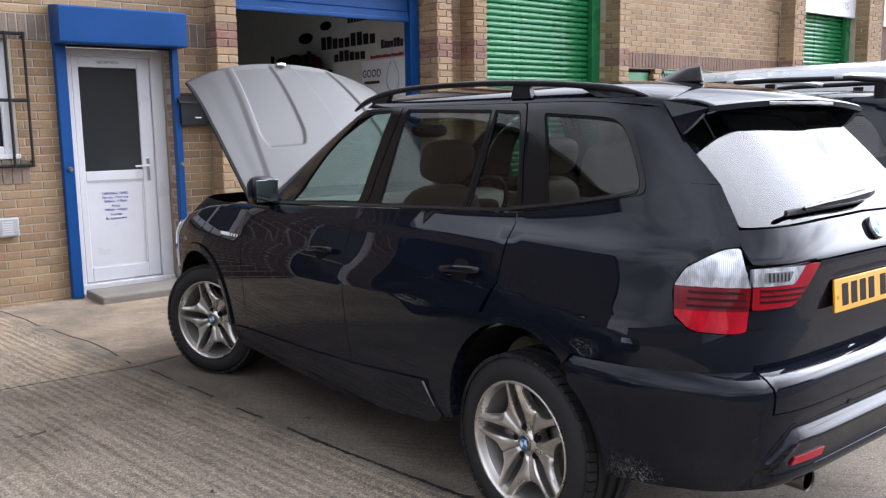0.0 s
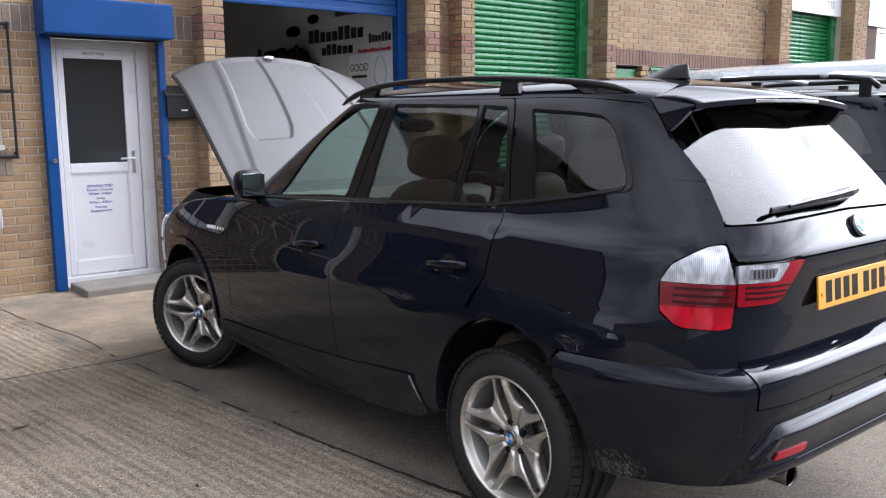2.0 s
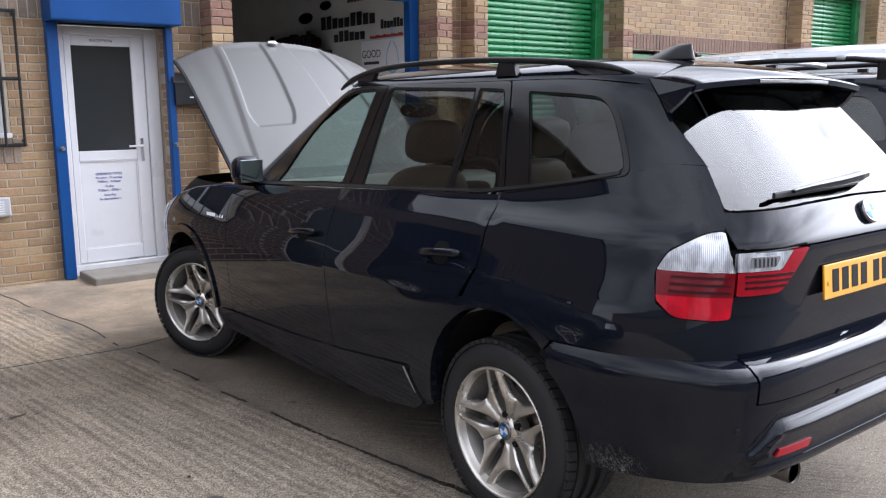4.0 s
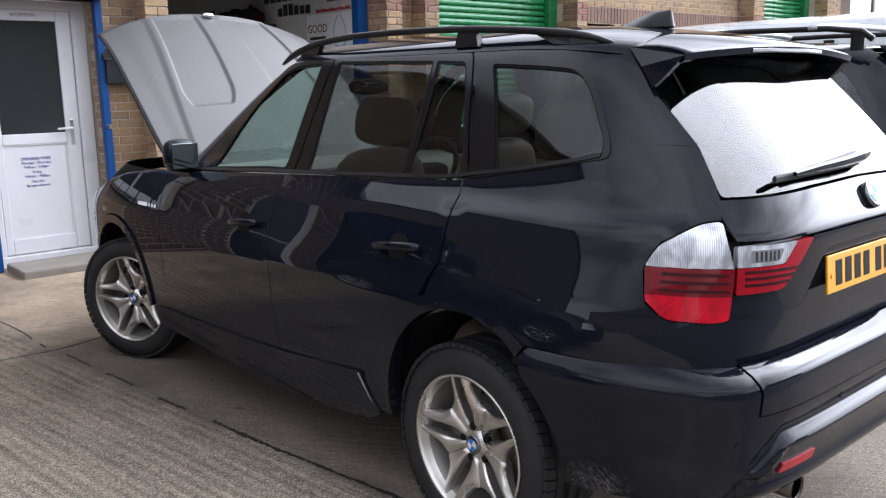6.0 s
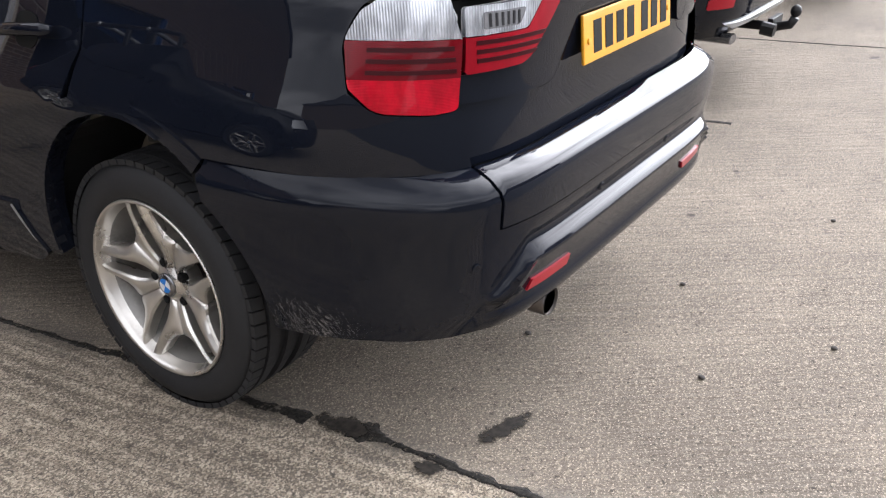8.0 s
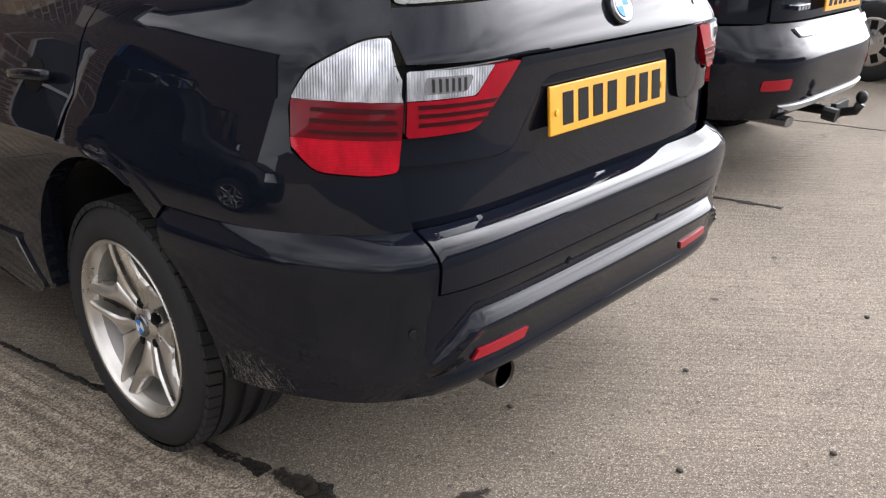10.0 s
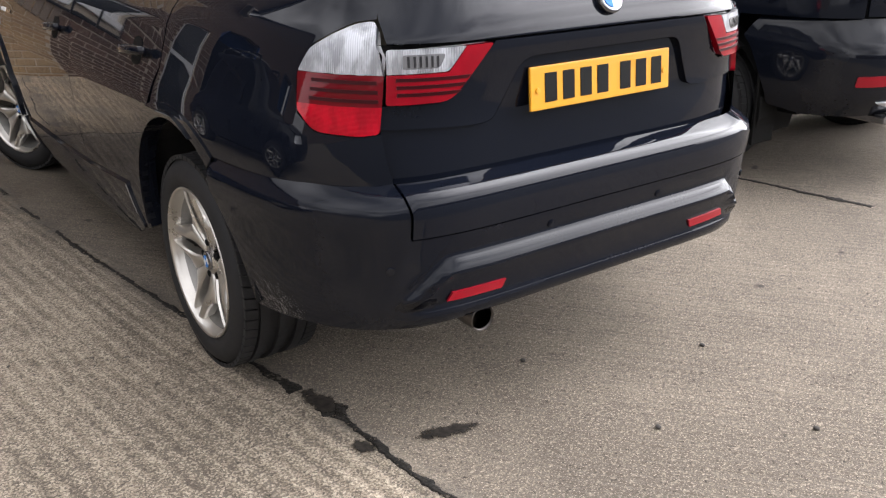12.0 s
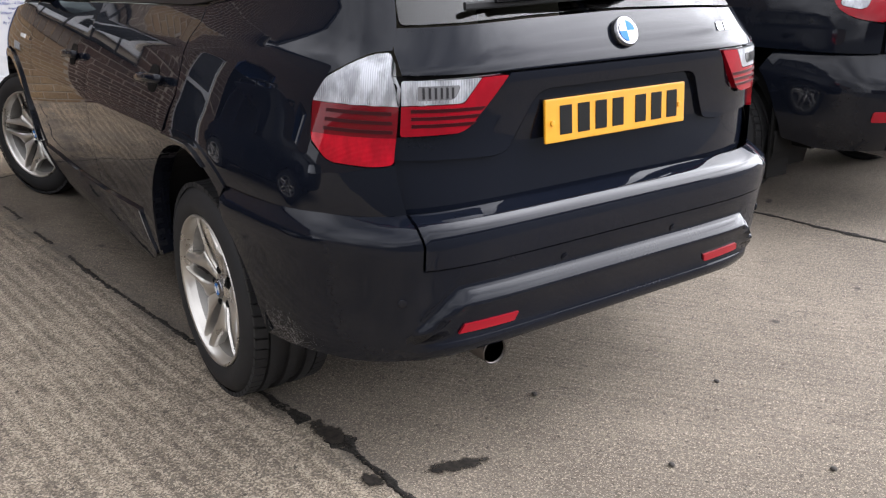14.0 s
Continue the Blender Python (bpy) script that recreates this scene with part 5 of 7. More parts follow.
    for k in range(6):
        x = -0.600 + 0.0125 * k
        panel("lens_rib", LOW, [B(x, 1.038), B(x, 1.063), B(x + 0.005, 1.063), B(x + 0.005, 1.038)], RIB_DARK, lamp2, mirror=side, lift=0.0065, fold=0.002, gap=0.0)
    for k in range(3):
        z = 0.972 + 0.017 * k
        panel("lamp_bar", LOW, [B(-0.625, z), B(-0.624, z + 0.008), B(-0.475 + 0.012 * k, z + 0.008), B(-0.485 + 0.012 * k, z)], DARK_RED, lamp2, mirror=side, lift=0.0055, fold=0.003, gap=0.0)

# tailgate
TG = Shell(WIDTH, [(z, y + (0.012 if z < 1.085 else 0)) for z, y in REAR], [(0, 3.5), (2, 3.5)])
crease = [B(-0.656, 0.893), B(-0.405, 0.882, 0.02), B(-0.365, 0.890, 0.03), B(-0.285, 1.036, 0.035)]
flip = lambda pts: [(-p[0], *p[1:]) for p in pts[::-1]]
tg_left = [B(-0.650, 0.949), B(-0.513, 0.949, 0.02), B(-0.486, 0.962, 0.03), B(-0.380, 1.086)]
gate = panel("tailgate", TG, crease[:1] + tg_left + flip(tg_left) + flip(crease)[::-1] + crease[:0:-1], PAINT, car, gap=0.001, step=0.04)
REC = Shell(WIDTH, [(z, y + 0.026) for z, y in REAR], [(0, 3.5), (2, 3.5)])
sunk = [B(-0.635, 0.758), *crease]
panel("lower_gate", REC, sunk + flip(sunk), PAINT, gate, gap=-0.001, fold=0.0, step=0.03)
lip = fillet([B(-0.656, 0.893), *crease[1:], *flip(crease)[:-1], B(0.656, 0.893)])
rv = [q.at(unA(p.x), p.y) for p in lip for q in (TG, REC)]
link_mesh("recess_wall", rv, [(2 * i, 2 * i + 2, 2 * i + 3, 2 * i + 1) for i in range(len(lip) - 1)], PAINT, gate)
panel("upper_gate", LOW, [B(-0.636, 1.088), B(-0.627, 1.138), B(-0.609, 1.188), B(-0.3, 1.203), B(0, 1.209), B(0.3, 1.203), B(0.609, 1.188), B(0.627, 1.138), B(0.636, 1.088), B(0.3, 1.089), B(0, 1.089), B(-0.3, 1.089)], PAINT, gate, gap=0.002, step=0.04)


class Calm:
    """An evenly bowed glass: its normals turn slowly across and up."""

    def back(self, x, z):
        return x

    def normal(self, x, z):
        return Vector((0.22 * x, -0.755 + 0.12 * (z - 1.35), 0.655 + 0.16 * (z - 1.35))).normalized()


CALM = Calm()
panel("rear_screen", LOW, [B(-0.597, 1.193, 0.02), B(-0.3, 1.208), B(0, 1.214), B(0.3, 1.208), B(0.597, 1.193, 0.02), B(0.553, 1.33), B(0.531, 1.45), B(0.50, 1.56), B(0.3, 1.575), B(-0.3, 1.575), B(-0.50, 1.56), B(-0.531, 1.45), B(-0.553, 1.33)], PANE_BACK, gate, gap=0.002, fold=0.006, step=0.03, lift=-0.005, shade=CALM, label="dark rear screen reflecting the sky")
# number plate, its characters as plain bars
m_pl = Matrix.Translation((0, -0.848, 0.950)) @ pose(0, 0, 0, -5, 0, 0)
plate = part("number_plate", box(-0.26, 0.26, -0.004, 0.004, -0.0555, 0.0555, 0.003), PLATE_YELLOW, gate, "yellow reflective number plate")
plate.matrix_local = m_pl
for k, x in enumerate((-0.19, -0.128, -0.066, -0.004, 0.082, 0.144, 0.206)):
    part("plate_bar", box(x - 0.021, x + 0.021, -0.0055, -0.0035, -0.037, 0.037, 0.001, 1), BLACK, plate)
for x in (-0.236, 0.236):
    part("plate_screw", lathe([(-0.008, 0.004), (-0.0075, 0.007), (-0.003, 0.008)], 12, "y", (x, 0, -0.005)), PLATE_YELLOW, plate)
# round emblem, a plain disc with quarters
m_em = Matrix.Translation((0.004, -0.847, 1.155)) @ pose(0, 0, 0, -26, 0, 0)
emb = part("emblem", lathe([(0.006, 0.041), (-0.006, 0.041), (-0.011, 0.037), (-0.009, 0.029), (-0.0085, 0.0)], 36, "y"), CHROME_DARK, gate, "round blue and white emblem in a dark ring", True)
emb.matrix_local = m_em
for q in range(4):
    bm = bmesh.new()
    c = bm.verts.new((0, -0.0105, 0))
    ring = [bm.verts.new((0.027 * math.cos(radians(90 * q + 90 * i / 8)), -0.0105, 0.027 * math.sin(radians(90 * q + 90 * i / 8)))) for i in range(9)]
    for i in range(8):
        bm.faces.new((c, ring[i], ring[i + 1]))
    part("quarter", bm, WHITE if q % 2 else EMBLEM_BLUE, emb)
for x in (0.395, 0.43, 0.465):
    panel("badge_bar", LOW, [B(x - 0.013, 1.137), B(x - 0.013, 1.158), B(x + 0.013, 1.158), B(x + 0.013, 1.137)], CHROME, gate, lift=0.003, fold=0.003, gap=0.0, step=0.02)
# wiper
wv = lambda x, z: LOW.at(LOW.back(x, z), z) + LOW.normal(LOW.back(x, z), z) * 0.02
wip = part("wiper", bar([wv(0.095, 1.258), wv(0.03, 1.252), wv(-0.1, 1.245), wv(-0.25, 1.240), wv(-0.38, 1.232)], [0.03, 0.045, 0.04, 0.026, 0.012], [0.025, 0.035, 0.03, 0.022, 0.012]), TRIM, gate)
part("blade", bar([wv(0.02, 1.236) - Vector((0, -0.01, 0)), wv(-0.15, 1.232) - Vector((0, -0.01, 0)), wv(-0.455, 1.222) - Vector((0, -0.01, 0))], 0.012, 0.02), RUBBER, wip)
# spoiler: a thin wing that carries the roof on, and a fin at each end
sp = []
for i in range(29):
    u = -1 + i / 14
    k = abs(u)
    xf, xt = 0.478 * u, 0.524 * u
    yt, zt = -0.576 + 0.040 * k * k, 1.594 - 0.024 * k**2
    yf, zf = -0.22 - 0.095 * k**2, 1.664 - 0.066 * k**2.6
    mix = lambda f, up: Vector((xf + (xt - xf) * f, yf + (yt - yf) * f, zf + (zt - zf) * f + up))
    sp.append([mix(0, 0), mix(0.25, 0.007), mix(0.5, 0.012), mix(0.75, 0.0115), mix(0.95, 0.0055), mix(1.0, 0.001), mix(0.985, -0.018), mix(0.93, -0.026), mix(0.6, -0.035), mix(0.1, -0.06)])
spoiler = part("roof_spoiler", loft(sp), PAINT, gate, "", True)
for f in spoiler.data.polygons:
    f.use_smooth = len(f.vertices) == 4 and f.normal.z > 0.3
for s in (-1, 1):
    out = [(-0.480, -0.316, 1.598), (-0.520, -0.390, 1.540), (-0.545, -0.446, 1.480), (-0.541, -0.486, 1.513), (-0.527, -0.536, 1.567), (-0.503, -0.43, 1.590)]
    inn = [(x + 0.022, y + 0.006, z - 0.003) for x, y, z in out]
    part("spoiler_fin", loft([[Vector((-s * x, y, z)) for x, y, z in o] for o in (out, inn)]), PAINT, spoiler)
part("brake_lamp", bar([(-0.22, -0.563, 1.582), (-0.11, -0.568, 1.584), (0.11, -0.568, 1.584), (0.22, -0.563, 1.582)], 0.014, 0.016), BRAKE_GREY, spoiler, "grey high-level brake lamp")

# rear bumper
half = [B(-0.637, 0.638, 0.004, BUMP), B(-0.637, 0.7, 0, BUMP), B(-0.637, 0.765, 0.004, BUMP), B(-0.735, 0.760, 0, BUMP), S(-0.5, 0.757, 0, BUMP), S(-0.262, 0.757, 0, BUMP), S(-0.255, 0.72, 0, BUMP)] + arc(0.003, 0.36, 0.402, 132, 180, 12, BUMP) + [S(-0.47, 0.362, 0.02, BUMP), S(-0.6, 0.372, 0, BUMP), B(-0.70, 0.385, 0, BUMP), B(-0.6, 0.39, 0, BUMP), B(-0.45, 0.40, 0, BUMP), B(-0.2, 0.402, 0, BUMP)]
bump = panel("rear_bumper", BUMP, half[::-1] + [(-p[0], *p[1:]) for p in half], PAINT_SCUFF, car, gap=0.001, step=0.022, fold=0.05, label="black painted bumper with a white scrape by the wheel")
ctr = [B(-0.637, 0.638, 0.004, BUMP), B(-0.637, 0.7, 0, BUMP), B(-0.637, 0.765, 0.004, BUMP), B(-0.3, 0.767, 0, BUMP)]
panel("bumper_cover", BUMP, ctr + [(-p[0], *p[1:]) for p in ctr[::-1]], PAINT, bump, gap=0.004, step=0.03, lift=0.003)
for s in (-1, 1):
    panel("reflector", BUMP, [B(s * 0.545, 0.456, 0.004, BUMP), B(s * 0.53, 0.484, 0.004, BUMP), B(s * 0.36, 0.482, 0.004, BUMP), B(s * 0.372, 0.453, 0.004, BUMP)], LENS_FOG, bump, lift=0.006, fold=0.01, step=0.02, label="red fog reflector")
    for x, z in ((0.21, 0.597), (0.68, 0.56)):
        v = BUMP.back(s * x, z)
        q, n = BUMP.at(v, z), BUMP.normal(v, z)
        sn = part("parking_sensor", lathe([(-0.002, 0.011), (0.003, 0.011), (0.004, 0.009), (0.003, 0.0)], 16, "z"), PAINT, bump)
        sn.matrix_local = Matrix.Translation(q) @ n.to_track_quat("Z", "Y").to_matrix().to_4x4()
bm = lathe([(-0.878, 0.033), (-0.884, 0.035), (-0.881, 0.037), (-0.72, 0.037), (-0.66, 0.028), (-0.66, 0.02), (-0.70, 0.028), (-0.878, 0.033)], 28, "y", (-0.428, 0, 0.377))
part("exhaust_tip", bm, EXHAUST, car, "bright steel exhaust tip", True)
part("exhaust_bore", lathe([(-0.868, 0.033), (-0.867, 0.0)], 24, "y", (-0.428, 0, 0.377)), BLACK, car)
part("silencer", blob((0.0, -0.50, 0.43), (1.0, 0.3, 0.16)), BLACK, car, "", True)

# roof
def roof_drop(y):
    k = min(max((0.08 - y) / 0.38, 0), 1)
    return 0.030 * k * k


rr = []
for s in np.linspace(1.0, 0.0, 14):
    ring = []
    for v in np.linspace(-4, 4, 121)[:-1]:
        d = roof_drop(HIGH.at(v, 1.632).y)
        p = HIGH.at(v, 1.632 - d)
        ring.append(Vector((p.x * s, 0.52 + (p.y - 0.52) * s, 1.634 - d * s**4 + 0.060 * (1 - s**3.8))))
    rr.append(ring)
cant = []
for v in np.linspace(-4, 4, 121)[:-1]:
    p = HIGH.at(v, 1.605 - roof_drop(HIGH.at(v, 1.605).y))
    cant.append(p + HIGH.normal(v, p.z) * 0.001)
part("roof", loft([cant, [(a + b) / 2 + Vector((0, 0, 0.004)) for a, b in zip(cant, rr[0])]] + rr, caps=False), PAINT, car, "", True)
part("headlining", loft([[p - Vector((0, 0, 0.035)) for p in r] for r in rr], caps=False), LINING, car, "", True)
RAIL = curve([(-0.275, 1.602), (-0.22, 1.624), (-0.12, 1.646), (0.0, 1.660), (0.15, 1.673), (0.32, 1.683), (0.5, 1.690), (0.7, 1.693), (0.9, 1.693), (1.12, 1.686), (1.30, 1.671), (1.45, 1.644), (1.54, 1.618), (1.59, 1.598)])
for s in (-1, 1):
    ys = [1.59, 1.565, 1.53, 1.5, 1.45, 1.4, 1.33, 1.25, 1.15, 1.0, 0.85, 0.7, 0.55, 0.4, 0.25, 0.1, 0.0, -0.06, -0.12, -0.17, -0.21, -0.24, -0.26, -0.275]
    xr = lambda y: s * (abs(HIGH.at(HIGH.side(min(y, 1.1), 1.615), 1.615).x) - 0.008 - 0.035 * max(0, (y - 1.1) / 0.47))
    th = lambda y: 0.009 + 0.016 * min(1, (y + 0.275) / 0.12, (1.59 - y) / 0.12)
    rail = part("roof_rail", bar([(xr(y), y, RAIL(y)) for y in ys], [0.010 + th(y) for y in ys], [th(y) for y in ys], (0, 0, 1), 12, 3.0), TRIM_SATIN, car, "", True)
    for rows in (((1.40, 1.40), (1.36, 1.35), (1.31, 1.29), (1.27, 1.23)), ((0.375, 0.36), (0.36, 0.35), (0.275, 0.285), (0.26, 0.275)), ((-0.06, 0.03), (-0.075, -0.01), (-0.12, -0.11), (-0.19, -0.19), (-0.262, -0.258))):
        bm = loft([[(xr(y) - 0.014, y, 1.622 - roof_drop(y)), (xr(y) + 0.014, y, 1.622 - roof_drop(y)), (xr(y) + 0.010, yt, RAIL(yt) - 0.008), (xr(y) - 0.010, yt, RAIL(yt) - 0.008)] for y, yt in rows])
        part("rail_foot", bm, TRIM_SATIN, rail)
fin = []
for f in np.linspace(0, 1, 9):
    w, y0, y1, z = 0.045 * (1 - f) ** 0.6 + 0.004, 0.14 - 0.20 * f**0.85, -0.15 + 0.015 * f, 1.676 + 0.062 * f
    fin.append([(w * c * (1 - 0.55 * max(0, m)), (y0 + y1) / 2 + (y0 - y1) / 2 * m, z) for c, m in ((math.cos(a), math.sin(a)) for a in (2 * math.pi * i / 24 for i in range(24)))])
part("roof_aerial", loft(fin), TRIM_SATIN, car, "black fin aerial", True)

# windscreen, dash and inner body
panel("windscreen", HIGH, [(A(3.15), 1.06, 0.05), (A(3.12), 1.595, 0.05), (A(3.999), 1.60, 0), (A(3.999), 1.06, 0)], PANE_SCREEN, car, fold=0.0, lift=-0.01, step=0.08)
panel("windscreen", HIGH, [(A(3.15), 1.06, 0.05), (A(3.12), 1.595, 0.05), (A(3.999), 1.60, 0), (A(3.999), 1.06, 0)], PANE_SCREEN, car, fold=0.0, lift=-0.01, step=0.08, mirror=True)
for side in (False, True):
    panel("windscreen_pillar", HIGH, [H(2.09, 1.10), H(1.955, 1.205, 0.05), H(1.695, 1.465, 0.2), H(1.44, 1.603), (A(3.12), 1.603, 0), (A(3.16), 1.3, 0), (A(3.16), 1.03, 0)], PAINT, car, mirror=side, step=0.04)


def inner(z0, z1, v0, v1, off, name, material, surf=LOW, skip=None):
    V, F = [], []
    zs, vs = np.linspace(z0, z1, 20), np.linspace(v0, v1, 120)
    for z in zs:
        for v in vs:
            V.append(surf.at(v, z) - surf.normal(v, z) * off)
    n = len(vs)
    for i in range(len(zs) - 1):
        for j in range(n - 1):
            c = V[i * n + j]
            if any((c.y - wy) ** 2 + (c.z - 0.365) ** 2 < 0.43**2 for wy in (0.0, 2.795)):
                continue
            F.append((i * n + j, i * n + j + 1, (i + 1) * n + j + 1, (i + 1) * n + j))
    return link_mesh(name, V, F, material, car)


inner(0.37, 1.10, -3.9, 3.9, 0.03, "inner_body", BLACK)
part("underbody", boxes([(-0.6, 0.6, -0.6, 3.4, 0.38, 0.42), (-0.74, 0.74, 0.60, 2.2, 0.29, 0.33)]), BLACK, car)
for y in (0.0, 2.795):
    for s in (-1, 1):
        ring = []
        for x in (0.89, 0.55):
            ring.append([Vector((s * x, y + 0.425 * math.cos(a), 0.37 + 0.425 * math.sin(a))) for a in np.linspace(0.0, math.pi, 20)])
        bm = bmesh.new()
        r0, r1 = [[bm.verts.new(p - Vector((s * 0.03, 0, 0))) for p in r] for r in ring]
        for i in range(19):
            bm.faces.new((r0[i], r0[i + 1], r1[i + 1], r1[i]))
        bm.faces.new(r1)
        part("wheel_arch_liner", bm, LINER, car)

# mirrors and handles
for s in (-1, 1):
    mir = part("door_mirror", blob((s * 0.860, 1.985, 1.185), (0.155, 0.12, 0.155), 3.0, 28, 18), PAINT, car, "", True)
    part("mirror_glass", box(s * 0.860 - 0.063, s * 0.860 + 0.063, 1.921, 1.927, 1.126, 1.244, 0.0025, 2), MIRROR, mir)
    part("mirror_foot", bar([(s * 0.77, 1.99, 1.13), (s * 0.86, 1.99, 1.135)], 0.07, 0.04, (0, 1, 0)), PAINT, mir)
    for y0, zh in ((1.455, 0.921), (0.425, 0.953)):
        pts = []
        for i in range(9):
            y, z = y0 - 0.228 * i / 8, zh + 0.020 * i / 8
            q = LOW.at(LOW.side(y, z), z) + LOW.normal(LOW.side(y, z), z) * (0.008 + 0.028 * math.sin(math.pi * min(max(i / 8, 0.08), 0.92)) ** 0.5)
            pts.append((q.x if s < 0 else -q.x, q.y, q.z))
        h = part("door_handle", bar(pts, [0.022] + [0.026] * 7 + [0.022], [0.02] + [0.03] * 7 + [0.02]), PAINT, car, "", True)
        yc = y0 - 0.10
        # flat black patch painted as the shaded hollow behind the handle
        panel("handle_cup", LOW, [S(yc + 0.05, zh - 0.032, 0.04), S(yc + 0.05, zh + 0.056, 0.04), S(yc - 0.05, zh + 0.056, 0.04), S(yc - 0.05, zh - 0.032, 0.04)], BLACK, h, mirror=s > 0, lift=0.0015, fold=0.0, step=0.03)
    panel("side_repeater", LOW, [S(2.36, 0.905, 0.008), S(2.37, 0.928, 0.008), S(2.49, 0.925, 0.015), S(2.475, 0.905, 0.01)], LAMP_BACK, car, mirror=s > 0, lift=0.005, fold=0.006, step=0.03, label="clear side repeater")
    for y in (2.335, 2.30, 2.265):
        panel("badge_bar", LOW, [S(y + 0.012, 0.908), S(y + 0.012, 0.924), S(y - 0.012, 0.924), S(y - 0.012, 0.908)], CHROME, car, mirror=s > 0, lift=0.003, fold=0.003, gap=0.0)

# raised bonnet, hinged at the scuttle: sky sheen painted on as pale grey

def bonnet_point(u, t, under=0.0):
    """u across, -1 to 1; t from the hinge edge 0 to the nose 1."""
    w = 0.66 + 0.04 * t + 0.045 * math.sin(math.pi * min(1.0, 0.15 + 0.85 * t))
    hinge, reach, tilt = Vector((0, 2.42, 1.045)), 1.305, radians(44)
    along = reach * t - 0.145 * abs(u) ** 2.5 * t**2 - 0.04 * (1 - t) ** 2 * u * u
    rise = 0.05 * (1 - u * u) * (0.3 + 0.7 * t) + 0.05 * math.sin(math.pi * t) - 0.05 * t**6
    up, fw = Vector((0, -math.sin(tilt), math.cos(tilt))), Vector((0, math.cos(tilt), math.sin(tilt)))
    return hinge + fw * along + up * (rise - under) + Vector((u * w, 0, 0))


def bonnet_grid(nu, nt, f):
    V = [bonnet_point(-1 + 2 * i / (nu - 1), j / (nt - 1), f(-1 + 2 * i / (nu - 1), j / (nt - 1))) for j in range(nt) for i in range(nu)]
    F = [(j * nu + i, j * nu + i + 1, (j + 1) * nu + i + 1, (j + 1) * nu + i) for j in range(nt - 1) for i in range(nu - 1)]
    return V, F


def creases(u, t):
    """Pressed lines of the outer sheet: a raised middle with two shallow pockets."""
    a = abs(u)
    s = lambda e0, e1, x: (lambda k: k * k * (3 - 2 * k))(min(max((x - e0) / (e1 - e0), 0), 1))
    edge = 0.78 - 0.20 * t
    d = -0.008 * (1 - s(edge - 0.02, edge + 0.04, a))
    corner = max(0.0, (0.46 - t) / 0.10) ** 2 * 0.04
    d += 0.011 * s(0.10 + 0.14 * (1 - t) + corner, 0.135 + 0.14 * (1 - t) + corner, a) * (1 - s(edge - 0.068 - corner, edge - 0.048 - corner, a)) * s(0.335, 0.352, t) * (1 - s(0.95, 1.0, t))
    d += 0.003 * s(0.80 - 0.05 * t, 0.90, a)
    return d


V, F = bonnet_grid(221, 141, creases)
link_mesh("bonnet", V, F, BONNET, car, "black bonnet propped up, its sky sheen put into the colour as pale grey", True)
V, F = bonnet_grid(41, 31, lambda u, t: 0.035 * (1 - abs(u) ** 8) * (1 - t**10) + 0.004)
link_mesh("bonnet_lining", V, [f[::-1] for f in F], BLACK, car, "black felt lining", True)
edge_pts = [bonnet_point(-1, t, 0.012) for t in np.linspace(0.02, 1, 16)] + [bonnet_point(u, 1, 0.012) for u in np.linspace(-0.95, 0.95, 24)] + [bonnet_point(1, t, 0.012) for t in np.linspace(1, 0.02, 16)]
part("bonnet_edge", bar(edge_pts, 0.030, 0.028, (0, -0.6, 0.8), 6, 2), RUBBER, car)
part("bonnet_emblem", blob(bonnet_point(0, 0.972, -0.018), (0.075, 0.05, 0.035)), CHROME, car, "", True)
for s in (-1, 1):
    part("bonnet_strut", bar([(s * 0.62, 2.45, 0.98), (s * 0.62, 2.56, 1.12)], 0.018, 0.018), BLACK, car)
part("engine_cover", boxes([(-0.72, 0.72, 2.45, 3.3, 0.82, 0.86), (-0.72, 0.72, 2.35, 2.42, 0.8, 1.04)]), BLACK, car)

# cabin
def seat(x, y, lean=14, w=0.5):
    e = new("seat")
    e.parent = car
    e.location = (x, y, 0)
    tagged(e, label="beige leather seat")
    part("cushion", blob((0, 0.22, 0.56), (w, 0.52, 0.18), 4), LEATHER, e, "", True)
    b = part("backrest", blob((0, 0, 0.30), (w, 0.14, 0.66), 3.5), LEATHER, e, "", True)
    m = Matrix.Translation((0, -0.05, 0.62)) @ pose(0, 0, 0, lean, 0, 0)
    b.matrix_local = m
    h = part("headrest", blob((0, 0.0, 0.75), (0.30, 0.11, 0.20), 3.2), LEATHER, e, "", True)
    h.matrix_local = m
    return e


for x, y in ((-0.37, 1.24), (0.37, 1.24), (-0.38, 0.22), (0.0, 0.22), (0.38, 0.22)):
    seat(x, y, 14, 0.5 if y > 1 else 0.40)
part("dashboard", loft([[Vector((x, y, z)) for y, z in ((2.35, 0.7), (1.75, 0.7), (1.66, 0.95), (1.72, 1.09), (1.85, 1.12), (2.35, 1.09))] for x in np.linspace(-0.68, 0.68, 5)]), DASH, car)
ring = [Vector((0.37, 1.60, 1.04)) + pose(0, 0, 0, 22, 0, 0).to_3x3() @ Vector((0.185 * math.cos(a), 0, 0.185 * math.sin(a))) for a in np.linspace(0, 2 * math.pi, 33)]
part("steering_wheel", bar(ring, 0.028, 0.028, (0, 1, 0.01)), BLACK, car, "", True)
part("steering_boss", blob((0.37, 1.62, 1.03), (0.30, 0.06, 0.10)), BLACK, car, "", True)
part("rear_view_mirror", blob((0.0, 1.62, 1.49), (0.25, 0.04, 0.08)), BLACK, car, "", True)
part("cabin_floor", boxes([(-0.72, 0.72, -0.6, 2.2, 0.40, 0.44), (-0.60, 0.60, -0.62, 0.0, 0.44, 0.62)]), CARPET, car)
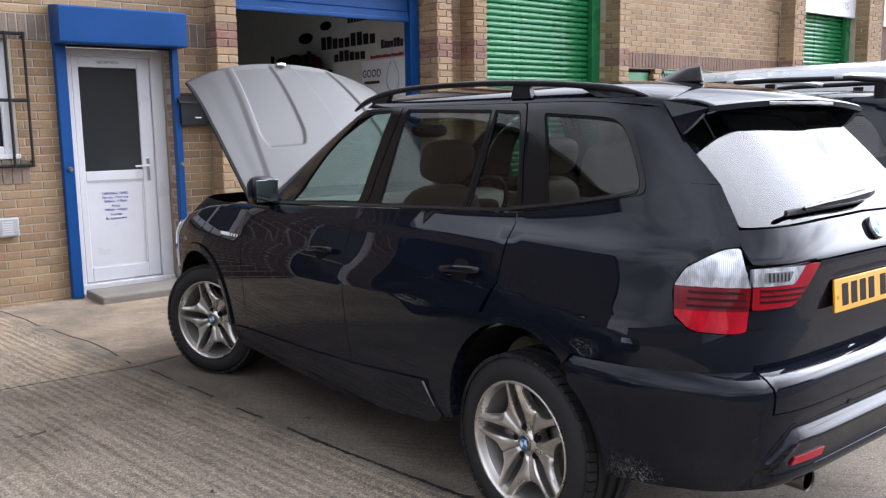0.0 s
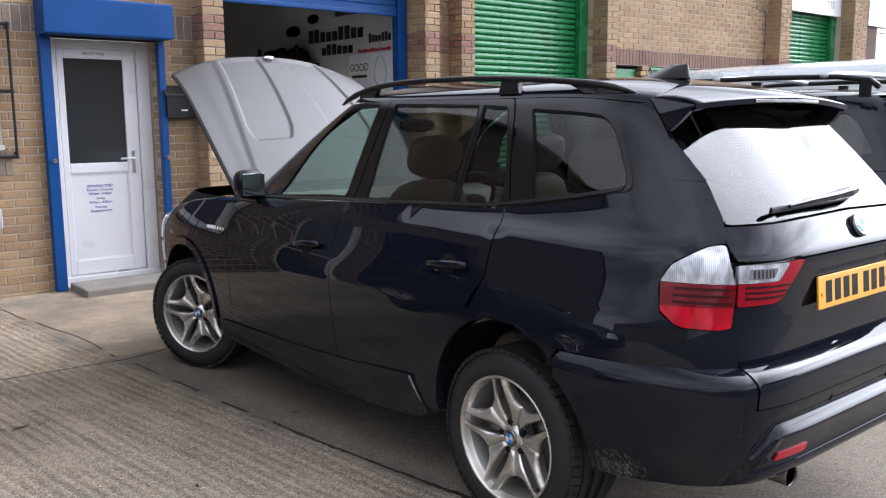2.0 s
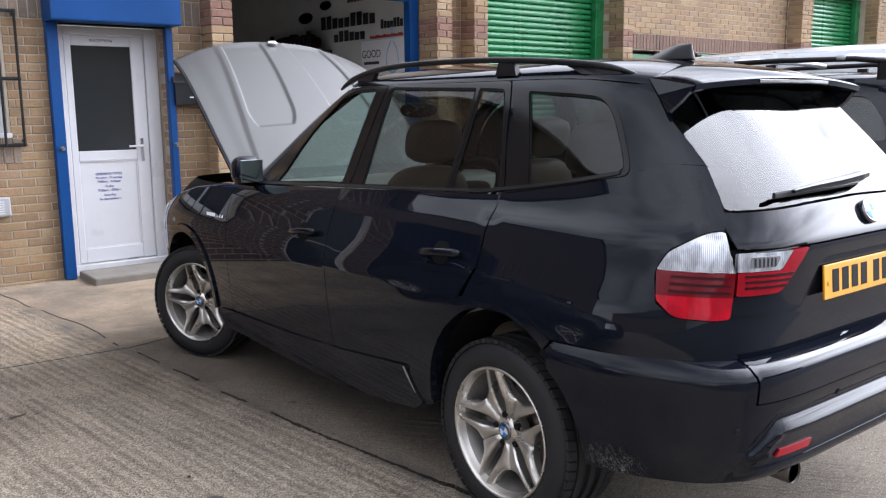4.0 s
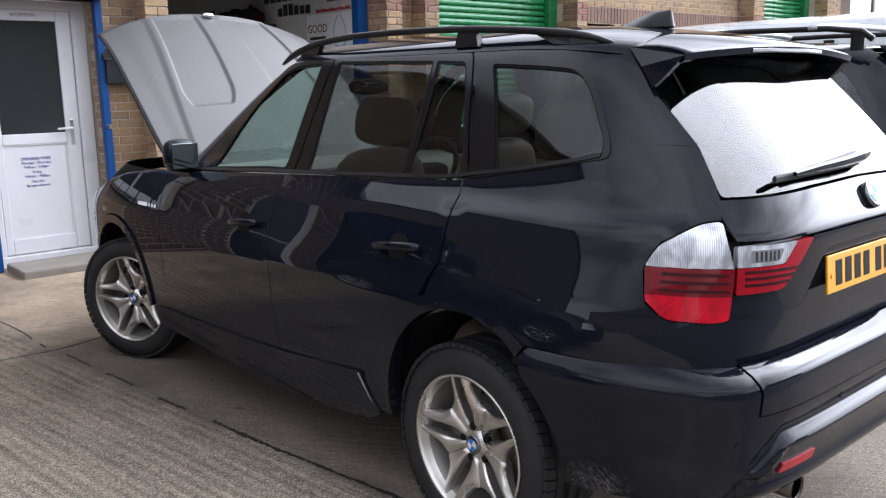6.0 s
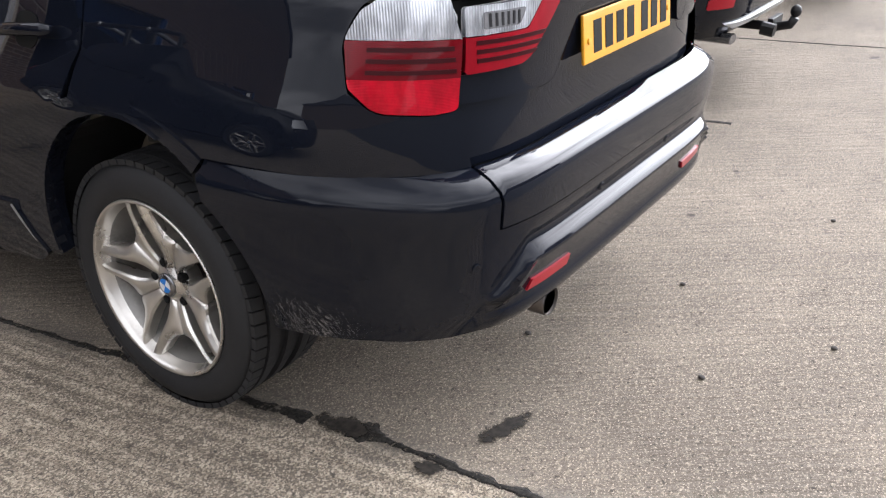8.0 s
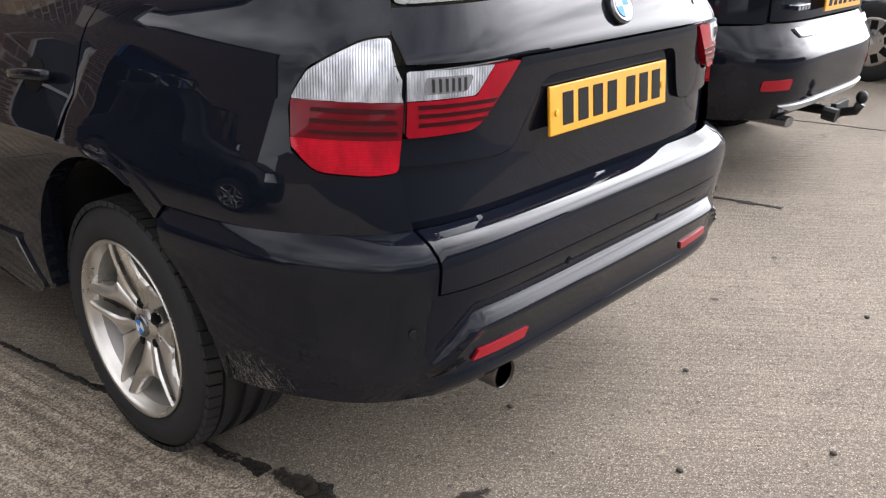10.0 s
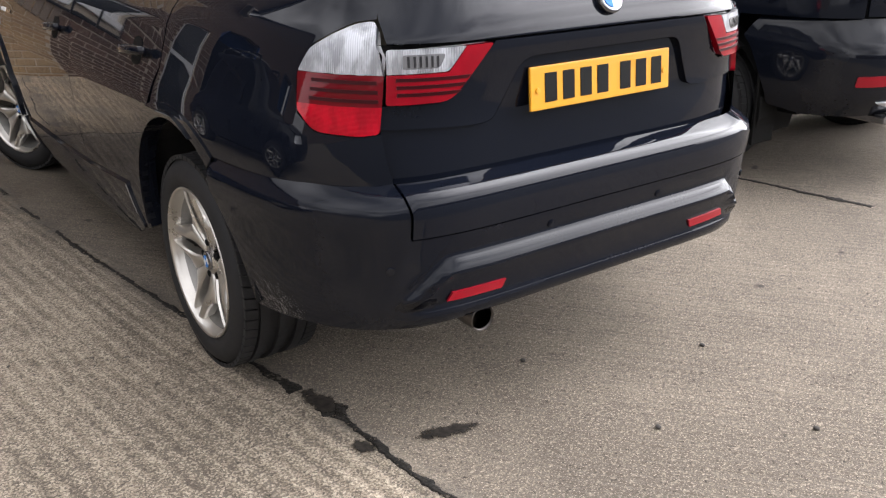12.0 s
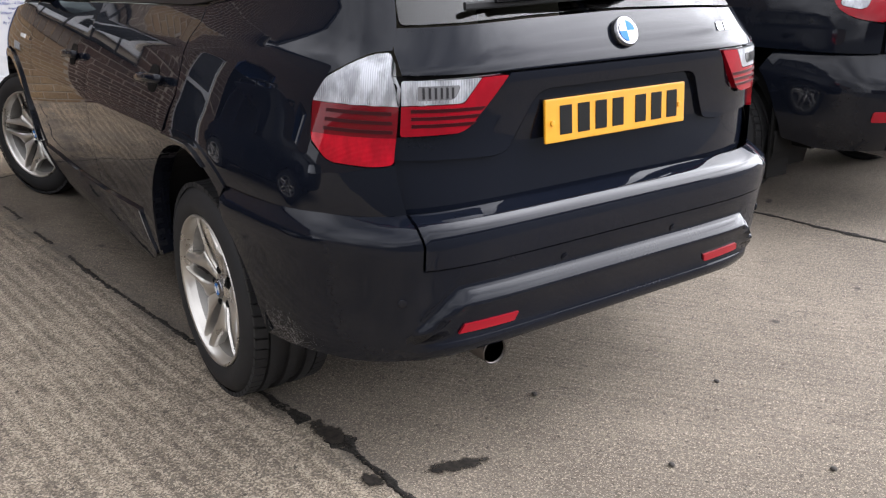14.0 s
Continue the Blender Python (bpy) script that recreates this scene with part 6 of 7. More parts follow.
for s in (-1, 1):
    part("door_card", boxes([(min(s * 0.70, s * 0.73), max(s * 0.70, s * 0.73), 0.5, 2.1, 0.5, 1.10)], 0.012), LEATHER, car)


# ---- wheels ----
def wheel(parent, m, r=0.345, rim=0.240, width=0.268, face=0.062):
    """Alloy wheel with five twin spokes; its outer face looks along -x."""
    e = new("wheel")
    e.parent = parent
    e.matrix_local = m
    w = width / 2
    prof = [(w - 0.015, rim - 0.006), (w, rim + 0.012), (w + 0.008, rim + 0.04), (w - 0.004, r - 0.03), (w - 0.022, r - 0.014), (w - 0.04, r - 0.012), (-w + 0.04, r - 0.012), (-w + 0.022, r - 0.014), (-w + 0.004, r - 0.03), (-w - 0.008, rim + 0.04), (-w, rim + 0.012), (-w + 0.015, rim - 0.006)]
    tyre = part("tyre", lathe(prof, 72, caps=False), RUBBER, e, "black road tyre with block tread", True)
    # tread: five ribs, the outer two cut into blocks
    bm = bmesh.new()
    def block(x0, x1, a0, a1, skew, rr):
        vs = []
        for rad in (r - 0.0165, rr):
            for x, a in ((x0, a0), (x1, a0), (x1, a1), (x0, a1)):
                aa = a + skew * (x - x0)
                vs.append(bm.verts.new((x, rad * math.cos(aa), rad * math.sin(aa))))
        for f in ((4, 5, 6, 7), (0, 1, 5, 4), (1, 2, 6, 5), (2, 3, 7, 6), (3, 0, 4, 7)):
            bm.faces.new([vs[i] for i in f])
    n = 60
    for k in range(n):
        a0, a1 = 2 * math.pi * k / n, 2 * math.pi * (k + 0.84) / n
        block(-w + 0.011, -w + 0.05, a0, a1, 0.6, r - 0.002)
        block(w - 0.05, w - 0.012, a0, a1, -0.6, r - 0.002)
        block(-w + 0.058, -w + 0.088, a0 + 0.02, a1 + 0.04, 1.5, r)
        block(w - 0.088, w - 0.058, a0 + 0.02, a1 + 0.04, -1.5, r)
        block(-0.014, 0.014, 2 * math.pi * k / n, 2 * math.pi * (k + 1.0) / n, 0.0, r)
    tagged(part("tread", bm, RUBBER, tyre), kind="stuff")
    rprof = [(-w + 0.012, rim - 0.002), (-w + 0.004, rim + 0.004), (-w - 0.002, rim + 0.001), (-w + 0.002, rim - 0.006), (-w + 0.016, rim - 0.009), (-w + 0.035, rim - 0.018)]
    rm = part("rim", lathe(rprof, 64, caps=False), SILVER, e, "silver alloy rim", True)
    part("barrel", lathe([(-w + 0.035, rim - 0.018), (-w + 0.075, rim - 0.034), (-w + 0.115, rim - 0.042), (w - 0.03, rim - 0.045), (w - 0.005, rim - 0.004)], 48, caps=False), ALLOY_DULL, rm, "", True)
    fx = -w + 0.032
    # five Y arms: their prongs run in pairs along narrow slots
    for k in range(5):
        ph = radians(90 + 36 + 72 * k)
        t, d = Vector((0, -math.sin(ph), math.cos(ph))), Vector((0, math.cos(ph), math.sin(ph)))
        for s in (-1, 1):
            rings = []
            for rad, gap, wd, dep, x, drop in ((0.045, 0.006, 0.027, 0.05, 0.016, 0.0), (0.065, 0.013, 0.0345, 0.048, 0.011, 0.0), (0.085, 0.0185, 0.0435, 0.046, 0.006, 0.001), (0.105, 0.0215, 0.0550, 0.044, 0.0, 0.003), (0.116, 0.0222, 0.0615, 0.043, -0.003, 0.005), (0.124, 0.0222, 0.0560, 0.042, -0.005, 0.006), (0.136, 0.0220, 0.0420, 0.041, -0.008, 0.007), (0.152, 0.0215, 0.0335, 0.040, -0.011, 0.007), (0.175, 0.0208, 0.0280, 0.038, -0.015, 0.007), (0.20, 0.0195, 0.0250, 0.036, -0.019, 0.007), (rim - 0.018, 0.0175, 0.0250, 0.034, -0.021, 0.007), (rim - 0.004, 0.0145, 0.0340, 0.034, -0.019, 0.006)):
                sec = ((0, dep), (0, 0.007), (0.10, 0.0), (0.45, 0.001 + drop * 0.3), (0.90, 0.003 + drop), (1.0, 0.010 + drop), (1.0, dep + drop))
                rings.append([d * rad + t * (s * (gap + wd * u)) + Vector((fx + x + o, 0, 0)) for u, o in sec])
            sk = part("spoke", loft(rings), SILVER, rm)
            for f in sk.data.polygons:
                f.use_smooth = f.normal.x < -0.88
    part("hub", lathe([(fx + 0.07, 0.066), (fx + 0.032, 0.066), (fx + 0.022, 0.058), (fx + 0.014, 0.040), (fx + 0.008, 0.034)], 40), SILVER, e, "", True)
    part("hub_cap", lathe([(fx + 0.012, 0.033), (fx + 0.004, 0.032), (fx + 0.001, 0.028), (fx + 0.0005, 0.0)], 32), CHROME_DARK, e, "", True)
    for q in range(4):
        bm = bmesh.new()
        c = bm.verts.new((fx - 0.0006, 0, 0))
        ring = [bm.verts.new((fx - 0.0006, 0.020 * math.cos(radians(90 * q + 90 * i / 6)), 0.020 * math.sin(radians(90 * q + 90 * i / 6)))) for i in range(7)]
        for i in range(6):
            bm.faces.new((c, ring[i], ring[i + 1]))
        part("cap_quarter", bm, WHITE if q % 2 else EMBLEM_BLUE, e)
    for k in range(5):
        a = radians(90 + 36 + 72 * k)
        part("wheel_bolt", lathe([(fx + 0.03, 0.012), (fx + 0.012, 0.0115), (fx + 0.010, 0.008), (fx + 0.016, 0.0)], 10, "x", (0, 0.058 * math.cos(a), 0.058 * math.sin(a))), BLACK, e)
    part("brake_disc", lathe([(0.0, 0.155), (0.018, 0.155), (0.018, 0.06), (0.03, 0.05)], 40), STEEL, e, "", True)
    part("brake_caliper", blob((0.012, 0.13, 0.06), (0.07, 0.07, 0.16)), BLACK, e, "", True)
    return e


w0 = wheel(car, Matrix.Translation((-0.738, 0.003, 0.345)) @ pose(0, 0, 0, 24, 0, 0))
for x, y, turn, spin in ((-0.76, 2.795, 25, 24), (0.738, 0.003, 180, 40), (0.76, 2.795, 205, 5)):
    copy_thing(w0, Matrix.Translation((x, y, 0.345)) @ pose(0, 0, 0, 0, 0, turn) @ pose(0, 0, 0, spin, 0, 0))


# ---- the second car: black off-road estate parked alongside ----
suv = empty("offroad_car", "black off-road estate car with a tow bar, parked on concrete", "car", at=(3.04, 0.53, 0))
W2 = [(0.2, 0.82), (0.35, 0.89), (0.6, 0.93), (0.85, 0.935), (1.0, 0.925), (1.1, 0.90), (1.18, 0.865), (1.3, 0.81), (1.5, 0.73), (1.62, 0.665), (1.68, 0.60)]
R2 = [(0.2, -0.76), (0.6, -0.84), (0.86, -0.86), (1.0, -0.86), (1.1, -0.845), (1.2, -0.79), (1.4, -0.66), (1.6, -0.50), (1.68, -0.42)]
S2 = Shell(W2, R2, [(0.2, 3.5), (0.6, 3.65), (0.9, 3.55), (1.0, 3.4), (1.15, 3.2)], p=5.0)
T2 = Shell(W2, R2, [(1.0, 2.6), (1.3, 2.1), (1.6, 1.5), (1.68, 1.3)], p=5.0)
U2 = Shell([(0.2, 0.84), (0.38, 0.89), (0.55, 0.935), (0.75, 0.945), (0.82, 0.935), (0.86, 0.90)], [(0.2, -0.78), (0.38, -0.87), (0.50, -0.93), (0.70, -0.945), (0.725, -0.938), (0.80, -0.892), (0.86, -0.862)], [(0.2, 3.5), (1, 3.5)], p=5.0)


def s2(y, z, r=0.0):
    return S(y, z, r, S2)


def t2(y, z, r=0.0):
    return S(y, z, r, T2)


def b2(x, z, r=0.0, surf=None):
    return B(x, z, r, surf or S2)


for side in (False, True):
    arch = lambda y, a0, a1, r=0.40: arc(y, 0.37, r, a0, a1, 14, S2)
    panel("side_panel", S2, [s2(-0.25, 0.86), s2(-0.6, 0.86), b2(-0.66, 0.862), b2(-0.655, 1.0), s2(-0.64, 1.03, 0.05), s2(-0.58, 1.14, 0.05), b2(-0.62, 1.2), s2(0.3, 1.2), s2(0.3, 0.8)] + arch(0, 85, 128)[1:], PAINT_DULL, suv, mirror=side, step=0.06)
    panel("rear_door", S2, [s2(0.31, 1.2), s2(1.15, 1.17), s2(1.15, 0.4), s2(0.45, 0.4)] + arch(0, 5, 82), PAINT_DULL, suv, mirror=side, step=0.07)
    panel("front_door", S2, [s2(1.16, 1.17), s2(2.1, 1.12), s2(2.1, 0.4), s2(1.16, 0.4)], PAINT_DULL, suv, mirror=side, step=0.08)
    panel("front_wing", S2, [s2(2.11, 1.12), s2(3.0, 1.02), s2(3.3, 0.9), s2(3.3, 0.5)] + arch(2.7, 10, 180) + [s2(2.11, 0.4)], PAINT_DULL, suv, mirror=side, step=0.08)
    q2 = [t2(0.26, 1.56, 0.03), t2(-0.22, 1.54, 0.09), t2(-0.40, 1.30, 0.07), t2(0.2, 1.24, 0.03)]
    r2 = [t2(1.08, 1.60, 0.03), t2(0.36, 1.585, 0.03), t2(0.36, 1.23, 0.03), t2(1.08, 1.20, 0.03)]
    f2 = [t2(1.18, 1.60, 0.03), t2(1.5, 1.56, 0.1), t2(2.0, 1.16, 0.05), t2(1.18, 1.19, 0.03)]
    panel("cabin_side", T2, [t2(2.25, 1.115), t2(1.7, 1.50, 0.1), t2(1.45, 1.66), t2(-0.3, 1.655), b2(-0.52, 1.6), b2(-0.62, 1.2), t2(0.3, 1.204), t2(1.15, 1.174)], PAINT_DULL, suv, holes=[q2, r2, f2], mirror=side, step=0.06)
    for g in (q2, r2, f2):
        panel("side_window", T2, g, PANE_DARK, suv, mirror=side, fold=0.0, gap=-0.003, lift=-0.006, step=0.08)
    lo2 = [b2(-0.655, 1.005, 0.02), b2(-0.625, 1.19, 0.03), s2(-0.60, 1.145, 0.06), s2(-0.56, 1.115, 0.02), s2(-0.60, 1.06, 0.05), s2(-0.68, 1.02, 0.05)]
    lp = panel("tail_lamp", S2, lo2, LAMP_BACK, suv, mirror=side, lift=-0.02, fold=0.0, label="red and clear tail lamp")
    panel("red_lens", S2, lo2, LENS_RED, lp, holes=[[s2(-0.60, 1.08, 0.02), s2(-0.60, 1.125, 0.02), s2(-0.70, 1.145, 0.03), s2(-0.70, 1.06, 0.03)]], mirror=side, lift=0.006, fold=0.02, gap=0.001, step=0.03)
    panel("clear_lens", S2, [s2(-0.60, 1.08, 0.02), s2(-0.60, 1.125, 0.02), s2(-0.70, 1.145, 0.03), s2(-0.70, 1.06, 0.03)], LENS_CLEAR, lp, mirror=side, lift=0.006, fold=0.02, gap=0.001, step=0.03)
    panel("gate_lamp", S2, [b2(-0.645, 1.01), b2(-0.618, 1.19, 0.01), b2(-0.50, 1.16, 0.04), b2(-0.50, 1.01, 0.03)], LENS_FOG, suv, mirror=side, lift=0.008, fold=0.02, step=0.04, label="red tailgate lamp")
    panel("wheel_arch_lip", S2, arch(0, 5, 130, 0.43) + arch(0, 130, 5, 0.395), TRIM_SATIN, suv, mirror=side, lift=0.010, fold=0.04, gap=0.0, step=0.04)
    panel("bumper_reflector", U2, [b2(-0.71, 0.545, 0.012, U2), b2(-0.71, 0.60, 0.012, U2), b2(-0.56, 0.605, 0.012, U2), b2(-0.565, 0.548, 0.012, U2)], LENS_FOG, suv, mirror=side, lift=0.006, fold=0.01, step=0.03, label="red bumper reflector")
hf = [b2(-0.5, 0.862, 0, U2), b2(-0.75, 0.862, 0, U2), S(-0.35, 0.86, 0, U2), S(-0.29, 0.76, 0, U2), S(-0.42, 0.42, 0.03, U2), S(-0.6, 0.385, 0, U2), b2(-0.6, 0.39, 0, U2), b2(-0.3, 0.42, 0, U2)]
sb = panel("rear_bumper", U2, hf[::-1] + [(-p[0], *p[1:]) for p in hf], PAINT_DULL, suv, step=0.05, fold=0.05)
panel("bumper_step", U2, [b2(x, 0.845 - 0.02 * abs(x), 0, U2) for x in np.linspace(-0.52, 0.52, 9)] + [b2(x, 0.79, 0, U2) for x in np.linspace(0.48, -0.48, 9)], ALU, sb, lift=0.012, fold=0.02, step=0.04, label="ribbed grey load step")
panel("bumper_skirt", U2, [b2(x, 0.47, 0, U2) for x in np.linspace(-0.6, 0.6, 9)] + [b2(x, 0.435, 0, U2) for x in np.linspace(0.5, -0.5, 9)], ALU, sb, lift=0.012, fold=0.03, step=0.05, label="silver skid trim")
tg2 = [b2(-0.648, 0.868), b2(-0.648, 1.0), b2(-0.50, 1.005), b2(-0.495, 1.16), b2(-0.60, 1.2)]
gt = panel("tailgate", S2, tg2 + [(-p[0], *p[1:]) for p in tg2[::-1]], PAINT_DULL, suv, step=0.06)
panel("rear_screen", T2, [b2(-0.60, 1.205, 0.03), b2(-0.53, 1.58, 0.04), b2(0.53, 1.58, 0.04), b2(0.60, 1.205, 0.03)], PANE_BACK, suv, fold=0.006, lift=-0.002, step=0.06)
pl2 = part("number_plate", box(-0.26, 0.26, -0.905, -0.895, 0.90, 1.01, 0.003), PLATE_YELLOW, gt, "yellow reflective number plate")
for x in (-0.2, -0.13, -0.06, 0.01, 0.09, 0.16, 0.22):
    part("plate_bar", box(x - 0.02, x + 0.02, -0.907, -0.903, 0.925, 0.985), BLACK, pl2)
for x in (-0.55, -0.51, -0.47, -0.43):
    part("badge_bar", box(x - 0.013, x + 0.013, -0.885, -0.835, 0.925, 0.95, 0.002), CHROME, gt)
rr = []
for s in np.linspace(1.0, 0.0, 10):
    rr.append([Vector((p.x * s, 0.5 + (p.y - 0.5) * s, 1.655 + 0.06 * (1 - s**2.2))) for p in (T2.at(v, 1.655) for v in np.linspace(-4, 4, 97)[:-1])])
part("roof", loft(rr, caps=False), PAINT_DULL, suv, "", True)
part("roof_spoiler", loft([[Vector((x, -0.40 + 0.1 * x * x, 1.68 - 0.05 * x * x)), Vector((x, -0.66 + 0.25 * x * x, 1.655 - 0.08 * x * x)), Vector((x, -0.64 + 0.25 * x * x, 1.63 - 0.08 * x * x)), Vector((x, -0.45 + 0.1 * x * x, 1.60 - 0.06 * x * x))] for x in np.linspace(-0.55, 0.55, 13)]), PAINT_DULL, suv, "", True)
for s in (-1, 1):
    rl = part("roof_rail", bar([(s * 0.62, y, 1.70 + z) for y, z in ((1.35, 0.0), (1.25, 0.055), (1.0, 0.075), (0.4, 0.08), (-0.1, 0.07), (-0.3, 0.045), (-0.36, 0.0))], 0.04, 0.035), TRIM_SATIN, suv, "black roof rail", True)
    for y in (1.28, 0.45, -0.28):
        part("rail_foot", bar([(s * 0.62, y, 1.64), (s * 0.62, y, 1.755)], 0.04, 0.08, (0, 1, 0)), TRIM_SATIN, rl)
for y in (0.75, -0.02):
    part("roof_bar", bar([(x, y, 1.80 - 0.02 * (abs(x) / 0.62) ** 4) for x in np.linspace(-0.64, 0.64, 9)], 0.06, 0.035), ALU, suv, "silver cross bar", True)
V, F = [], []
for j in range(17):
    y = 2.06 + 1.29 * j / 16
    w = abs(S2.at(S2.side(y, 1.0), 1.0).x) - 0.01
    ze = float(np.interp(y, [2.06, 3.0, 3.35], [1.12, 1.02, 0.90]))
    V += [(w * u, y, ze + 0.065 * (1 - u * u) ** 0.8 * (1 - 0.3 * (j / 16) ** 4)) for u in np.linspace(-1, 1, 21)]
for j in range(16):
    F += [(j * 21 + i, j * 21 + i + 1, j * 21 + 22 + i, j * 21 + 21 + i) for i in range(20)]
link_mesh("bonnet", V, F, PAINT_DULL, suv, "", True)
for side in (False, True):
    panel("windscreen", T2, [(A(3.13), 1.13, 0.04), (A(3.10), 1.62, 0.04), (A(3.999), 1.63, 0), (A(3.999), 1.14, 0)], PANE_DARK, suv, mirror=side, fold=0.0, step=0.08)
    panel("windscreen_pillar", T2, [t2(2.24, 1.12), t2(1.7, 1.505, 0.1), t2(1.44, 1.66), (A(3.10), 1.66, 0), (A(3.13), 1.12, 0)], PAINT_DULL, suv, mirror=side, step=0.06)
    panel("front_bumper", S2, [s2(3.3, 0.36), s2(3.3, 0.72), (A(3.3), 0.74, 0), (A(3.999), 0.74, 0), (A(3.999), 0.36, 0)], PAINT_DULL, suv, mirror=side, step=0.08)
    panel("headlamp", S2, [s2(3.31, 0.75, 0.03), s2(3.31, 0.89, 0.03), (A(3.35), 0.90, 0.03), (A(3.4), 0.75, 0.03)], CLEAR_LAMP, suv, mirror=side, step=0.05)
    panel("grille", S2, [(A(3.42), 0.75, 0.01), (A(3.40), 0.91, 0.01), (A(3.999), 0.93, 0), (A(3.999), 0.75, 0)], TRIM_SATIN, suv, mirror=side, step=0.06)
part("exhaust_tip", bar([(-0.50, -0.6, 0.38), (-0.50, -0.90, 0.375)], 0.11, 0.05), CHROME_DARK, suv)
tow = part("tow_bar", bar([(0, -0.6, 0.36), (0, -0.98, 0.36), (0, -1.06, 0.38), (0, -1.08, 0.42)], 0.05, 0.05, (1, 0, 0)), IRON, suv, "black tow bar with ball", True)
part("tow_ball", blob((0, -1.08, 0.455), (0.06, 0.06, 0.07), 2), IRON, tow, "", True)
part("tow_plate", box(-0.10, 0.10, -0.99, -0.96, 0.33, 0.42, 0.004), IRON, tow)
part("tow_socket", bar([(-0.16, -0.95, 0.38), (-0.16, -1.02, 0.37)], 0.07, 0.07), IRON, tow)
part("underbody", box(-0.75, 0.75, -0.1, 3.3, 0.30, 0.36), BLACK, suv)
part("inner_body", box(-0.70, 0.70, -0.52, 3.0, 0.36, 1.05), BLACK, suv)
part("mud_flap", box(-0.88, -0.70, -0.40, -0.385, 0.20, 0.60, 0.004), BLACK, suv)
part("mud_flap", box(0.70, 0.88, -0.40, -0.385, 0.20, 0.60, 0.004), BLACK, suv)
for s in (-1, 1):
    for y in (0.0, 2.7):
        bm = bmesh.new()
        r0, r1 = [[bm.verts.new((s * x, y + 0.41 * math.cos(a), 0.37 + 0.41 * math.sin(a))) for a in np.linspace(-0.3, math.pi + 0.3, 18)] for x in (0.86, 0.55)]
        for i in range(17):
            bm.faces.new((r0[i], r0[i + 1], r1[i + 1], r1[i]))
        part("wheel_arch_liner", bm, LINER, suv)
for x, y, turn in ((-0.81, 0, 0), (0.81, 0, 180), (-0.81, 2.7, 0), (0.81, 2.7, 180)):
    c = copy_thing(w0, Matrix.Translation((x, y, 0.36)) @ pose(0, 0, 0, 0, 0, turn) @ pose(0, 0, 0, 15, 0, 0))
    c.parent = suv
    c.scale = (1, 1.043, 1.043)


# a like car stands further along the yard; the black paint mirrors it
third = copy_thing(suv, pose(-4.1, 3.5, 0, 0, 0, 180))
tagged(third, "dark off-road estate car parked tail to the wall", "car")

# ---- silver van beyond it ----
van = empty("panel_van", "pale silver panel van parked beyond the black car", "van", at=(7.1, 4.05, 0))
van.rotation_euler, van.scale = (0, 0, math.pi), (1, 1, 1.04)
V3 = Shell([(0.25, 0.88), (0.5, 0.94), (1.0, 0.95), (1.4, 0.93), (1.75, 0.88), (1.92, 0.83), (2.0, 0.76), (2.04, 0.66)], [(0.25, -0.85), (0.6, -0.92), (1.2, -0.92), (1.8, -0.86), (2.0, -0.80), (2.04, -0.75)], [(0.25, 4.7), (0.6, 4.85), (1.0, 4.75), (1.2, 4.5), (1.9, 3.85), (2.0, 3.7), (2.04, 3.6)], yc=1.6, p=9.0, pf=5.0)
for side in (False, True):
    va = lambda y, a0, a1: arc(y, 0.33, 0.38, a0, a1, 12, V3)
    wn3 = [S(3.65, 1.25, 0.05, V3), S(3.15, 1.7, 0.12, V3), S(2.75, 1.72, 0.05, V3), S(2.75, 1.2, 0.05, V3)]
    panel("body_side", V3, va(0, 182, -2) + va(3.7, 182, -2) + [S(4.4, 0.32, 0, V3), S(4.35, 1.15, 0, V3), S(3.55, 1.98, 0.1, V3), (A(0.02), 1.98, 0), (A(0.02), 0.3, 0)], VAN_PAINT, van, holes=[wn3], mirror=side, step=0.12)
    panel("cab_window", V3, wn3, PANE_DARK, van, mirror=side, fold=0.0, gap=-0.003, lift=-0.005, step=0.1)
    panel("rub_strip", V3, [S(0.45, 0.55, 0, V3), S(3.2, 0.55, 0, V3), S(3.2, 0.63, 0, V3), S(0.45, 0.63, 0, V3)], TRIM_SATIN, van, mirror=side, lift=0.012, fold=0.02, step=0.1)
    panel("tail_lamp", V3, [B(-0.80, 0.9, 0.02, V3), B(-0.80, 1.5, 0.02, V3), B(-0.72, 1.5, 0.02, V3), B(-0.72, 0.9, 0.02, V3)], LENS_FOG, van, mirror=side, lift=0.006, step=0.06)
rr = []
for s in np.linspace(1.0, 0.0, 10):
    rr.append([Vector((p.x * s, 1.1 + (p.y - 1.1) * s, 1.98 + 0.085 * (1 - s**2.6))) for p in (V3.at(v, 1.98) for v in np.linspace(-4, 4, 97)[:-1])])
part("roof", loft(rr, caps=False), VAN_PAINT, van, "", True)
part("underbody", box(-0.8, 0.8, -0.7, 4.4, 0.25, 0.5), BLACK, van)


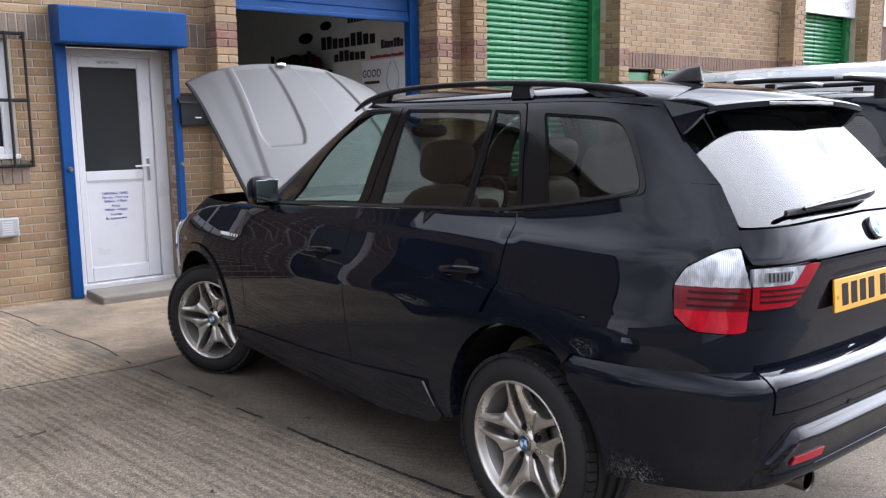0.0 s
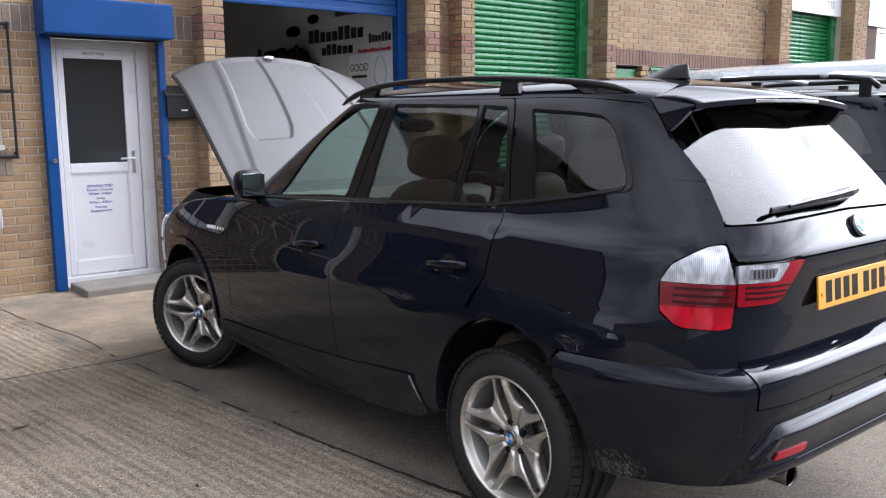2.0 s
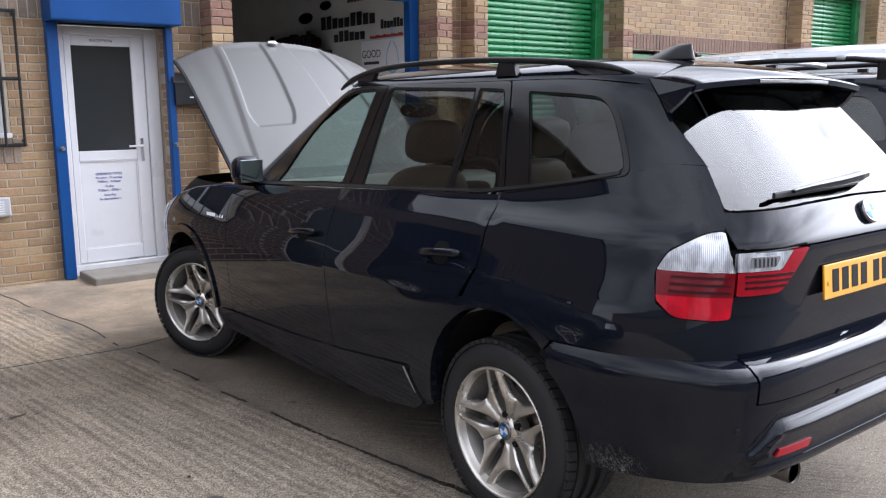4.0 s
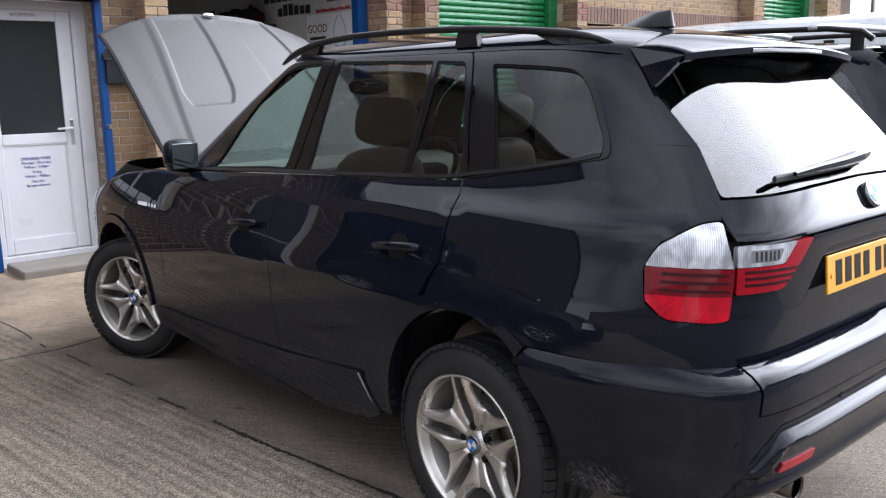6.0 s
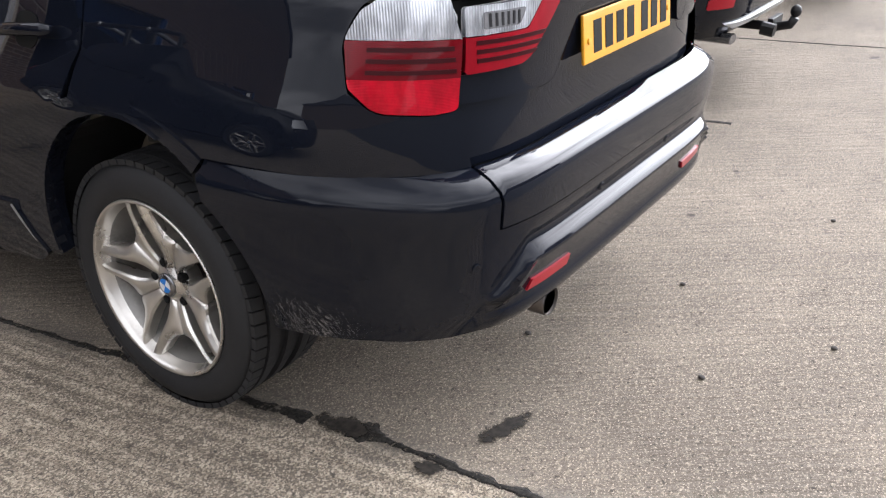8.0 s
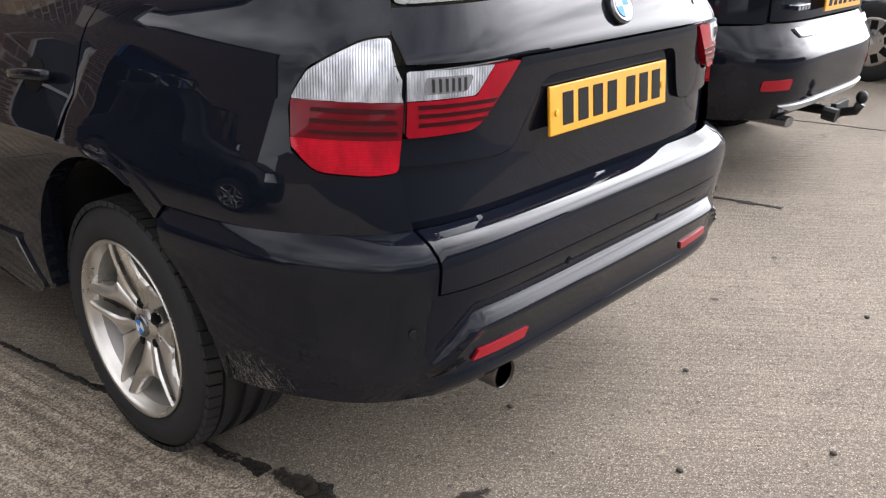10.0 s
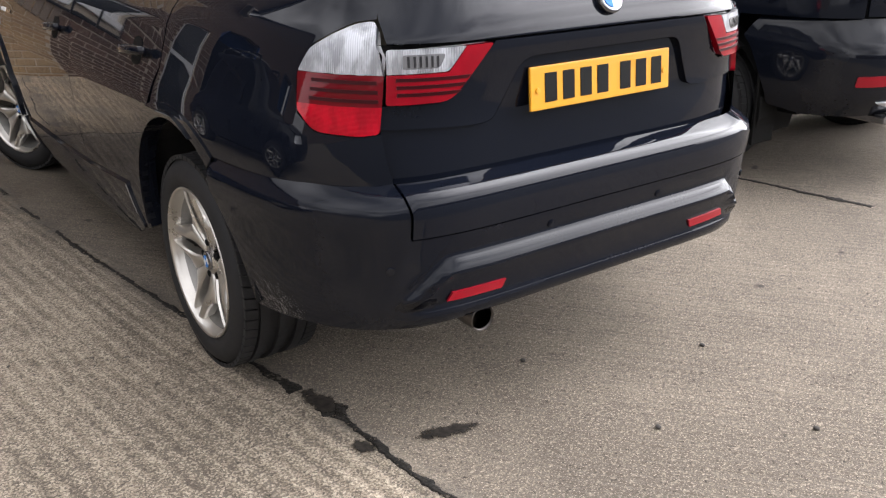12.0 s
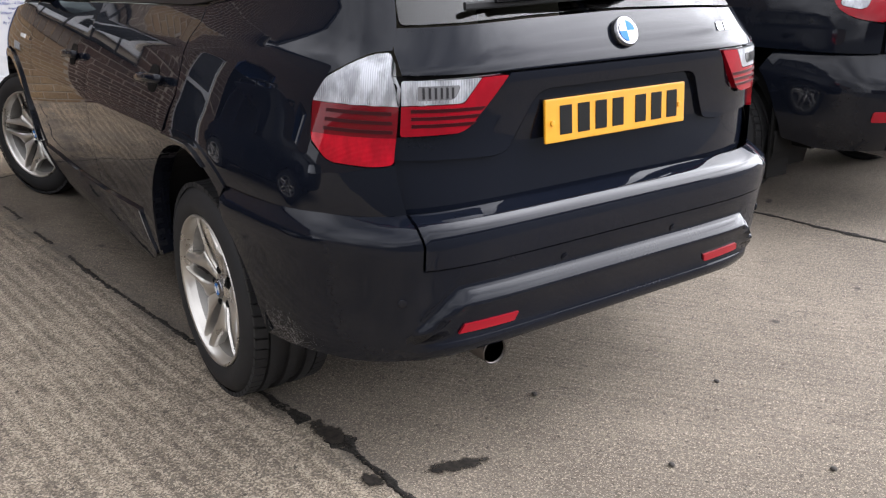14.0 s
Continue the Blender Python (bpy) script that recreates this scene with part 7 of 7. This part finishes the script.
def plain_wheel(parent, m):
    e = new("wheel")
    e.parent = parent
    e.matrix_local = m
    part("tyre", lathe([(0.09, 0.20), (0.10, 0.25), (0.095, 0.30), (0.075, 0.325), (-0.075, 0.325), (-0.095, 0.30), (-0.10, 0.25), (-0.09, 0.20)], 40, caps=False), RUBBER, e, "", True)
    t = part("wheel_trim", lathe([(-0.07, 0.205), (-0.088, 0.205), (-0.085, 0.18), (-0.095, 0.07), (-0.10, 0.03), (-0.10, 0.0)], 40), SILVER, e, "silver wheel trim", True)
    for k in range(9):
        a = 2 * math.pi * k / 9
        o = part("slot", box(-0.004, 0.004, -0.03, 0.03, 0.10, 0.175, 0.003, 1), BLACK, t)
        o.matrix_local = Matrix.Translation((-0.09, 0, 0)) @ pose(0, 0, 0, math.degrees(a), 0, 0)
    return e


vw = plain_wheel(van, Matrix.Translation((-0.83, 0, 0.325)))
for x, y, turn in ((0.83, 0, 180), (-0.83, 3.7, 0), (0.83, 3.7, 180)):
    copy_thing(vw, Matrix.Translation((x, y, 0.325)) @ pose(0, 0, 0, 0, 0, turn))

# ---- joints, damp and small litter on the yard ----
def ribbon(name, pts, width, label, wob=0.02, z=0.004, seed=1, gaps=0.0):
    """A ragged dark line lying on the concrete, tapered at its edges."""
    rnd = random.Random(seed)
    V, F = [], []
    dense = []
    for (x0, y0, w0_), (x1, y1, w1_) in zip(pts, pts[1:]):
        n = max(2, int(math.hypot(x1 - x0, y1 - y0) / 0.010))
        dense += [(x0 + (x1 - x0) * i / n, y0 + (y1 - y0) * i / n, w0_ + (w1_ - w0_) * i / n) for i in range(n)]
    for i, (x, y, w) in enumerate(dense):
        q = noise.noise((x * 4 + seed, y * 4, 0.3)) * wob
        a = w * (0.15 + 1.6 * abs(noise.noise((x * 9, y * 9, seed))) + 0.9 * abs(noise.noise((x * 32, y * 32, seed)))) + rnd.uniform(0, 0.004)
        b = w * (0.15 + 1.6 * abs(noise.noise((x * 9, y * 9, seed + 5))) + 0.9 * abs(noise.noise((x * 32, y * 32, seed + 5)))) + rnd.uniform(0, 0.004)
        V += [(x + q - a, y, z * 0.2), (x + q - a * 0.5, y, z), (x + q + b * 0.5, y, z), (x + q + b, y, z * 0.2)]
        if i and noise.noise((x * 3.3, y * 3.3, seed + 9)) > -0.75 + gaps + (0.10 if gaps and y > 1.1 else 0.0):
            k = 4 * i
            F += [(k - 4 + j, k - 3 + j, k + 1 + j, k + j) for j in range(3)]
    return tagged(link_mesh(name, V, F, TAR), label, "joint", kind="structure")


ribbon("joint", [(-1.14, 3.09, 0.006), (-1.074, 2.5, 0.012), (-1.026, 1.93, 0.013), (-0.972, 1.44, 0.013), (-0.90, 0.92, 0.014), (-0.835, 0.47, 0.014), (-0.757, -0.11, 0.014), (-0.74, -0.20, 0.022), (-0.705, -0.42, 0.034), (-0.682, -0.54, 0.032), (-0.685, -0.68, 0.016), (-0.678, -0.84, 0.014), (-0.655, -1.0, 0.013), (-0.60, -1.4, 0.013), (-0.42, -2.6, 0.012)], 1, "dark ragged damp joint between concrete slabs", 0.012, seed=3, gaps=0.45)
ribbon("joint", [(1.55, 4.9, 0.014), (1.9, 2.4, 0.016), (2.19, 0.19, 0.022), (2.30, -0.50, 0.024)], 1, "dark ragged joint between concrete slabs", 0.015, seed=8)
ribbon("joint", [(3.9, 2.0, 0.01), (4.28, 0.2, 0.01), (4.42, -0.57, 0.008), (4.9, -3.0, 0.008)], 1, "dark ragged joint between concrete slabs", 0.015, seed=11)


def stain_mat(name):
    """Soaked-in oil: dense in the middle, broken up towards a ragged rim."""
    m = mat(name, (0.02, 0.018, 0.016), 0.6, Specular_IOR_Level=0.3)
    k = Nodes(m)
    ln = k.node("ShaderNodeVectorMath")
    ln.operation = "LENGTH"
    k.link(k.co, ln.inputs[0])
    pos = k.t.nodes.new("ShaderNodeNewGeometry").outputs["Position"]
    edge = k.maths("ADD", k.maths("MULTIPLY", k.noise(26.0, 6, 0.65, pos), 1.5), k.maths("MULTIPLY", k.noise(110.0, 3, 0.6, pos), 0.5))
    k.set("Alpha", k.ramp(k.maths("MULTIPLY", k.maths("SUBTRACT", edge, ln.outputs["Value"]), 0.7), (0.12, 0.0), (0.30, 0.93)))
    k.set("Base Color", k.ramp(k.noise(60.0, 4, 0.6, pos), (0.35, (0.007, 0.006, 0.005)), (0.7, (0.042, 0.035, 0.029))))
    return m


STAIN = stain_mat("soaked_oil")


def blot(name, x, y, rx, ry, turn, label):
    n = 40
    V = [(0, 0, 0)] + [(1.35 * math.cos(2 * math.pi * i / n), 1.35 * math.sin(2 * math.pi * i / n), 0) for i in range(n)]
    ob = link_mesh(name, V, [(0, 1 + i, 1 + (i + 1) % n) for i in range(n)], STAIN)
    ob.matrix_world = Matrix.Translation((x, y, 0.0045)) @ pose(0, 0, 0, 0, 0, math.degrees(turn)) @ Matrix.Diagonal((rx, ry, 1, 1))
    return tagged(ob, label, "stain", kind="structure")


blot("stain", -0.488, -0.794, 0.120, 0.036, -0.26, "dark wet oil stain on concrete")
blot("stain", -0.70, -0.45, 0.045, 0.12, 0.15, "dark wet oil stain along a joint")
blot("stain", -0.715, -0.72, 0.035, 0.05, 0.4, "damp patch along a joint")
for x, y, rx in ((-1.99, 2.33, 0.05), (-2.07, 2.345, 0.03), (-1.90, 2.31, 0.026), (-1.95, 2.27, 0.02), (-2.03, 2.30, 0.022)):
    blot("stain", x, y, rx, 0.4 * rx, 0.2, "dark spot on concrete")
for i, (x, y) in enumerate(((0.008, -1.137), (0.36, -1.407), (0.5, -0.9), (-0.05, -0.62), (1.3, -1.2), (-1.35, -0.9), (-1.9, 0.4), (-1.6, 1.1))):
    tagged(part("pebble", blob((x, y, 0.005), (0.016, 0.02, 0.012), 2.2, 8, 6), STONE_DARK), "small dark pebble lying on concrete", "pebble", "scattered pebbles")
ribbon("joint", [(-2.6, 3.30, 0.005), (-1.95, 3.27, 0.005), (-1.15, 3.22, 0.005), (-0.85, 3.29, 0.005), (0.5, 3.3, 0.005)], 1, "thin crack between pale and dark concrete", 0.05, seed=21, gaps=0.35)
ribbon("joint", [(-1.46, 5.7, 0.005), (-1.35, 4.9, 0.005), (-1.2, 3.95, 0.005), (-1.17, 3.3, 0.005)], 1, "dark joint in pale concrete", 0.02, seed=23, gaps=0.3)

# ---- bricks of the terrace wall ----
holes = [(-2.5, -1.18, 1.275, 2.28), (-0.76, 0.2, 0.0, 2.26)]
low = courses(-1.95, 0.56, 0.0, BAND, holes)
near = [r for r in low if r[0] > -1.75]
rest = [r for r in low if r[0] <= -1.75]
laid(near[:300], BUFF, wall)
joined("brickwork", rest + near[300:], BUFF, wall)
joined("brickwork", courses(-1.95, 0.56, BAND + 0.225, 3.6), BUFF, wall)
# unseen stretch, laid in darker brick to dim its reflection in the doors
joined("brickwork", courses(-3.0, -1.95, 0.0, 4.36, holes), FAR_BROWN, wall)
for p, z, l, h in soldier_row(-1.95, 0.56, BAND):
    o = new("soldier_brick", brick_mesh(l, h, 0.10, SOLDIER))
    o.location = (p, WY + random.uniform(-0.002, 0.002), z)
    o.parent = wall
joined("sill_brickwork", [(r[0], 1.055, r[2], 0.215) for r in soldier_row(-1.95, -1.1, 1.05)], SOLDIER, wall, WY - 0.006)
joined("reveal_brickwork", courses(WY + 0.003, WY + 0.15, 0, 2.24), BUFF, wall, axis="y", flip=1, at=0.2 - 0.001)
joined("brickwork", courses(3.455, 3.785, 0, BAND) + courses(3.455, 3.785, BAND + 0.225, 4.36), BUFF, wall)
joined("band_brickwork", courses(3.455, 3.785, BAND, BAND + 0.225), RED_BROWN, wall)
joined("brickwork", courses(6.635, 10.95, BAND + 0.225, 4.36), BUFF, wall)
joined("brickwork", courses(6.635, 10.95, 0.0, BAND, [(6.9, 7.5, 0, 2.27), (7.7, 9.9, 1.4, 2.27)]), BUFF, wall)
joined("soldier_brickwork", soldier_row(6.635, 10.95, BAND), BROWN, wall)
joined("brickwork", courses(13.95, 14.7, 0, 4.36), BUFF, wall)
